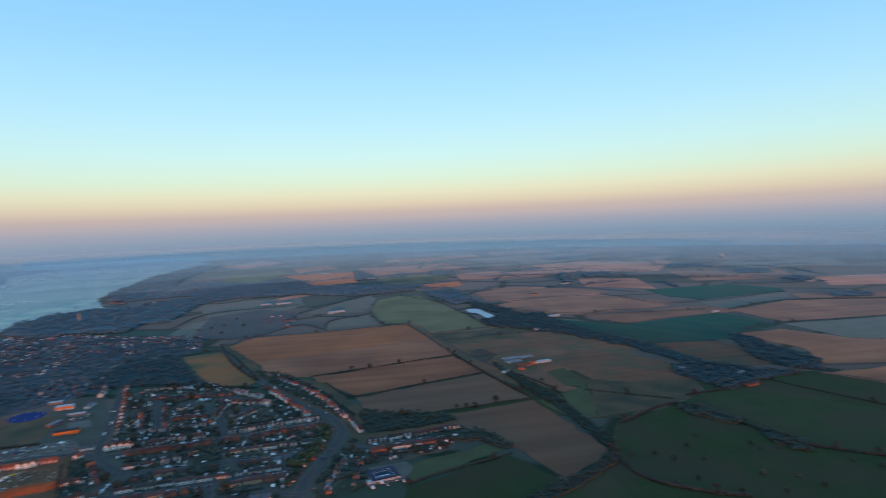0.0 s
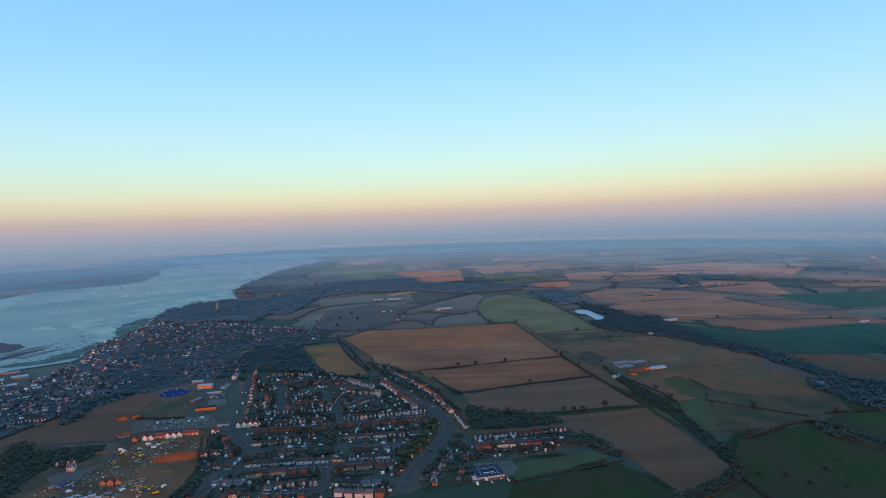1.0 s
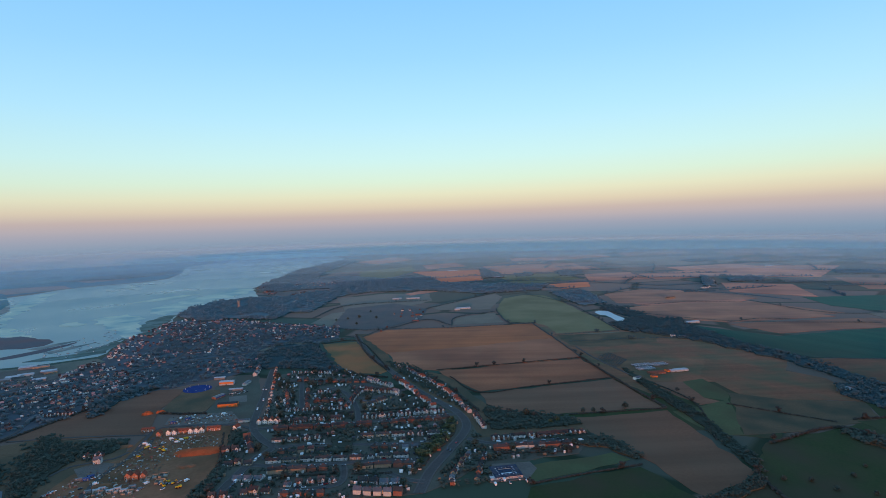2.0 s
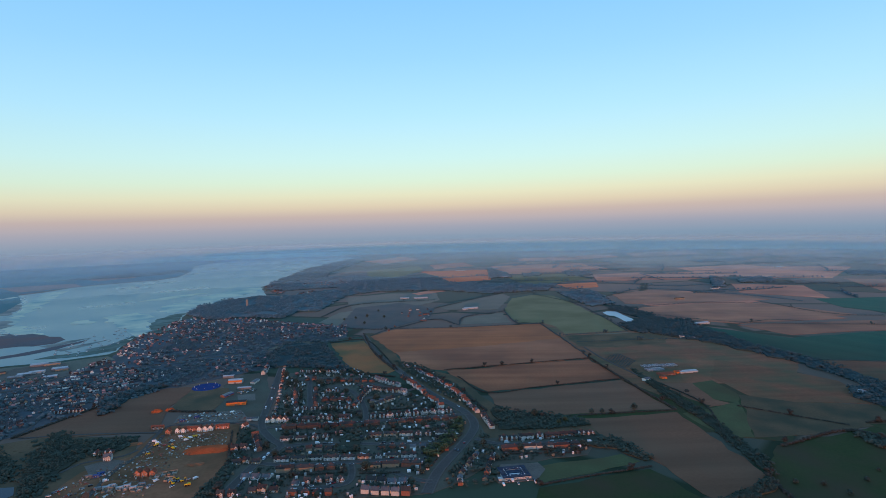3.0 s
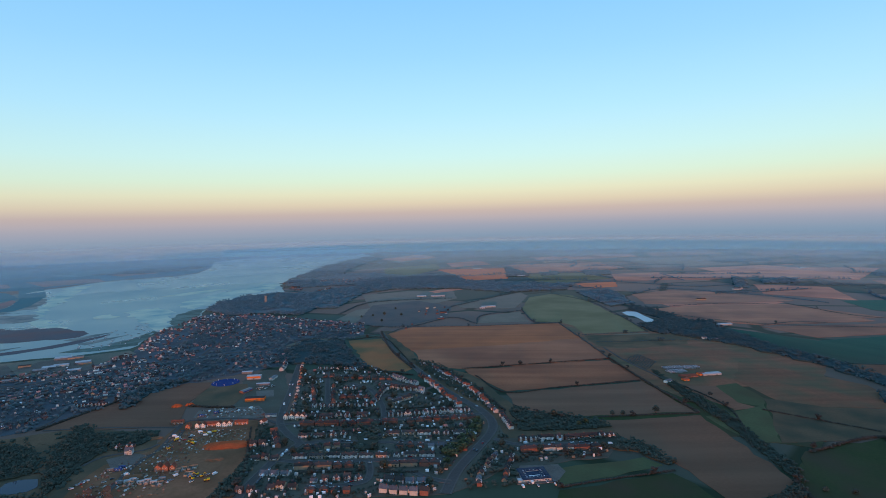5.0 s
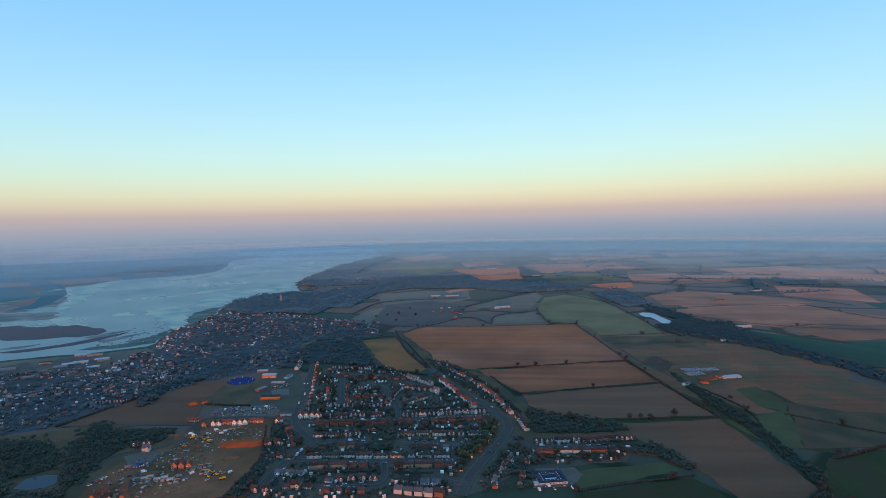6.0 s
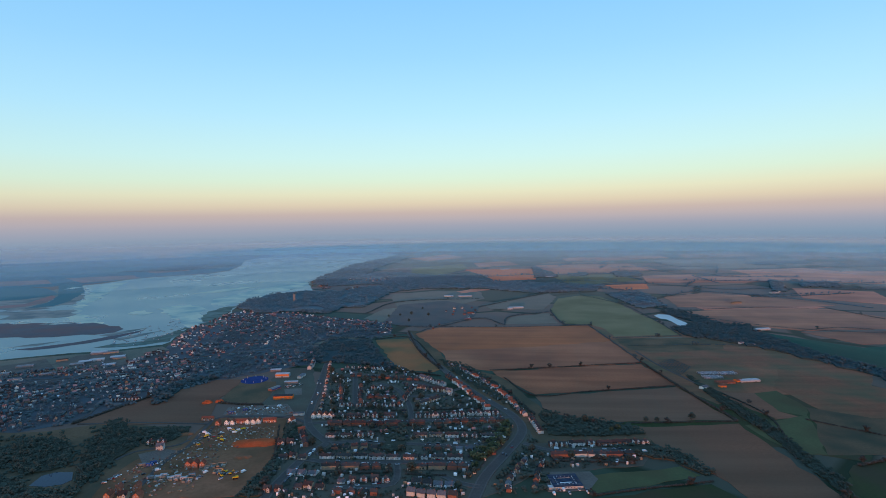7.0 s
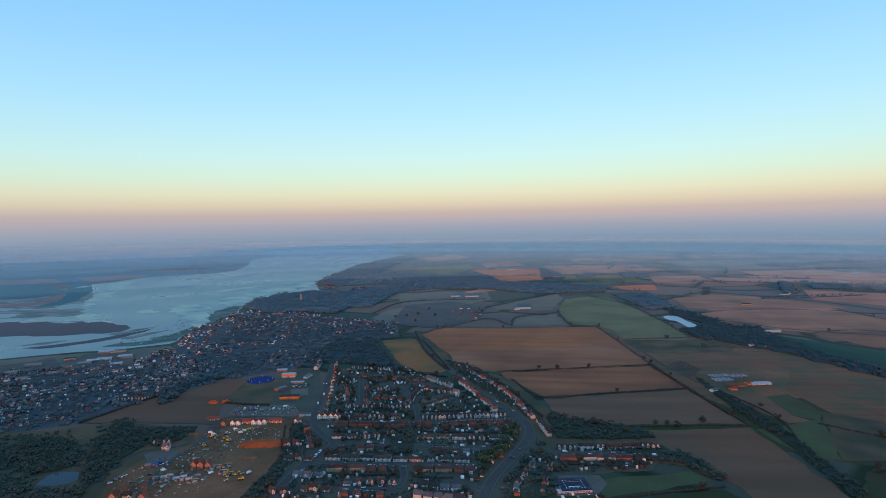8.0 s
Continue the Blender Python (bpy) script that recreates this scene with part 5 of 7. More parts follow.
HEDGES = (
    ([(85, 863), (158, 871), (254, 884), (342, 895)], 1.8), ([(102, 818), (133, 730), (214, 744), (344, 763)], 2.0), ([(133.5, 675.6), (169.5, 624.3), (227.5, 620.9), (352.0, 621.0)], 1.8),
    ([(349, 1233), (348, 1076), (343, 899)], 2.5), ([(343, 899), (345, 758), (352.0, 621.0)], 3.5), ([(-50, 1170), (5, 1245), (147, 1231), (349, 1240)], 2.0),
    ([(-130, 1116), (-54, 1123), (8, 877)], 2.2), ([(305, 1447), (298, 1257), (356, 1240)], 3.0), ([(361, 1097), (505, 1106)], 1.6), ([(472, 1773), (531, 1566), (529, 1352), (505, 1106)], 2.5),
    ([(130.8, 451.7), (178.7, 462.1), (247.8, 474.0)], 2.0), ([(618, 1369), (788, 1159), (1086, 1055)], 1.8), ([(1044, 1434), (1110, 1178), (1532, 1193)], 2.2),
    ([(1131, 1028), (1372, 1065), (1757, 898)], 3.0), ([(903, 802), (1082, 842), (1514, 771)], 2.0), ([(833, 575), (1015, 508)], 2.5), ([(794, 551), (846, 418)], 2.2),
    ([(693.4, 579.6), (706, 495), (740, 363)], 2.5), ([(540.8, 545.7), (656.2, 547.1), (713, 577)], 3.0), ([(402.6, 499.9), (506.8, 524.0), (524.2, 431.8)], 4.0),
    ([(511.5, 510.1), (530.4, 402.3), (534.5, 368.2), (605.9, 292.1)], 4.0), ([(341.2, 437.8), (335.2, 379.9), (361.5, 340.2), (392.4, 316.7)], 4.0), ([(367, 1025), (584, 1006), (638, 894)], 2.0),
    ([(723, 1711), (898, 1812), (1090, 1594), (1160, 1419)], 3.0), ([(618, 1426), (860, 1458), (993, 1430)], 2.2), ([(671, 2180), (840, 2040), (1003, 1866), (1217, 1897)], 3.5),
    ([(526, 2522), (776, 2522), (840, 2207)], 3.0), ([(1098, 3052), (1074, 2609), (1186, 2446), (1491, 2384)], 3.0), ([(206, 2559), (232, 2246), (411, 2251)], 4.0),
    ([(1125, 2371), (1079, 2056)], 4.0), ([(441, 1966), (661, 2077), (822, 2101)], 3.0), ([(780, 1139), (871, 1165), (936, 1143)], 2.5), ([(120, 1540), (387, 1855)], 3.5),
    ([(157, 1258), (186, 1373), (300, 1438)], 3.0), ([(-129, 1289), (-8, 1246), (105, 1353), (157, 1258)], 3.5), ([(-192, 1460), (-114, 1672), (134, 1717)], 4.0), ([(-64, 1196), (-37, 1019), (3, 877)], 3.0),
    ([(-174.9, 574.6), (-163.2, 520.0), (-156.7, 462.7)], 3.0), ([(-188.7, 632.6), (-174.9, 574.6)], 2.5), ([(-443.4, 649.0), (-412, 728), (-383, 797)], 3.0), ([(-294, 720), (-260, 712), (-233, 709)], 3.0),
    ([(385, 750), (397.6, 634.7), (353.5, 518.1)], 2.0), ([(435.3, 622.6), (514.6, 542.5)], 2.0), ([(697, 817), (831, 774)], 2.0), ([(1438, 2628), (1978, 2731), (1990, 2438)], 3.5),
    ([(1354, 2111), (1579, 1934)], 3.5), ([(1373, 3513), (2400, 3517)], 4.0), ([(1821, 2647), (2286, 2802)], 4.0), ([(-122, 2597), (13, 2523), (167, 2896)], 3.5),
    ([(-152, 866), (-82, 898), (-61, 869), (3, 834)], 3.0), ([(-128.1, 613.3), (-62.7, 606.5)], 2.5), ([(-30.8, 610.7), (71.4, 602.9)], 2.5), ([(-106.1, 504.3), (-47.2, 503.0)], 2.5), ([(-31.0, 499.2), (5.9, 494.9)], 2.5),
    ([(-134.3, 679.6), (-48.1, 677.0)], 2.5), ([(-30.3, 676.4), (52.0, 680.2)], 2.5), ([(41, 893), (90, 762), (119.2, 655.8)], 3.0), ([(111.7, 523.5), (149.1, 518.9), (191.3, 514.2)], 2.5),
)
for points, height in HEDGES:
    hedge(points, height, 2.0 if height < 3 else 3.0, wild=0.07)
rng_row = random.Random(64)
for x, y in scatter([(250, 1900), (420, 3500), (1500, 3900), (2600, 3300), (2500, 1500), (1500, 1000), (1150, 1500), (700, 1850)], 44, rng_row, 190):
    turn, reach = radians(rng_row.choice((-24, -20, 8, 62)) + rng_row.uniform(-6, 6)), rng_row.uniform(70, 190)
    c, d, bend = math.cos(turn) * reach, math.sin(turn) * reach, rng_row.uniform(-18, 18)
    hedge([(x - c, y - d), (x + bend, y + bend), (x + c, y + d)], rng_row.uniform(3, 5), 4.2, "dark overgrown hedgerow with trees between far fields", 1.0, 0.12)


# ---- houses ----
def window(parent, x, y, z, wide, tall, facing, pane=True):
    """A white-framed window let into a wall that faces along y."""
    bm = bmesh.new()
    t = 0.1
    a, b, c, d = wide / 2, tall / 2, wide / 2 - t, tall / 2 - t
    # one surround: a ring with depth
    y0, y1 = y - facing * 0.06, y + facing * 0.1
    rings = [[bm.verts.new((x + p, yy, z + q)) for p, q in ((-u, -v), (u, -v), (u, v), (-u, v))] for yy in (y0, y1) for u, v in ((a, b), (c, d))]
    for k in range(4):
        n = (k + 1) % 4
        bm.faces.new((rings[2][k], rings[2][n], rings[3][n], rings[3][k]))
        bm.faces.new((rings[0][k], rings[0][n], rings[2][n], rings[2][k]))
        bm.faces.new((rings[1][k], rings[1][n], rings[3][n], rings[3][k]))
    w = part("window", bm, M["upvc"], parent)
    if pane:
        bm = bmesh.new()
        box(bm, x, y + facing * 0.01, z - tall / 2 + t, wide - 2 * t, 0.08, tall - 2 * t)
        part("pane", bm, M["glass"], w)
    return w


def roof_bm(wide, deep, base, ridge, along="x", hip=0.0, over=0.4, thick=0.18):
    """A pitched roof with eaves and thickness; hip pulls the ridge's ends in."""
    bm = bmesh.new()
    a, b = (wide / 2 + over, deep / 2 + over) if along == "x" else (deep / 2 + over, wide / 2 + over)
    drop = (ridge - base) * over / (b - over)
    low = base - drop
    tops = []
    for lift in (0.0, thick):
        c = [(-a, -b, low), (a, -b, low), (a, b, low), (-a, b, low), (-a + hip, 0, ridge), (a - hip, 0, ridge)]
        tops.append([bm.verts.new((p[0], p[1], p[2] + lift) if along == "x" else (-p[1], p[0], p[2] + lift)) for p in c])
    u, t = tops
    for q in ((0, 1, 5, 4), (2, 3, 4, 5), (1, 2, 5), (3, 0, 4)):
        if hip or len(q) == 4:
            bm.faces.new([t[i] for i in q])
            bm.faces.new([u[i] for i in reversed(q)])
    ring = (0, 1, 2, 3) if hip else (0, 1, 5, 2, 3, 4)
    for i in range(len(ring)):
        p, q = ring[i], ring[(i + 1) % len(ring)]
        bm.faces.new((u[p], u[q], t[q], t[p]))
    return bm


def walls_bm(wide, deep, base, ridge, along="x", gable=True):
    bm = bmesh.new()
    if not gable:
        return box(bm, 0, 0, -0.3, wide, deep, base + 0.3)
    if along == "x":
        solid(bm, [(-deep / 2, -0.3), (deep / 2, -0.3), (deep / 2, base), (0, ridge - 0.02), (-deep / 2, base)], "x", -wide / 2, wide / 2)
    else:
        solid(bm, [(-wide / 2, -0.3), (wide / 2, -0.3), (wide / 2, base), (0, ridge - 0.02), (-wide / 2, base)], "y", -deep / 2, deep / 2)
    return bm


def chimney(parent, x, y, top, material):
    bm = bmesh.new()
    box(bm, x, y, top - 1.8, 0.9, 0.55, 2.6)
    box(bm, x, y, top + 0.8, 1.05, 0.7, 0.15)
    for dx in (-0.22, 0.22):
        bmesh.ops.create_cone(bm, cap_ends=True, segments=6, radius1=0.14, radius2=0.11, depth=0.45, matrix=pose(x + dx, y, top + 1.15))
    return part("chimney", bm, material, parent)


def door(parent, x, y, facing, material):
    bm = bmesh.new()
    box(bm, x, y + facing * 0.03, 0.0, 0.95, 0.12, 2.05, bevel=0.02)
    return part("door", bm, material, parent)


def house(kind, wall, roof, label):
    """A house that faces -y, at the origin."""
    base = tagged(new("house"), label, "house")
    base.scale = (0.82, 0.82, 0.82)
    if kind == "semi":
        wide, deep, eaves, ridge = 11.0, 7.0, 4.7, 7.0
        part("wall", walls_bm(wide, deep, eaves, ridge, gable=False), M[wall], base)
        part("roof", roof_bm(wide, deep, eaves, ridge, hip=3.6), M[roof], base)
        chimney(base, 0, 0.4, ridge, M["brick"])
        for s in (-1, 1):
            bm = bmesh.new()
            solid(bm, [(s * 3.2 - 1.3, 0.0), (s * 3.2 + 1.3, 0.0), (s * 3.2 + 1.3, 4.9), (s * 3.2, 6.3), (s * 3.2 - 1.3, 4.9)], "y", -deep / 2 - 0.9, -deep / 2 + 1.6)
            part("bay", bm, M["render"] if wall != "render" else M[wall], base)
            window(base, s * 3.2, -deep / 2 - 0.9, 1.5, 2.0, 1.4, -1)
            window(base, s * 3.2, -deep / 2 - 0.9, 4.0, 1.8, 1.2, -1)
            door(base, s * 0.9, -deep / 2, -1, M["timber"])
    elif kind == "terrace":
        wide, deep, eaves, ridge = 21.0, 7.0, 4.7, 6.8
        part("wall", walls_bm(wide, deep, eaves, ridge), M[wall], base)
        part("roof", roof_bm(wide, deep, eaves, ridge), M[roof], base)
        for s in (-1.34, 0, 1.34):
            window(base, s * 5.2 - 0.8, -deep / 2, 1.45, 2.2, 1.3, -1)
            window(base, s * 5.2, -deep / 2, 3.95, 3.0, 1.2, -1)
            door(base, s * 5.2 + 1.5, -deep / 2, -1, M["upvc"])
            bm = bmesh.new()
            box(bm, s * 5.2 + 1.5, -deep / 2 - 0.55, 2.2, 1.6, 1.1, 0.14)
            part("porch", bm, M["upvc"], base)
        for s in (-1, 1):
            chimney(base, s * 5.2, 0.4, ridge, M["brick"])
    elif kind == "gable":
        wide, deep, eaves, ridge = 6.6, 9.0, 5.0, 8.2
        part("wall", walls_bm(wide, deep, eaves, ridge, "y"), M[wall], base)
        part("roof", roof_bm(wide, deep, eaves, ridge, "y"), M[roof], base)
        chimney(base, 1.4, 1.5, ridge - 0.6, M["brick"])
        for s in (-1, 1):
            window(base, s * 1.6, -deep / 2, 4.0, 1.2, 1.2, -1)
        window(base, -1.5, -deep / 2, 1.4, 1.6, 1.3, -1)
        door(base, 1.6, -deep / 2, -1, M["timber"])
    elif kind == "detached":
        wide, deep, eaves, ridge = 9.0, 7.5, 5.0, 7.9
        part("wall", walls_bm(wide, deep, eaves, ridge), M[wall], base)
        part("roof", roof_bm(wide, deep, eaves, ridge), M[roof], base)
        bm = bmesh.new()
        solid(bm, [(0.6, 0.0), (4.0, 0.0), (4.0, 4.8), (2.3, 6.6), (0.6, 4.8)], "y", -deep / 2 - 1.2, 0.0)
        part("front_gable", bm, M["render"], base)
        bm = bmesh.new()
        solid(bm, [(0.3, 4.62), (2.3, 6.74), (4.3, 4.62), (4.3, 4.82), (2.3, 6.96), (0.3, 4.82)], "y", -deep / 2 - 1.5, 0.2)
        part("gable_roof", bm, M[roof], base)
        chimney(base, -3.2, 0.3, ridge, M["brick"])
        window(base, 2.3, -deep / 2 - 1.2, 1.5, 1.8, 1.3, -1)
        window(base, 2.3, -deep / 2 - 1.2, 4.0, 1.6, 1.2, -1)
        window(base, -2.6, -deep / 2, 4.0, 1.4, 1.1, -1)
        window(base, -2.8, -deep / 2, 1.5, 1.6, 1.3, -1)
        door(base, -0.6, -deep / 2, -1, M["timber"])
    else:
        wide, deep, eaves, ridge = 10.0, 8.0, 2.7, 5.3
        part("wall", walls_bm(wide, deep, eaves, ridge), M[wall], base)
        part("roof", roof_bm(wide, deep, eaves, ridge), M[roof], base)
        chimney(base, 3.0, 0.5, ridge, M["brick"])
        for x in (-3, 3):
            window(base, x, -deep / 2, 1.45, 2.0, 1.3, -1)
        door(base, 0, -deep / 2, -1, M["upvc"])
    return base


MODELS = {
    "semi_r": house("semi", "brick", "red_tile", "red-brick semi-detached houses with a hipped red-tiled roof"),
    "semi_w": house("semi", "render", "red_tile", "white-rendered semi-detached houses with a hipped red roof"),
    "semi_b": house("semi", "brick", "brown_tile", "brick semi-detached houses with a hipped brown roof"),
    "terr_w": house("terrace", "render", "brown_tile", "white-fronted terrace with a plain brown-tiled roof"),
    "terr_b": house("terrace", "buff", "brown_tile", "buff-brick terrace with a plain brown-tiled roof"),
    "terr_n": house("terrace", "sunlit_brick", "bright_tile", "new red-brick terrace with a bright red-tiled roof"),
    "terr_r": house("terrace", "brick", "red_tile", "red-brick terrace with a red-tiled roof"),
    "gab_w": house("gable", "bright_render", "bright_tile", "white-rendered house with its gable to the street"),
    "gab_r": house("gable", "sunlit_brick", "bright_tile", "new red-brick house with its gable to the street"),
    "det_w": house("detached", "render", "slate", "white detached house with a slate roof and front gable"),
    "det_b": house("detached", "brick", "brown_tile", "brick detached house with a white front gable"),
    "det_u": house("detached", "buff", "red_tile", "buff-brick detached house with a red-tiled roof"),
    "bun_b": house("bungalow", "buff", "brown_tile", "buff-brick bungalow with a brown-tiled roof"),
    "bun_w": house("bungalow", "render", "slate", "white bungalow with a slate roof"),
}
WIDTH = {"semi": 10.6, "terr": 18.4, "gab": 6.8, "det": 9.4, "bun": 10.0}
rng_house = random.Random(21)
placed = []


def put_house(x, y, turn, kind, size=1.0):
    m = pose(x, y, 0.3, 0, 0, turn)
    placed.append((x, y))
    made = copy_thing(MODELS[kind], m)
    grow = 0.82 * size * rng_house.uniform(0.92, 1.08)
    made.matrix_basis = m @ Matrix.Diagonal((grow, grow, grow * rng_house.uniform(0.94, 1.06), 1))
    return tagged(made, group="houses of the estate")


def row(points, kinds, face, gap=0.0, size=1.0):
    """Houses side by side along a line. face: the side they look to, 'near' (to -y) or 'far'."""
    line = smooth_line(points, 1.0)
    away, cum = 0.0, [0.0]
    for i in range(1, len(line)):
        cum.append(cum[-1] + float(np.linalg.norm(line[i] - line[i - 1])))
    while True:
        kind = rng_house.choice(kinds)
        w = WIDTH[kind.split("_")[0]] * size + gap
        if away + w > cum[-1] + 3:
            break
        k = min(range(len(cum)), key=lambda i: abs(cum[i] - away - w / 2))
        d = line[min(k + 1, len(line) - 1)] - line[max(k - 1, 0)]
        turn = math.degrees(math.atan2(d[1], d[0]))
        if face == "far":
            turn += 180
        if face == "near" and abs(turn) > 90:
            turn += 180
        back = rng_house.uniform(-1.2, 1.2)
        put_house(line[k][0] - math.sin(radians(turn)) * back, line[k][1] + math.cos(radians(turn)) * back, turn + rng_house.uniform(-3, 3), kind, size)
        away += w


SEMI, TERR, DET, BUN = ["semi_r", "semi_w", "semi_b", "semi_r"], ["terr_w", "terr_b", "terr_r"], ["det_w", "det_b", "det_u"], ["bun_b", "bun_w"]
row([(-137.0, 657.4), (-43.2, 654.7)], ["terr_r", "semi_b", "terr_b", "semi_r"], "near", 1)
row([(-29.3, 652.3), (74.7, 659.1)], SEMI, "near")
row([(-131.6, 631.0), (-11.7, 625.8)], ["semi_r", "terr_r"], "far")
row([(-5.1, 627.4), (78.2, 632.3)], ["semi_r", "semi_b"], "far")
row([(-127.6, 595.1), (-61.5, 594.9)], ["terr_w", "terr_w", "terr_b", "semi_b"], "near", 2, 0.85)
row([(-28.8, 592.5), (72.1, 583.5)], ["terr_w", "terr_w", "terr_b", "semi_b"], "near", 2, 0.85)
row([(-114.9, 562.8), (-58.3, 561.4)], ["semi_b", "bun_b", "det_u"], "far", 2, 0.85)
row([(-16.6, 557.5), (42.0, 553.2)], ["semi_b", "bun_w", "det_b"], "far", 2, 0.85)
row([(-122.1, 540.8), (34.6, 530.5)], ["terr_w", "terr_w", "semi_w", "terr_b"], "near", 1.5, 0.85)
row([(-113.5, 513.9), (-45.4, 513.6)], ["terr_b", "semi_b"], "far")
row([(-29.0, 512.0), (30.4, 508.3)], ["terr_b", "semi_b"], "far")
row([(-94.7, 486.1), (-45.9, 487.2)], ["bun_w", "semi_b", "det_b"], "near", 2, 0.82)
row([(-93.7, 467.3), (-48.6, 462.4)], ["semi_b", "det_b"], "far", 2, 0.82)
row([(-25.0, 482.4), (20.6, 473.1)], BUN, "near")
row([(-28.9, 462.0), (14.8, 451.5)], DET, "far")
row([(-143, 791), (-126.5, 692.1)], ["terr_r", "terr_n"], "near", 3, 0.85)
row([(-114, 790), (-100.1, 691.3)], ["terr_n", "terr_r"], "near", 3, 0.85)
row([(-99, 773), (-61, 767)], ["terr_n", "semi_r"], "near", 3, 0.85)
row([(-130.6, 698.8), (-55.1, 694.2)], ["semi_r", "semi_b"], "near", 2, 0.85)
row([(-97, 728), (-57, 724)], ["terr_n", "semi_r"], "far")
row([(-156, 894), (-89, 877)], SEMI, "near", 3, 0.8)
row([(-138, 839), (-23, 810)], ["semi_b", "det_b"], "far", 3, 0.85)
row([(-50.7, 694.1), (-37, 771)], DET, "near")
row([(-26.0, 697.7), (10, 729)], ["terr_b", "terr_r"], "near")
row([(-30, 771), (26, 743)], DET, "near")
row([(-28, 823), (11, 780)], ["det_w", "semi_w"], "near")
row([(38, 872), (82, 762), (107.6, 648.4)], ["det_w", "gab_w", "gab_w", "bun_w", "det_b"], "near", 1.5, 0.82)
row([(14, 833), (45, 738), (65.3, 669.4)], ["det_w", "gab_w", "det_b"], "far", 3, 0.85)
row([(36.7, 664.2), (63.7, 653.5)], ["terr_r"], "near")
row([(111.4, 642.5), (114.7, 590.3)], ["semi_w", "det_b"], "near")
row([(116.5, 559.9), (223.1, 560.1)], ["semi_r", "terr_r", "semi_b", "terr_w"], "near")
row([(113.6, 532.5), (197.8, 531.8)], ["terr_r", "semi_r", "terr_w"], "far")
row([(-187, 940), (-163, 776), (-148.6, 669.7)], ["bun_w", "det_b", "semi_b", "bun_b"], "near", 9, 0.72)
row([(88.5, 529.0), (74.0, 503.0), (64.0, 481.0), (60.0, 462.0)], ["bun_w", "semi_b", "det_u"], "near", 2, 0.75)
row([(104.0, 524.0), (93.0, 496.0), (84.0, 466.0)], ["bun_b", "det_b", "semi_w"], "near", 3, 0.75)
row([(-218, 949), (-211, 885)], ["det_w", "det_b"], "far", 4)
row([(-157.4, 614.1), (-139.0, 559.1)], ["terr_r", "gab_r", "det_b"], "near", 2)
row([(-162.4, 541.7), (-130.1, 538.3)], ["bun_b", "det_u"], "near")
row([(-144.4, 507.5), (-116.1, 501.1)], BUN, "near")
row([(-158, 473.0), (-138, 472.4)], ["bun_b", "det_b"], "near", 2, 0.85)
row([(-131.3, 478.4), (-99.9, 473.5)], ["bun_b", "det_u"], "near")
row([(-174.9, 574.6), (-151.3, 577.0)], ["det_b"], "near")
# new houses at the site, lit by the low sun; its glow is also in their colours
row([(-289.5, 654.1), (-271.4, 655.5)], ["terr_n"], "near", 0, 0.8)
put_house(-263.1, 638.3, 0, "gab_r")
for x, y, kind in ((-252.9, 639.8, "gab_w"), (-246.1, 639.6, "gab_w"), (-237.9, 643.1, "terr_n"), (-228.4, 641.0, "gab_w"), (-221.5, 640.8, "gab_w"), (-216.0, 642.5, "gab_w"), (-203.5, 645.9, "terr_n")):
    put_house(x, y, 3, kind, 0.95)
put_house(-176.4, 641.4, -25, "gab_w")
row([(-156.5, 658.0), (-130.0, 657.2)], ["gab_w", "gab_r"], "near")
row([(-453, 737), (-403, 740)], ["semi_r"], "near", 1, 0.75)
row([(-294.7, 463.5), (-252.4, 462.7)], ["gab_r", "gab_r", "det_u"], "near", 5)
row([(-294.6, 475.6), (-266.2, 479.1)], ["gab_r"], "near", 8)
row([(-250, 524), (-228, 526)], ["gab_r"], "near")
row([(-301.8, 567.4), (-286.9, 570.0)], ["det_w"], "near")
row([(-319.0, 582.8), (-294.4, 585.2)], ["semi_r"], "near")
HOUSES = len(placed)
for m in MODELS.values():
    for ob in (m, *m.children_recursive):
        bpy.data.objects.remove(ob)


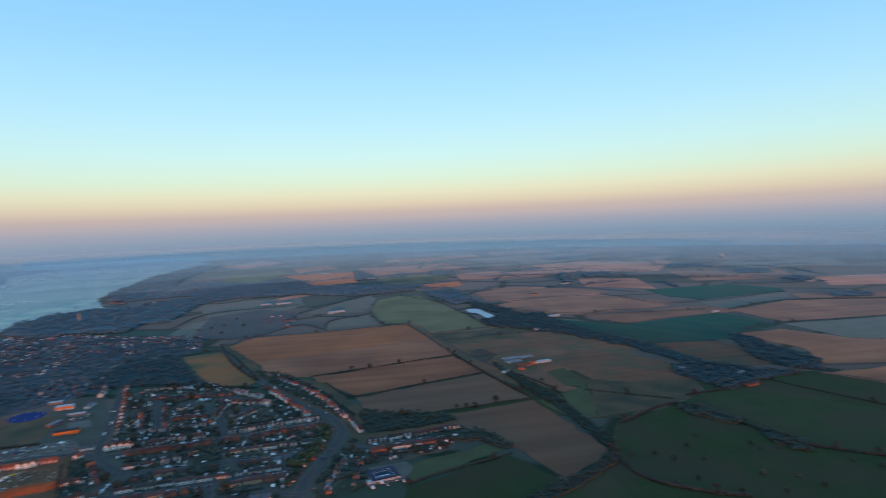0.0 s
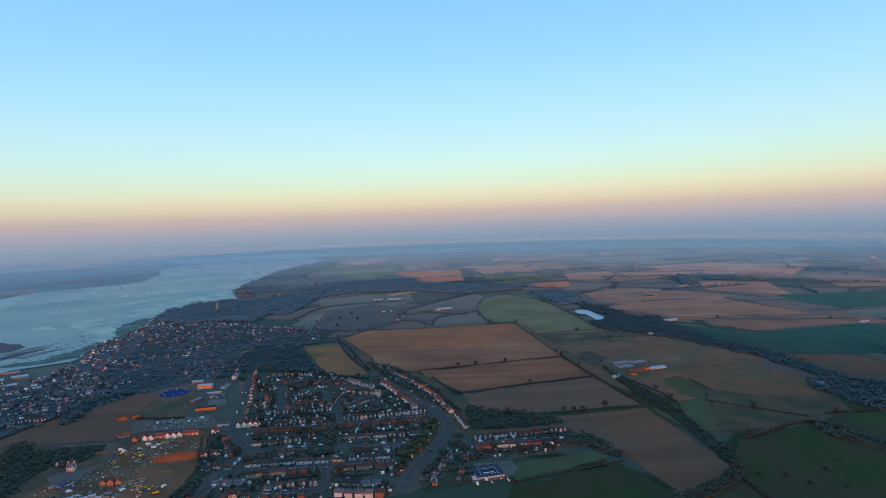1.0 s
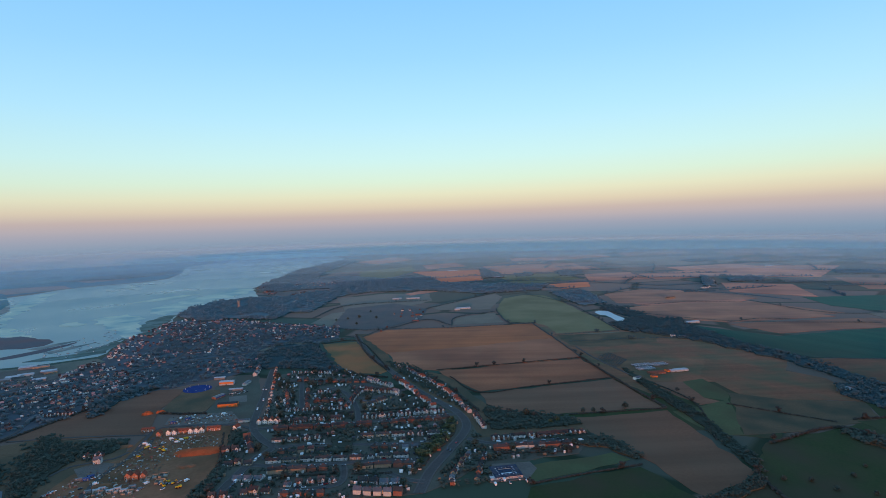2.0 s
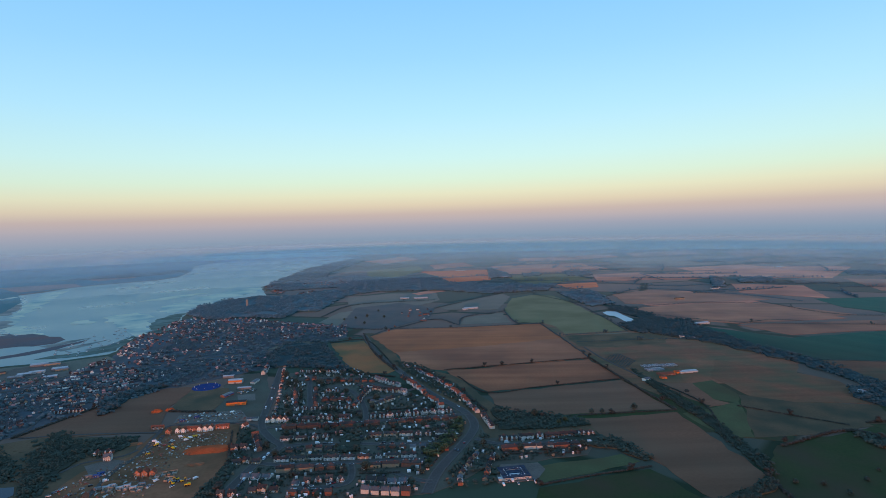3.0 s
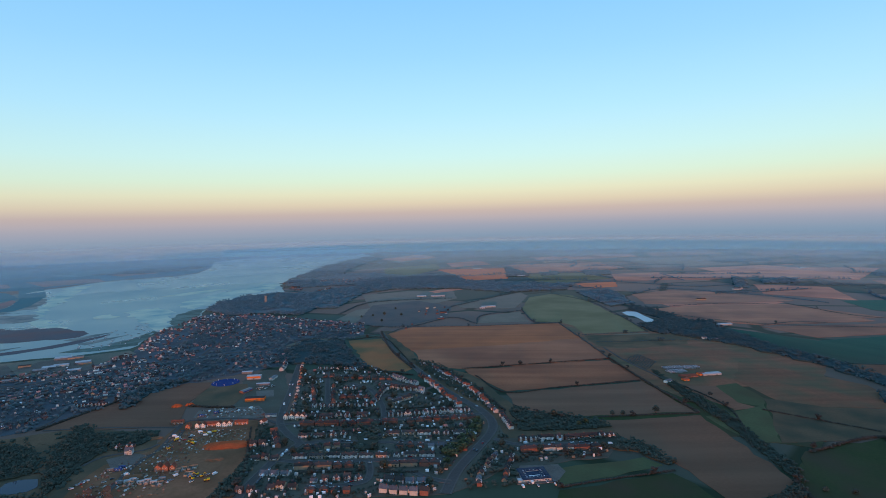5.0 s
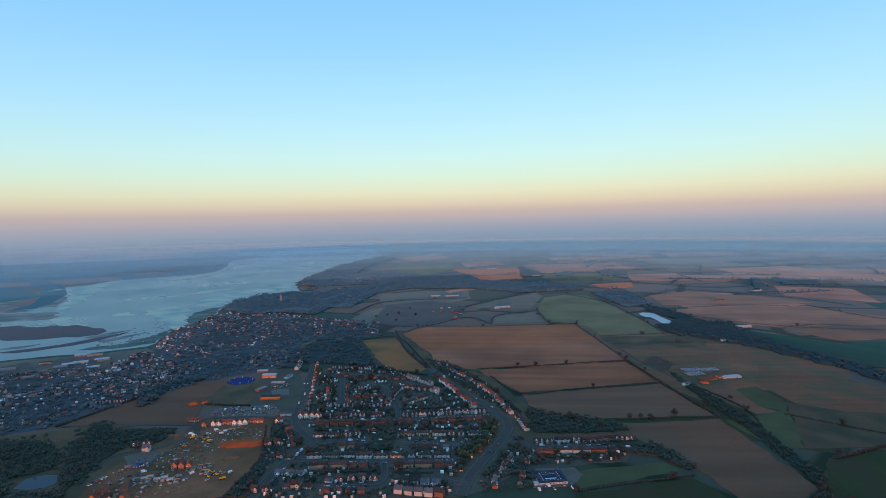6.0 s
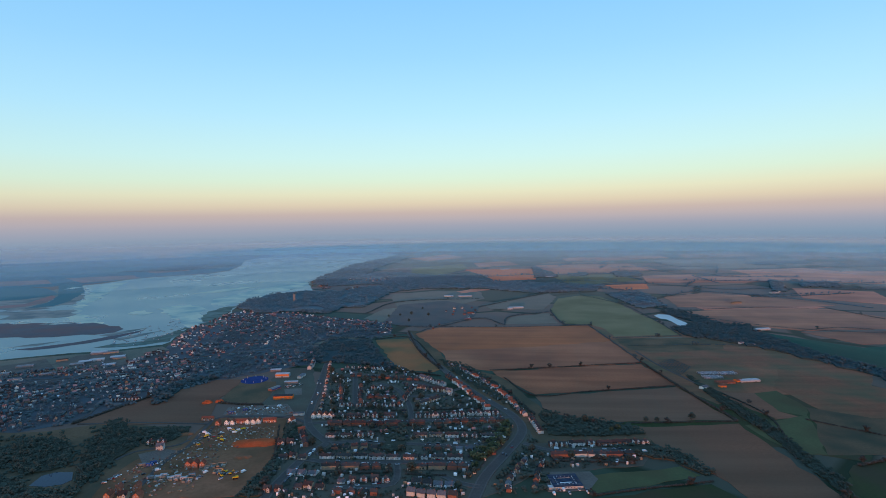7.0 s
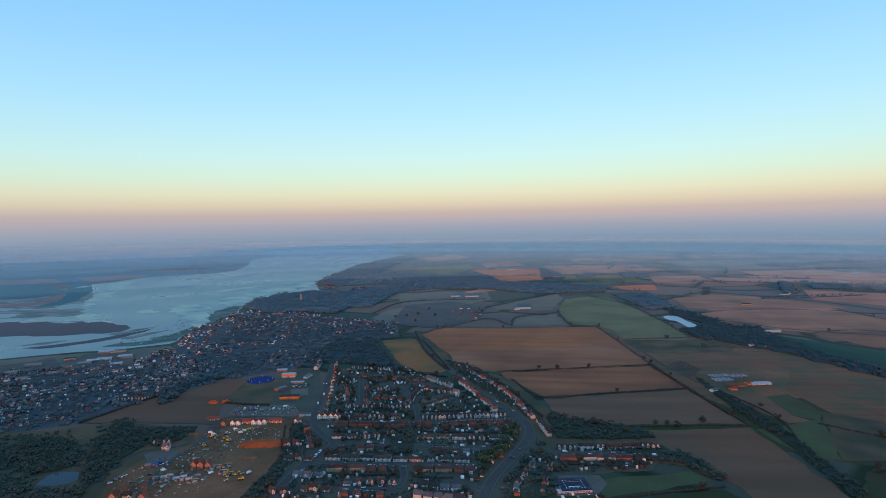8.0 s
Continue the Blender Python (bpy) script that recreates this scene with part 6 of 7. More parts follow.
# ---- town further off ----
def town_template(kind):
    """Walls and roof of a plain house, as arrays; slot 0 wall, 1 roof."""
    wide, deep, eaves, ridge = {"a": (7.5, 6.5, 4.7, 7.0), "b": (12, 7, 4.7, 6.9), "c": (6.5, 8, 4.8, 7.4)}[kind]
    v = [(-wide / 2, -deep / 2, -.2), (wide / 2, -deep / 2, -.2), (wide / 2, deep / 2, -.2), (-wide / 2, deep / 2, -.2)]
    v += [(x, y, eaves) for x, y, _ in v]
    v += [(-wide / 2, 0, ridge - .1), (wide / 2, 0, ridge - .1)]
    f = [(0, 1, 5, 4), (2, 3, 7, 6), (1, 2, 6, 9, 5), (3, 0, 4, 8, 7)]
    s = [0, 0, 0, 0]
    o = 0.4
    k = len(v)
    drop = (ridge - eaves) * o / (deep / 2)
    v += [(-wide / 2 - o, -deep / 2 - o, eaves - drop), (wide / 2 + o, -deep / 2 - o, eaves - drop), (wide / 2 + o, 0, ridge), (-wide / 2 - o, 0, ridge),
          (wide / 2 + o, deep / 2 + o, eaves - drop), (-wide / 2 - o, deep / 2 + o, eaves - drop)]
    f += [(k, k + 1, k + 2, k + 3), (k + 3, k + 2, k + 4, k + 5)]
    s += [1, 1]
    # chimney
    k = len(v)
    cx = wide * 0.3
    v += [(cx + dx, dy, z) for z in (ridge - .6, ridge + 1.0) for dx, dy in ((-.45, -.3), (.45, -.3), (.45, .3), (-.45, .3))]
    f += [(k, k + 1, k + 5, k + 4), (k + 1, k + 2, k + 6, k + 5), (k + 2, k + 3, k + 7, k + 6), (k + 3, k, k + 4, k + 7), (k + 4, k + 5, k + 6, k + 7)]
    s += [0] * 5
    # dark windows set proud of the front
    for x in (-wide * .28, wide * .28):
        for z in (0.9, 3.3):
            k = len(v)
            v += [(x - .7, -deep / 2 - .03, z), (x + .7, -deep / 2 - .03, z), (x + .7, -deep / 2 - .03, z + 1.2), (x - .7, -deep / 2 - .03, z + 1.2)]
            f.append((k, k + 1, k + 2, k + 3))
            s.append(2)
    return np.array(v, float), f, s


def parkland(x, y):
    """Where trees, not houses, fill the old town."""
    return noise.noise(Vector((x / 75.0, y / 110.0, 7.0))) > 0.17


TOWN_KINDS = [town_template(k) for k in "abc"]


def town(poly, count, gap, turn, label, seed, walls=("brick", "render", "buff")):
    rng = random.Random(seed)
    groups = {}
    a = radians(turn)
    c, d = math.cos(a), math.sin(a)
    us, vs = [p[0] * c + p[1] * d for p in poly], [p[1] * c - p[0] * d for p in poly]
    spots = []
    v = min(vs)
    while v < max(vs):
        # streets with gardens between the backs
        v += gap * 2.0
        u = min(us) + rng.uniform(0, gap)
        while u < max(us):
            u += gap * rng.uniform(0.8, 1.25)
            q = v + rng.uniform(-2, 2) + 9 * math.sin(u * 0.013 + seed)
            x, y = u * c - q * d, u * d + q * c
            if inside(x, y, poly) and not parkland(x, y) and rng.random() < 0.9:
                spots.append((x, y))
    if len(spots) > count:
        spots = rng.sample(spots, count)
    for x, y in spots:
        if on_road(x, y) or any((x - p) ** 2 + (y - q) ** 2 < 150 for p, q in placed):
            continue
        key = (rng.choice(walls), rng.choice(("brown_tile", "red_tile", "red_tile", "town_red") if len(walls) > 1 else ("slate",)))
        groups.setdefault(key, []).append((x, y))
    for (wall, roof), spots in groups.items():
        verts, faces, slots, base = [], [], [], 0
        for x, y in spots:
            v, f, s = TOWN_KINDS[rng.randrange(3)]
            a = radians(turn + 9 * math.cos(x * 0.01 + seed) + rng.choice((0, 0, 0, 180, 90)) + rng.uniform(-5, 5))
            c, d, g = math.cos(a), math.sin(a), rng.uniform(0.48, 0.66)
            verts += [(g * (p[0] * c - p[1] * d) + x, g * (p[0] * d + p[1] * c) + y, g * p[2]) for p in v]
            faces += [tuple(i + base for i in q) for q in f]
            slots += s
            base += len(v)
        tagged(bulk("town_houses", verts, faces, [islands_of(wall), islands_of(roof), M["glass"]], slots), label, "houses", kind="stuff")


ISLAND = {}


def islands_of(key):
    if key not in ISLAND:
        ISLAND[key] = islands(M[key].copy(), 0.3)
    return ISLAND[key]


TOWNS = (
    ([(-540, 1082), (-583, 1264), (-570, 1534), (-415, 1494), (-272, 1402), (-111, 1310), (-101, 1185), (-227, 1167), (-320, 1148), (-367, 1011), (-435, 950)], 560, 7.5, 20, ("town_red", "render", "town_red", "bright_render", "town_red", "slate")),
    ([(-858, 853), (-690, 904), (-597, 937), (-536, 1052), (-435, 950), (-354, 947), (-389, 848), (-402, 784), (-406, 745), (-465, 739), (-456.2, 678.8), (-485.3, 631.8), (-592.5, 585.2)], 700, 8.5, 28, ("town_red", "slate", "render", "town_red", "buff", "bright_render")),
    ([(-367, 980), (-291, 1040), (-201, 973), (-211, 885), (-232, 897), (-333, 890), (-386, 861)], 110, 13, 5, ("render", "town_red", "slate")),
    ([(-540, 2301), (-492, 2417), (-399, 2041), (-466, 2029)], 46, 11, 30, ("brick", "slate", "slate")),
    ([(-362, 2038), (-297, 2108), (-286, 1996), (-342, 1983)], 24, 12, 10, ("render", "brick")),
    ([(-415, 2409), (-228, 2579), (-193, 2312), (-338, 2236)], 60, 14, 10, ("render", "town_red", "bright_render")),
    ([(-54, 1263), (6, 1289), (11, 1211), (-45, 1208)], 20, 12, 0, ("render", "brick")),
    ([(-9, 1549), (120, 1540), (88, 1314), (6, 1319)], 12, 26, 0, ("brick", "render")),
    ([(-177, 902), (-63, 897), (2, 770), (-34.6, 693.6), (-137.6, 696.8)], 70, 16, 0, ("brick", "render", "brick")),
    ([(-135.1, 683.8), (-48.4, 681.2), (75.6, 637.9), (67.2, 568.4), (35.3, 468.7), (-44.4, 470.3), (-97.9, 463.4), (-129.8, 622.0)], 60, 17, 0, ("brick", "render", "buff")),
    ([(-605, 844), (-563, 899), (-512, 954), (-498, 933), (-545, 877), (-589, 825)], 44, 5.5, 24, ("bright_render",)),
    ([(1141, 1822), (1197, 1865), (1140, 1762), (1105, 1750)], 6, 16, 0, ("render",)),
    ([(816, 3330), (1112, 3388), (1049, 3196), (770, 3144)], 14, 24, 0, ("render",)),
    ([(1872, 2511), (1953, 2532), (1890, 2449), (1811, 2430)], 8, 14, 0, ("render",)),
    ([(582, 1149), (606, 1148), (588, 1113), (565, 1115)], 3, 10, 0, ("brick",)),
)
for i, (poly, count, gap, turn, walls) in enumerate(TOWNS):
    town(poly, count, gap, turn, "crowded red-roofed houses of the old town", 300 + i, walls)

# garden and street trees of the estate
GARDENS = [(-179, 867), (-63, 897), (10, 770), (96.5, 643.0), (103.1, 567.5), (216.3, 550.3), (195.8, 511.7), (91.2, 502.2), (33.9, 451.1), (-149.3, 454.8), (-167.6, 559.8), (-158.4, 660.0), (-151, 749)]
for x, y in scatter(GARDENS, 230, random.Random(77), 9.0):
    if not on_road(x, y) and all((x - a) ** 2 + (y - b) ** 2 > 60 for a, b in placed):
        plant(x, y)
for x, y in scatter([(400.4, 497.0), (523.7, 396.9), (595.3, 286.6), (534.6, 254.6), (301.4, 353.0)], 22, random.Random(78), 14):
    plant(x, y, 4)
for x, y in [(301.5, 627.8), (258.1, 623.6), (245.1, 624.0), (173.7, 627.8), (-97, 1408), (-68, 1425), (-23, 1404), (-125, 1393), (-41, 1519), (-70, 1324)]:
    plant(x, y, 0)
for x, y in [(40.9, 525.2), (48.4, 546.1), (56.7, 559.9), (36.6, 512.9), (67.1, 577.5), (74.8, 599.5), (51.0, 537.9), (194.2, 593.0), (203.8, 599.3), (53.8, 554.3)]:
    plant(x, y, 3)
OLD_TOWN = [(-803, 798), (-690, 904), (-597, 937), (-435, 950), (-534, 1436), (-267, 1376), (-114, 1266), (-113, 1126), (-244, 1029), (-194, 940), (-321, 856), (-388, 757), (-442.8, 658.5), (-592.5, 585.2)]
wood("town_trees", OLD_TOWN, 6.0, 6.5, "thick trees in the parks of the old town", 5, 2600, 9, "town_leaf", parkland)
wood("town_trees", OLD_TOWN, 12, 5.0, "trees among the town's gardens", 6, 700, 19, "town_leaf", lambda x, y: not parkland(x, y))
wood("roadside_trees", [(98.8, 595.5), (107.3, 564.5), (115.0, 552.8), (97.5, 536.8), (74.0, 512.1), (60.6, 491.5), (58.5, 505.3), (83.0, 553.6)], 5.5, 6, "garden trees beside the bend", 8, 70, 14, "leaf", lambda x, y: all((x - a) ** 2 + (y - b) ** 2 > 60 for a, b in placed))
wood("roadside_trees", [(65.4, 529.7), (98.0, 539.5), (108.0, 511.3), (92.1, 459.5), (51.2, 455.5), (58.0, 491.6)], 6.5, 7, "garden trees beside the school", 8, 110, 13, "leaf", lambda x, y: all((x - a) ** 2 + (y - b) ** 2 > 60 for a, b in placed))
wood("scrub_bushes", [(-608.5, 601.3), (-451.3, 617.0), (-392.4, 643.8), (-289.7, 612.6), (-319.1, 560.7), (-323.5, 523.6), (-317.6, 476.0), (-359.0, 463.9), (-479.6, 471.3)], 8, 3.2, "scattered bushes on rough grass", 4, 300, 15, "leaf")
wood("verge_shrubs", [(5, 932), (46, 900), (92, 778), (114.4, 668.0), (104.3, 640.8), (98.6, 656.4), (70, 713), (40, 785)], 6, 5, "garden trees and shrubs along the road", 7, 300, 12, "leaf")
wood("estate_shrubs", GARDENS, 4.6, 2.9, "garden shrubs and low hedges", 4, 1600, 10, "leaf")


def outbuildings(poly, count, material, seed):
    """Garden sheds and small garages, each with a pitched lid."""
    rng = random.Random(seed)
    verts, faces = [], []
    for x, y in scatter(poly, count, rng, 5):
        if on_road(x, y):
            continue
        w, d, h, a = rng.uniform(0.6, 1.7), rng.uniform(0.6, 1.3), rng.uniform(1.9, 2.5), rng.uniform(-0.3, 0.3)
        c, q, k = math.cos(a), math.sin(a), len(verts)
        for px, py, pz in ((-w, -d, 0), (w, -d, 0), (w, d, 0), (-w, d, 0), (-w, -d, h), (w, -d, h), (w, d, h), (-w, d, h), (-w, 0, h + 0.6), (w, 0, h + 0.6)):
            verts.append((x + px * c - py * q, y + px * q + py * c, pz))
        faces += [(k, k + 1, k + 5, k + 4), (k + 2, k + 3, k + 7, k + 6), (k + 1, k + 2, k + 6, k + 9, k + 5), (k + 3, k, k + 4, k + 8, k + 7), (k + 4, k + 5, k + 9, k + 8), (k + 8, k + 9, k + 6, k + 7)]
    tagged(bulk("garden_sheds", verts, faces, [islands_of(material)]), "small garden sheds and lean-tos behind houses", "sheds", kind="stuff")


for material, count, seed in (("upvc", 170, 1), ("render", 280, 6), ("timber", 200, 2), ("slate", 200, 3)):
    outbuildings(GARDENS, count, material, seed)
for material, count, seed in (("render", 40, 21), ("slate", 40, 22)):
    outbuildings([(13, 913), (45, 893), (92, 772), (112.3, 664.0), (104.9, 644.6), (98.6, 656.4), (70, 713), (40, 785)], count, material, seed)
for material, count, seed in (("upvc", 50, 7), ("render", 240, 4), ("slate", 240, 5)):
    outbuildings(TOWNS[1][0], count, material, seed)
    outbuildings(TOWNS[0][0], count // 3, material, seed + 10)
for t in TREES:
    for ob in (t, *t.children_recursive):
        bpy.data.objects.remove(ob)


# ---- larger buildings ----
def hall(x, y, turn, wide, deep, eaves, ridge, wall, roof, label, band="", name="hall", doors=1):
    """A wide hall or shed with a low roof, a coloured band and doors."""
    base = tagged(new(name), label, "building")
    part("wall", walls_bm(wide, deep, eaves, ridge), M[wall], base)
    part("roof", roof_bm(wide, deep, eaves, ridge, over=0.3), M[roof], base)
    if band:
        bm = bmesh.new()
        box(bm, 0, -deep / 2 - 0.03, eaves * 0.45, wide - 0.2, 0.16, eaves * 0.5)
        part("cladding", bm, M[band], base)
    for i in range(doors):
        bm = bmesh.new()
        box(bm, (i + 0.5) * wide / doors - wide / 2, -deep / 2 - 0.1, 0.0, min(3.6, wide / doors * 0.5), 0.16, min(3.0, eaves * 0.42), bevel=0.03)
        part("door", bm, M["metal_grey"], base)
    base.matrix_basis = pose(x, y, 0.3, 0, 0, turn) @ Matrix.Diagonal((0.75, 0.75, 0.7, 1))
    return base


hall(-244.4, 846.2, 2, 28, 14, 7, 8.5, "metal_white", "metal_white", "white sports hall with a broad orange band", "orange_cladding")
hall(-212.5, 736.1, 3, 34, 13, 6, 7.2, "orange_cladding", "brown_tile", "long orange-clad school hall with a shallow roof", "")
hall(-221.0, 808.6, 4, 26, 9, 4, 4.9, "metal_grey", "metal_white", "low grey school block with a white roof")
hall(-237.4, 778.1, 62, 24, 10, 4, 5, "brick", "metal_grey", "low brick school block", "blue_paint")
hall(-214.0, 841.9, 80, 26, 9, 4, 5, "render", "slate", "low white school block")
hall(-265.1, 880.3, 5, 22, 10, 4, 5, "metal_grey", "metal_white", "low grey block with a pale roof")
hall(-174.4, 668.4, 5, 18, 8, 4, 5.2, "render", "slate", "low white-fronted shop row")
hall(-20.6, 715.7, 4, 30, 9, 4, 5.5, "buff", "slate", "long low care home with a grey roof")
# works and sheds by the water
for x, y, w, d, wall, roof in ((-709.9, 930.4, 60, 30, "metal_grey", "metal_grey"), (-627.3, 938.6, 50, 30, "metal_grey", "metal_grey"), (-612.3, 969.9, 56, 28, "metal_white", "metal_white"),
                               (-578.0, 981.0, 46, 24, "buff", "metal_grey"), (-633.0, 877.3, 50, 22, "metal_grey", "metal_grey"), (-709.1, 880.2, 44, 26, "metal_grey", "metal_grey"),
                               (-675.2, 972.6, 44, 22, "buff", "brown_tile"), (-620.9, 1027.1, 60, 22, "buff", "metal_grey"), (-587.6, 899.9, 40, 14, "render", "slate"),
                               (-664.1, 845.8, 40, 20, "metal_white", "metal_grey"), (-537.6, 954.6, 40, 18, "render", "slate"), (-643, 1027, 64, 40, "metal_grey", "metal_white"), (-586, 989, 56, 34, "metal_grey", "metal_white"), (-624, 957, 50, 30, "metal_grey", "metal_white"), (-568, 932, 46, 30, "metal_grey", "metal_white")):
    hall(x, y, 24, w * 0.55, d * 0.6, 4.5, 5.8, wall, roof, "large pale industrial shed with a shallow metal roof", name="warehouse", doors=3)
# farms
for x, y, w, d, wall, roof, label in ((221.9, 1511.9, 54, 16, "metal_white", "metal_white", "long white farm shed with metal roof"), (202.0, 1492.8, 18, 12, "metal_white", "metal_white", "small white metal farm shed"),
                                      (38.4, 1779.4, 40, 14, "metal_white", "metal_white", "small white metal farm shed"), (92.1, 1775.1, 60, 14, "metal_white", "metal_white", "long white farm shed with metal roof"),
                                      (702.7, 1155.0, 44, 16, "metal_white", "metal_white", "pale metal farm barn beside trees"), (674.7, 1132.3, 26, 14, "brick", "red_tile", "brick farm barn with red roof"),
                                      (596.5, 1009.2, 14, 9, "render", "slate", "small white barn with slate roof"), (583.8, 1024.1, 12, 9, "render", "slate", "small white barn with slate roof"),
                                      (623.6, 644.8, 22, 12, "metal_white", "metal_white", "white barn in a wood"), (651.8, 543.3, 28, 12, "brick", "red_tile", "brick barn with red-tiled roof"),
                                      (684.0, 590.9, 24, 10, "metal_grey", "metal_grey", "grey metal shed among farm trees"), (498.0, 2388.1, 44, 14, "metal_white", "metal_white", "white metal farm shed far off"),
                                      (1825.6, 1331.3, 60, 20, "metal_white", "metal_white", "white metal farm shed far off"), (1070.3, 1013.1, 30, 10, "metal_white", "metal_white", "white barn far across the fields"),
                                      (1866.1, 2452.2, 60, 20, "metal_white", "metal_white", "white metal sheds far across fields"), (355.0, 2834.9, 60, 18, "metal_white", "metal_white", "white metal shed beyond orange field"),
                                      (1101.6, 1750.6, 34, 14, "render", "slate", "pale farm building beside a copse"), (861.3, 1542.0, 40, 12, "buff", "brown_tile", "brown-roofed barn in a field"),
                                      (76.0, 1338.7, 20, 10, "brick", "slate", "brick farm building with slate roof"), (88.9, 1432.8, 22, 10, "brick", "red_tile", "red-roofed brick farmhouse among trees")):
    hall(x, y, 8, w, d, 4.6, 6.4, wall, roof, label, name="farm_building", doors=2)


def glasshouse(x, y, turn, long, label):
    base = tagged(new("glasshouse"), label, "glasshouse")
    for k in range(3):
        bm = bmesh.new()
        for i in range(int(long / 3) + 1):
            solid(bm, [(k * 6.6 - 3.2, 0), (k * 6.6 - 3.05, 0), (k * 6.6 - 3.05, 2.6), (k * 6.6, 3.9), (k * 6.6 + 3.05, 2.6), (k * 6.6 + 3.05, 0), (k * 6.6 + 3.2, 0), (k * 6.6 + 3.2, 2.7), (k * 6.6, 4.05), (k * 6.6 - 3.2, 2.7)], "x", i * 3 - long / 2 - 0.06, i * 3 - long / 2 + 0.06)
        rib = part("ribs", bm, M["upvc"], base)
        bm = bmesh.new()
        solid(bm, [(k * 6.6 - 3.0, 0.05), (k * 6.6 + 3.0, 0.05), (k * 6.6 + 3.0, 2.58), (k * 6.6, 3.86), (k * 6.6 - 3.0, 2.58)], "x", -long / 2, long / 2)
        part("glazing", bm, M["metal_grey"], rib)
    base.matrix_basis = pose(x, y, 0.15, 0, 0, turn) @ Matrix.Diagonal((0.7, 0.7, 0.7, 1))
    return base


glasshouse(420, 818, 6, 44, "nursery glasshouse with a blue-grey shine")
glasshouse(415, 797, 6, 40, "nursery glasshouse with a blue-grey shine")
glasshouse(447, 817, 6, 40, "nursery glasshouse with a blue-grey shine")
hall(458, 781, 6, 40, 14, 3.0, 4.2, "metal_white", "metal_white", "pale metal nursery shed beside glasshouses", name="farm_building", doors=2)
hall(419, 774, 6, 34, 16, 3.2, 4.8, "brick", "bright_tile", "red-brick nursery building with a red roof", name="farm_building", doors=2)
hall(443, 781, 6, 14, 12, 3.2, 4.8, "orange_cladding", "bright_tile", "orange-walled nursery shed with red roof", name="farm_building")
hall(405, 755, 6, 12, 9, 3.0, 4.4, "orange_cladding", "bright_tile", "small orange-walled nursery store", name="farm_building")
hall(376, 749, 30, 16, 10, 4.4, 6.4, "bright_render", "slate", "white farmhouse at the nursery", name="farm_building")


def school():
    """Square school with solar panels round a courtyard."""
    base = tagged(new("school_building"), "white-walled school with blue solar panels on its flat roof", "school")
    bm = bmesh.new()
    for x, y, sx, sy in ((0, -13, 40, 10), (0, 13, 40, 10), (-15, 0, 10, 16), (15, 0, 10, 16)):
        box(bm, x, y, 0, sx, sy, 4.6)
    part("wall", bm, M["render"], base)
    bm = bmesh.new()
    for x, y, sx, sy in ((0, -13, 40.8, 10.6), (0, 13, 40.8, 10.6), (-15, 0, 10.6, 15.3), (15, 0, 10.6, 15.3)):
        box(bm, x, y, 4.6, sx, sy, 0.35)
    roof = part("roof", bm, M["school_roof"], base)
    for i in range(22):
        bm = bmesh.new()
        a = i * 2 * math.pi / 22
        box(bm, max(-12.5, min(12.5, 20 * math.cos(a))), max(-10.6, min(10.6, 18 * math.sin(a))), 4.95, 1.2, 1.2, 0.5, bevel=0.15)
        part("rooflight", bm, M["upvc"], roof)
    panel = bmesh.new()
    box(panel, 0, 0, 0, 4.2, 2.4, 0.14, bevel=0.02)
    me = bpy.data.meshes.new("solar_panel")
    panel.to_mesh(me)
    panel.free()
    me.materials.append(M["solar"])
    spots = [(x * 4.6 - 16.1, y) for y in (-15.5, -12.5, 11, 14, 17) for x in range(8)] + [(s * 15 + dx, y) for s in (-1, 1) for dx in (-2.3, 2.3) for y in (-5.5, -2.5, 0.5, 3.5, 6.5)]
    for x, y in spots:
        ob = new("solar_panel", me)
        ob.parent = roof
        ob.matrix_basis = pose(x, y, 5.2, -8, 0, 0)
    bm = bmesh.new()
    box(bm, 0, 0, 0.0, 20, 15.6, 3.4)
    box(bm, 0, 0, 3.4, 9, 4, 0.9)
    part("courtyard_hall", bm, M["school_roof"], base)
    bm = bmesh.new()
    box(bm, 0, -5, 3.45, 16, 1.6, 0.5)
    part("skylight", bm, M["upvc"], base)
    for i in range(9):
        window(base, -16 + i * 4, -18, 2.4, 2.6, 1.6, -1)
    bm = bmesh.new()
    box(bm, -23, -14, 0, 7, 7, 3.6)
    box(bm, -23, -14, 3.6, 7.6, 7.6, 0.3)
    part("entrance_block", bm, M["render"], base)
    base.matrix_basis = pose(114.4, 477.3, 0.4, 0, 0, 4) @ Matrix.Diagonal((0.66, 0.66, 0.46, 1))


school()


def court():
    base = tagged(new("sports_court"), "bright blue artificial sports court with white posts", "sports court")
    bm = bmesh.new()
    bmesh.ops.create_cone(bm, cap_ends=True, segments=28, radius1=1, radius2=1, depth=0.2, matrix=Matrix.Diagonal((34, 30, 1, 1)))
    part("surface", bm, M["blue_court"], base)
    for i in range(8):
        bm = bmesh.new()
        a = i * math.pi / 4 + 0.2
        bmesh.ops.create_cone(bm, cap_ends=True, segments=6, radius1=0.18, radius2=0.12, depth=7, matrix=pose(math.cos(a) * 28, math.sin(a) * 24, 3.5))
        box(bm, math.cos(a) * 28, math.sin(a) * 24, 6.8, 1.4, 0.7, 0.35)
        part("floodlight_post", bm, M["upvc"], base)
    base.matrix_basis = pose(-283.1, 828.8, 0.45, 0, 0, 0) @ Matrix.Diagonal((0.6, 0.7, 0.35, 1))


court()


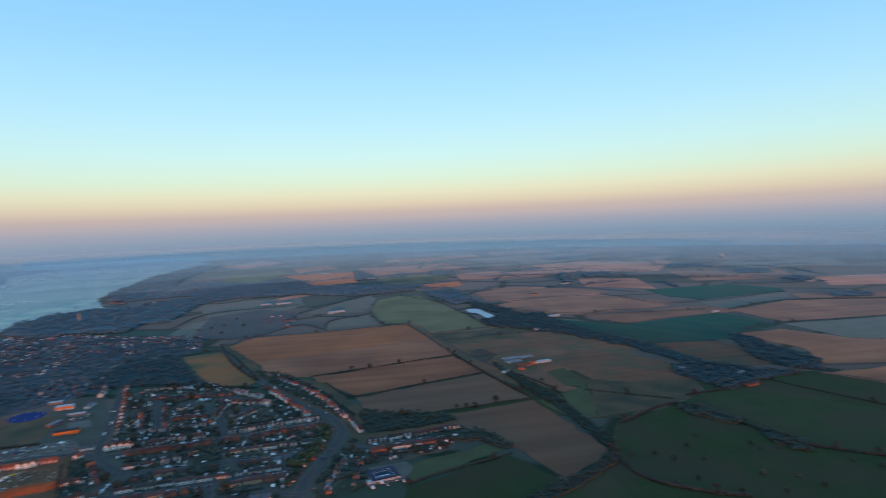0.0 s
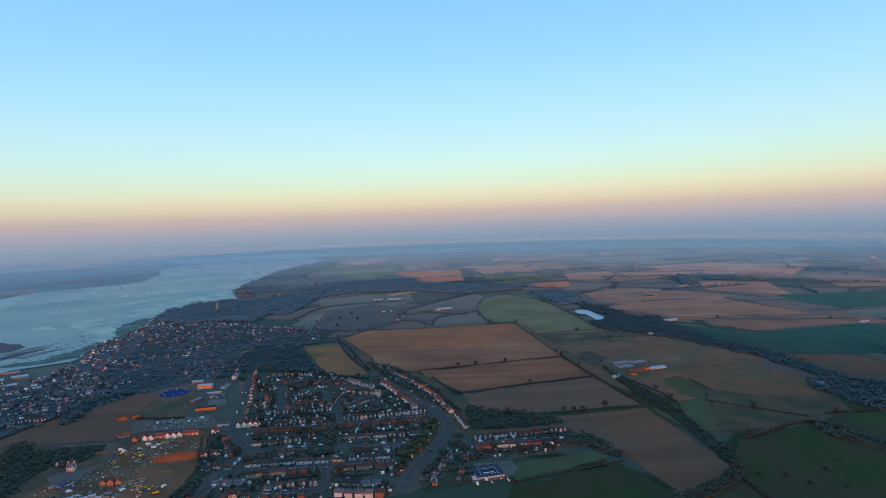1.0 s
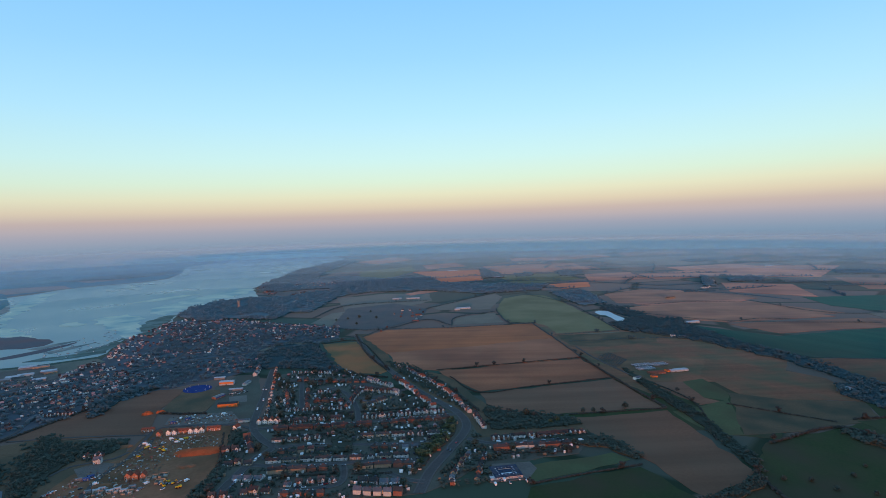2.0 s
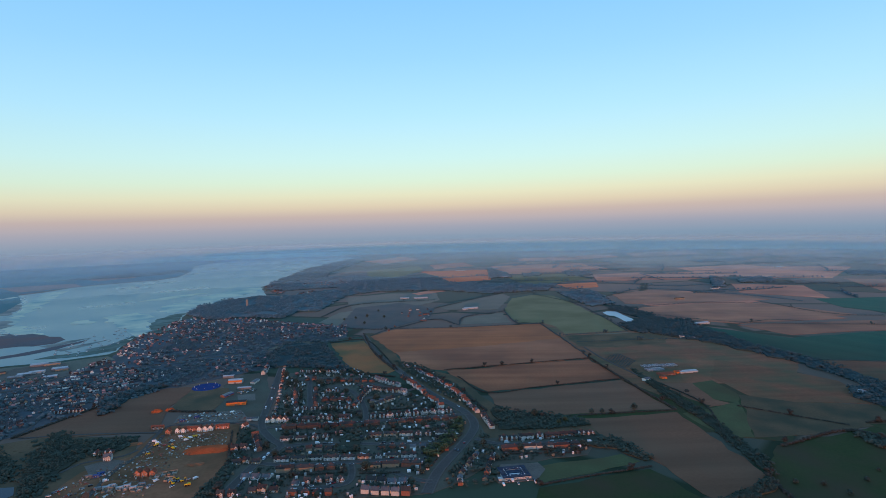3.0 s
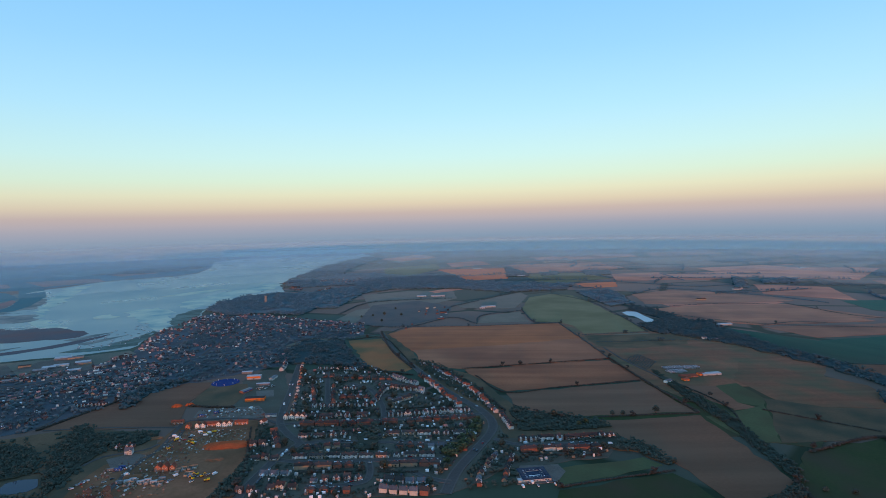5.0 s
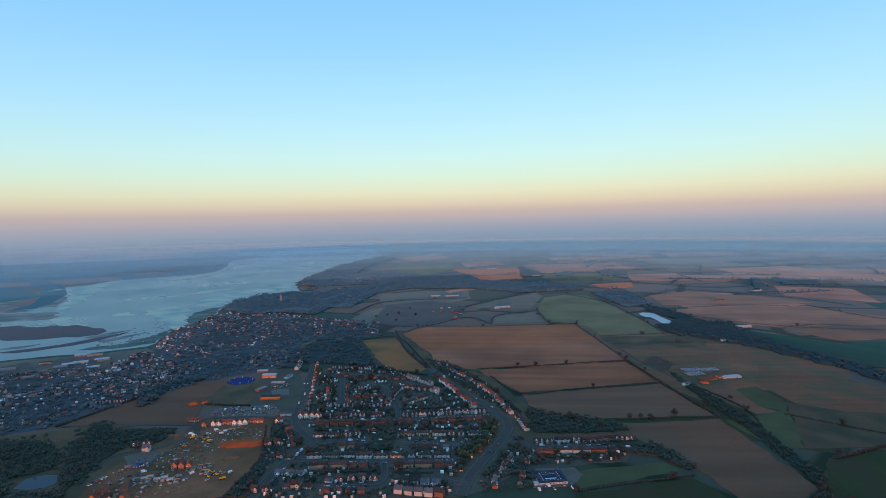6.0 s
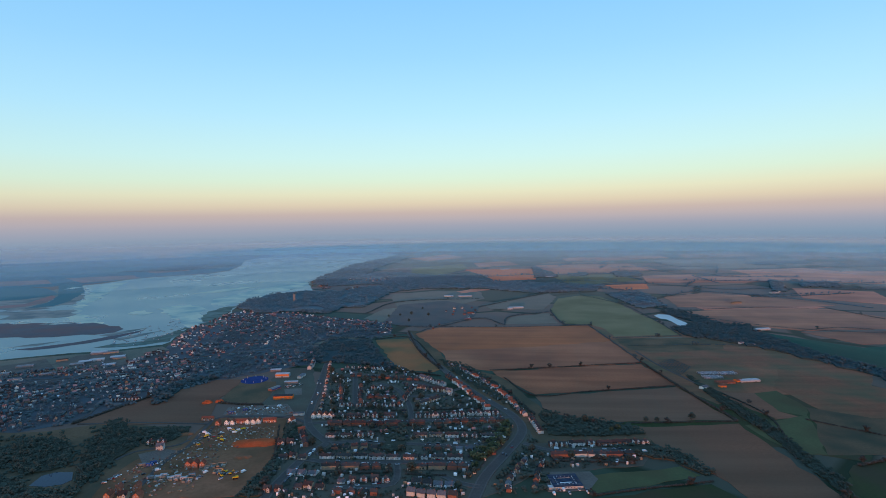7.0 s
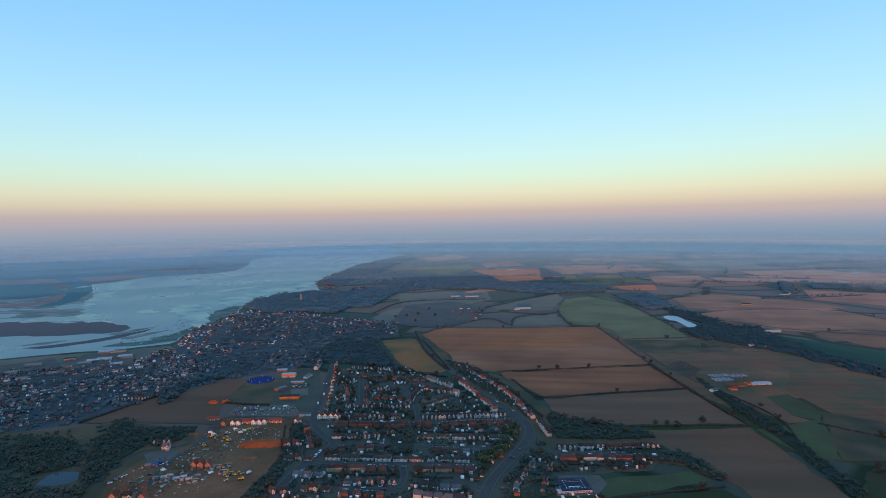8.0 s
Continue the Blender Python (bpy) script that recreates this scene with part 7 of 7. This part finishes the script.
def church(x, y):
    base = tagged(new("church"), "grey stone church with a tall square tower", "church")
    bm = bmesh.new()
    box(bm, 0, 0, 0, 6, 6, 24)
    box(bm, 0, 0, 24, 6.6, 6.6, 0.6)
    for a in (-2.7, 2.7):
        for b in (-2.7, 2.7):
            box(bm, a, b, 24.6, 1.0, 1.0, 1.8)
    part("tower", bm, M["stone"], base)
    part("wall", walls_bm(9, 18, 6, 10, "y"), M["stone"], base).matrix_basis = pose(0, 12, 0)
    part("roof", roof_bm(9, 18, 6, 10, "y"), M["slate"], base).matrix_basis = pose(0, 12, 0)
    base.matrix_basis = pose(x, y, 0, 0, 0, 10)


church(-450.8, 1709.4)


def water_tower(x, y):
    base = tagged(new("water_tower"), "pale concrete water tower far across the fields", "water tower")
    bm = bmesh.new()
    bmesh.ops.create_cone(bm, cap_ends=True, segments=16, radius1=10, radius2=11, depth=12, matrix=pose(0, 0, 34))
    bmesh.ops.create_cone(bm, cap_ends=True, segments=16, radius1=11.5, radius2=2, depth=2.5, matrix=pose(0, 0, 41))
    part("tank", bm, M["render"], base)
    for i in range(8):
        bm = bmesh.new()
        a = i * math.pi / 4
        box(bm, math.cos(a) * 8, math.sin(a) * 8, 0, 1.4, 1.4, 28.2)
        part("leg", bm, M["stone"], base)
    base.matrix_basis = pose(x, y, 0)


water_tower(2296.4, 2159.5)


# ---- building site ----
def heap(points_x, points_y, turn, long, wide, tall, material, label, seed):
    rng = random.Random(seed)
    bm = bmesh.new()
    bmesh.ops.create_grid(bm, x_segments=28, y_segments=12, size=1.0)
    for v in bm.verts:
        r = max(0.0, 1 - (v.co.x ** 2) ** 1.6 - (v.co.y ** 2) ** 0.9)
        n = noise.noise(Vector((v.co.x * 3 + seed, v.co.y * 2, 0)))
        v.co.z = max(-0.3, tall * (r ** 0.7) * (1 + 0.35 * n) - 0.1)
        v.co.x *= long / 2 * (1 + 0.06 * n)
        v.co.y *= wide / 2
    me = bpy.data.meshes.new("earth_mound")
    bm.to_mesh(me)
    bm.free()
    me.polygons.foreach_set("use_smooth", np.ones(len(me.polygons), dtype=bool))
    me.materials.append(material)
    ob = tagged(new("earth_mound", me), label, "earth mound")
    ob.matrix_basis = pose(points_x, points_y, 0.3, 0, 0, turn)


heap(-200.3, 581.3, 3, 50, 24, 2.8, M["spoil"], "long heap of bright orange earth", 3)
heap(-295.5, 724.4, 0, 12, 8, 3.0, M["spoil"], "small heap of orange earth", 5)
heap(-310.5, 720.2, 20, 14, 9, 3.5, M["spoil"], "heap of orange earth", 6)
heap(-288.1, 609.2, 20, 16, 8, 2.0, M["sand"], "low heap of sandy earth", 7)
heap(-265.3, 512.6, 10, 18, 9, 2.2, M["sand"], "low heap of sandy earth", 8)
heap(-200.5, 544.0, 10, 20, 9, 1.6, M["sand"], "low heap of sandy earth", 9)


def excavator(label):
    base = tagged(new("excavator"), label, "excavator")
    for s in (-1, 1):
        bm = bmesh.new()
        box(bm, 0, s * 1.0, 0, 3.6, 0.6, 0.85, bevel=0.25)
        part("track", bm, M["rubber"], base)
    bm = bmesh.new()
    box(bm, -0.5, 0, 0.95, 3.2, 2.5, 1.2, bevel=0.15)
    part("body", bm, M["yellow_paint"], base)
    bm = bmesh.new()
    box(bm, 0.7, -0.6, 2.1, 1.5, 1.1, 1.2, bevel=0.1)
    part("cab", bm, M["glass"], base)
    bm = bmesh.new()
    bmesh.ops.create_cube(bm, size=1, matrix=pose(2.4, 0.4, 3.0, 0, -40, 0) @ Matrix.Diagonal((3.6, 0.45, 0.55, 1)))
    bmesh.ops.create_cube(bm, size=1, matrix=pose(4.4, 0.4, 3.1, 0, 55, 0) @ Matrix.Diagonal((2.9, 0.4, 0.45, 1)))
    arm = part("arm", bm, M["yellow_paint"], base)
    bm = bmesh.new()
    box(bm, 5.3, 0.4, 1.0, 0.9, 1.1, 0.9, bevel=0.15)
    part("bucket", bm, M["rubber"], arm)
    return base


def dumper(label):
    base = tagged(new("dumper"), label, "dumper")
    bm = bmesh.new()
    solid(bm, [(-1.1, 1.0), (1.1, 1.0), (1.4, 2.3), (-1.4, 2.3)], "x", 0.2, 3.0)
    part("skip", bm, M["yellow_paint"], base)
    bm = bmesh.new()
    box(bm, -1.2, 0, 0.9, 2.2, 1.8, 1.0, bevel=0.15)
    part("engine_cover", bm, M["yellow_paint"], base)
    for x in (-1.4, 1.5):
        for s in (-1, 1):
            bm = bmesh.new()
            bmesh.ops.create_cone(bm, cap_ends=True, segments=12, radius1=0.7, radius2=0.7, depth=0.5, matrix=pose(x, s * 1.15, 0.7, 90, 0, 0))
            part("wheel", bm, M["rubber"], base)
    return base


def cabin(paint, label):
    """A site container on blocks."""
    base = tagged(new("site_cabin"), label, "cabin")
    bm = bmesh.new()
    box(bm, 0, 0, 0.25, 6.1, 2.5, 2.5, bevel=0.05)
    part("body", bm, M[paint], base)
    window(base, -1.2, -1.3, 1.6, 1.3, 0.9, -1)
    door(base, 1.6, -1.3, -1, M["metal_grey"])
    for s in (-1, 1):
        bm = bmesh.new()
        box(bm, s * 2.5, 0, 0, 0.5, 2.3, 0.26)
        part("block", bm, M["hardstanding"], base)
    return base


def car(paint, label, van=False):
    base = tagged(new("van" if van else "car"), label, "van" if van else "car")
    bm = bmesh.new()
    if van:
        solid(bm, [(-2.6, 0.35), (2.5, 0.35), (2.6, 1.1), (1.9, 1.25), (1.2, 2.15), (-2.6, 2.2)], "y", -0.95, 0.95)
    else:
        solid(bm, [(-2.1, 0.3), (2.1, 0.3), (2.15, 0.75), (1.2, 0.92), (-2.05, 0.95)], "y", -0.85, 0.85)
    bmesh.ops.bevel(bm, geom=list(bm.edges), offset=0.07, segments=1, affect="EDGES")
    # the section runs along the car
    part("body", bm, M[paint], base).matrix_basis = Matrix.Identity(4)
    bm = bmesh.new()
    if van:
        solid(bm, [(1.28, 1.3), (1.86, 1.3), (1.34, 2.0)], "y", -0.97, 0.97)
    else:
        solid(bm, [(-1.75, 0.9), (1.15, 0.9), (0.45, 1.42), (-1.3, 1.44)], "y", -0.74, 0.74)
    part("cabin", bm, M["glass"], base)
    for x in (-1.35, 1.35):
        for s in (-1, 1):
            bm = bmesh.new()
            bmesh.ops.create_cone(bm, cap_ends=True, segments=10, radius1=0.32, radius2=0.32, depth=0.2, matrix=pose(x, s * 0.82, 0.32, 90, 0, 0))
            part("wheel", bm, M["rubber"], base)
    return base


CARS = [car("car_white", "small white car parked in the open"), car("car_grey", "small silver car parked in the open"), car("car_dark", "small dark car parked in the open"), car("car_red", "small red car parked in the open"), car("car_white", "white panel van parked in the open", True)]
rng_car = random.Random(31)


def park(points, count, spread, group, turn=None, weights=(4, 3, 3, 1, 2)):
    line = smooth_line(points, 2)
    for _ in range(count):
        i = rng_car.randrange(1, len(line))
        p, d = line[i], line[i] - line[i - 1]
        side = np.array((-d[1], d[0])) / max(np.linalg.norm(d), 1e-6)
        p = p + side * rng_car.choice((-1, 1)) * spread * rng_car.uniform(0.9, 1.1)
        a = math.degrees(math.atan2(d[1], d[0])) if turn is None else turn + rng_car.uniform(-8, 8)
        tagged(copy_thing(rng_car.choices(CARS, weights)[0], pose(p[0], p[1], 0.31 if turn is not None else 0.5, 0, 0, a)), group=group)


park([(-105.2, 527.4), (-49.1, 524.8), (6.4, 524.8), (41.9, 517.7)], 16, 4.2, "cars in the street")
park([(-115.1, 579.1), (-53.3, 573.0), (1.1, 565.7), (48.6, 561.6)], 12, 4.0, "cars in the street")
park([(-95.7, 477.6), (-70.0, 475.0), (-43.8, 480.7)], 10, 4.0, "cars in the street")
park([(-147.1, 640.5), (-59.0, 638.1), (8.3, 639.8), (76.5, 645.4)], 14, 4.0, "cars in the street")
park([(116.7, 547.2), (162.3, 544.7), (213.6, 543.4)], 12, 4.0, "cars in the street")
park([(-134.9, 559.0), (-141.0, 525.7), (-148.6, 476.6)], 8, 5.0, "cars in the street")
park([(8, 877), (43, 768), (69, 706), (89.0, 662.7)], 8, 3.0, "cars on the road")
park([(93.7, 599.0), (64.7, 533.7), (44.1, 494.1)], 3, 2.0, "cars on the road")
park([(-185, 850), (-171, 750), (-158.8, 656.1)], 6, 2.2, "cars on the road")
park([(-272.2, 687.9), (-232.5, 695.3), (-196.8, 698.6)], 20, 4, "cars in the car park", 80)
park([(-228, 783), (-202, 805)], 14, 4, "cars at the school", 80)
park([(98.0, 459.4), (130.0, 460.7)], 8, 3, "cars at the school", 90)
park([(-227.5, 507.0), (-206.7, 501.9), (-186.9, 506.1)], 16, 5, "vehicles on the building site", 60)
park([(-303.6, 486.3), (-295.6, 508.5), (-277.1, 525.1)], 18, 9, "vehicles on the building site", 30)
park([(-275.1, 608.8), (-252.0, 592.0), (-236.0, 624.9)], 12, 7, "vehicles on the building site", 20)
for ob in [o for c in CARS for o in (c, *c.children_recursive)]:
    bpy.data.objects.remove(ob)

first = excavator("yellow tracked excavator on bare earth")
first.scale = (0.8, 0.8, 0.8)
first.matrix_basis = pose(-205.6, 501.9, 0.3, 0, 0, 150) @ Matrix.Diagonal((0.8, 0.8, 0.8, 1))
for x, y, a in ((-198.8, 506.4, 40), (-205.0, 511.2, 200), (-245.1, 595.0, 10), (-234.1, 616.2, 180), (-259.7, 576.7, 250)):
    tagged(copy_thing(first, pose(x, y, 0.3, 0, 0, a)), group="diggers on the site")
first = dumper("yellow site dumper on bare earth")
first.matrix_basis = pose(-191.0, 497.0, 0.3, 0, 0, 20)
for x, y, a in ((-228.0, 621.2, 0), (-238.7, 588.5, 140), (-261.8, 600.2, 60)):
    tagged(copy_thing(first, pose(x, y, 0.3, 0, 0, a)), group="dumpers on the site")
for paint, label, spots in (("metal_white", "white site cabin on blocks", (-264.7, 500.9, -251.8, 498.4, -239.0, 497.0, -261.1, 504.3, -246.5, 501.7)),
                            ("blue_paint", "blue storage container on blocks", (-285.6, 532.9, -286.9, 527.8, -248.0, 687.2, -262.3, 677.2)),
                            ("metal_grey", "grey-green storage container on blocks", (-271.6, 499.9, -294.2, 528.0, -234.1, 503.7))):
    first = cabin(paint, label)
    it = list(zip(spots[::2], spots[1::2]))
    first.matrix_basis = pose(it[0][0], it[0][1], 0.35, 0, 0, 12)
    for x, y in it[1:]:
        tagged(copy_thing(first, pose(x, y, 0.35, 0, 0, 12 + rng_car.uniform(-10, 10))), group="site cabins")


def house_shell(label):
    """A house begun: low block walls on a slab, with door gaps and partitions."""
    base = tagged(new("house_shell"), label, "house shell")
    bm = bmesh.new()
    box(bm, 0, 0, 0, 8.4, 7.4, 0.2)
    part("slab", bm, M["hardstanding"], base)
    for x, y, sx, sy, h in ((-2.6, -3.5, 3.0, 0.3, 1.5), (2.6, -3.5, 3.0, 0.3, 1.3), (0, 3.5, 8.2, 0.3, 1.9), (-4.0, 0, 0.3, 6.6, 1.6), (4.0, 0, 0.3, 6.6, 1.4)):
        bm = bmesh.new()
        box(bm, x, y, 0.2, sx, sy, h, bevel=0.03)
        part("wall", bm, M["buff"], base)
    for x, y, sx, sy in ((0, 0.6, 0.2, 5.4), (2.0, -0.4, 3.6, 0.2)):
        bm = bmesh.new()
        box(bm, x, y, 0.2, sx, sy, 1.2)
        part("partition", bm, M["render"], base)
    return base


first = house_shell("unfinished house with low buff block walls")
SHELLS = [(-261, 496), (-248, 498), (-234, 494), (-224, 523), (-215, 526), (-213, 512), (-229, 519)]
first.matrix_basis = pose(*SHELLS[0], 0.3, 0, 0, 8)
for x, y in SHELLS[1:]:
    tagged(copy_thing(first, pose(x, y, 0.3, 0, 0, 8)), group="houses begun on the site")


def pallet(material, label):
    base = tagged(new("pallet_stack"), label, "building material")
    for i in range(3):
        bm = bmesh.new()
        box(bm, (i - 1) * 1.5, 0, 0, 1.2, 1.0, 0.15)
        part("pallet", bm, M["timber"], base)
        bm = bmesh.new()
        box(bm, (i - 1) * 1.5, 0, 0.15, 1.15, 0.95, 0.6 + 0.35 * (i % 2), bevel=0.04)
        part("load", bm, M[material], base)
    return base


rng_site = random.Random(8)
for material, label, count in (("brick", "pallets stacked with red bricks", 14), ("render", "pallets wrapped in white sheeting", 16), ("timber", "stacks of timber on pallets", 8)):
    first = pallet(material, label)
    spots = scatter([(-283.0, 477.4), (-298.2, 523.1), (-272.4, 562.4), (-262.1, 608.5), (-257.4, 629.1), (-197.1, 627.4), (-194.6, 598.5), (-230.4, 561.3), (-225.5, 521.4), (-231.9, 476.3)], count, rng_site, 4)
    first.matrix_basis = pose(spots[0][0], spots[0][1], 0.3, 0, 0, 10)
    for x, y in spots[1:]:
        tagged(copy_thing(first, pose(x, y, 0.3, 0, 0, rng_site.uniform(0, 180))), group="materials on the site")


outbuildings_small = (("render", 80), ("timber", 200), ("hardstanding", 180), ("brick", 110))
for i, (material, count) in enumerate(outbuildings_small):
    rng = random.Random(90 + i)
    verts, faces = [], []
    for x, y in scatter([(-298.4, 469.6), (-303.7, 499.5), (-303.9, 533.3), (-273.8, 565.3), (-272.7, 626.0), (-258.9, 632.7), (-191.5, 630.8), (-185.5, 593.4), (-224.4, 561.2), (-225.5, 521.4), (-221.7, 476.1), (-252.0, 466.6)], count, rng, 2.5) + scatter([(-269.4, 673.3), (-273, 701), (-200, 710), (-180.7, 670.7)], count // 3, rng, 3):
        w, d, h, a = rng.uniform(0.4, 1.3), rng.uniform(0.4, 0.9), rng.uniform(0.3, 1.3), rng.uniform(0, 3)
        c, q, k = math.cos(a), math.sin(a), len(verts)
        for px, py, pz in ((-w, -d, 0), (w, -d, 0), (w, d, 0), (-w, d, 0), (-w * .9, -d * .9, h), (w * .9, -d * .9, h), (w * .9, d * .9, h), (-w * .9, d * .9, h)):
            verts.append((x + px * c - py * q, y + px * q + py * c, 0.3 + pz))
        faces += [(k, k + 1, k + 5, k + 4), (k + 1, k + 2, k + 6, k + 5), (k + 2, k + 3, k + 7, k + 6), (k + 3, k, k + 4, k + 7), (k + 4, k + 5, k + 6, k + 7)]
    tagged(bulk("site_materials", verts, faces, [islands_of(material)]), "loose building materials strewn over the site", "building materials", kind="stuff")


# ---- boats ----
def boat(label):
    base = tagged(new("sailing_boat"), label, "boat")
    bm = bmesh.new()
    rings = []
    for x, w, z in ((-4.2, 1.1, 0.5), (-2, 1.4, 0.45), (1, 1.3, 0.5), (3.4, 0.6, 0.65), (4.6, 0.05, 0.85)):
        rings.append([bm.verts.new((x, -w, z)), bm.verts.new((x, -w * 0.5, -0.4)), bm.verts.new((x, w * 0.5, -0.4)), bm.verts.new((x, w, z))])
    for a, b in zip(rings, rings[1:]):
        for k in range(4):
            bm.faces.new((a[k], b[k], b[(k + 1) % 4], a[(k + 1) % 4]))
    bm.faces.new(rings[0])
    part("hull", bm, M["car_dark"], base)
    bm = bmesh.new()
    box(bm, -0.4, 0, 0.5, 3.2, 1.7, 0.6, bevel=0.12)
    part("cabin", bm, M["upvc"], base)
    bm = bmesh.new()
    bmesh.ops.create_cone(bm, cap_ends=True, segments=6, radius1=0.09, radius2=0.05, depth=9, matrix=pose(0.9, 0, 5))
    part("mast", bm, M["metal_grey"], base)
    return base


first = boat("moored sailing boat with a bare mast")
first.scale = (0.62, 0.62, 0.62)
spots = scatter([(-688, 1110), (-696, 1216), (-698, 1345), (-668, 1400), (-604, 1279), (-579, 1161), (-622, 1086)], 44, random.Random(4), 14)
first.matrix_basis = pose(spots[0][0], spots[0][1], 0.3, 0, 0, 20) @ Matrix.Diagonal((0.62, 0.62, 0.62, 1))
for x, y in spots[1:]:
    tagged(copy_thing(first, pose(x, y, 0.3, 0, 0, rng_site.uniform(-30, 60))), group="moored boats")

# rows of soft fruit beside the nursery
for i in range(9):
    t = i / 8
    a, b = [(365, 887), (402, 916)], [(375, 820), (410, 861)]
    p = (a[0][0] + (a[1][0] - a[0][0]) * t, a[0][1] + (a[1][1] - a[0][1]) * t)
    q = (b[0][0] + (b[1][0] - b[0][0]) * t, b[0][1] + (b[1][1] - b[0][1]) * t)
    hedge([p, ((p[0] + q[0]) / 2, (p[1] + q[1]) / 2), q], 1.6, 1.6, "trained row of soft fruit bushes", 0, 0)
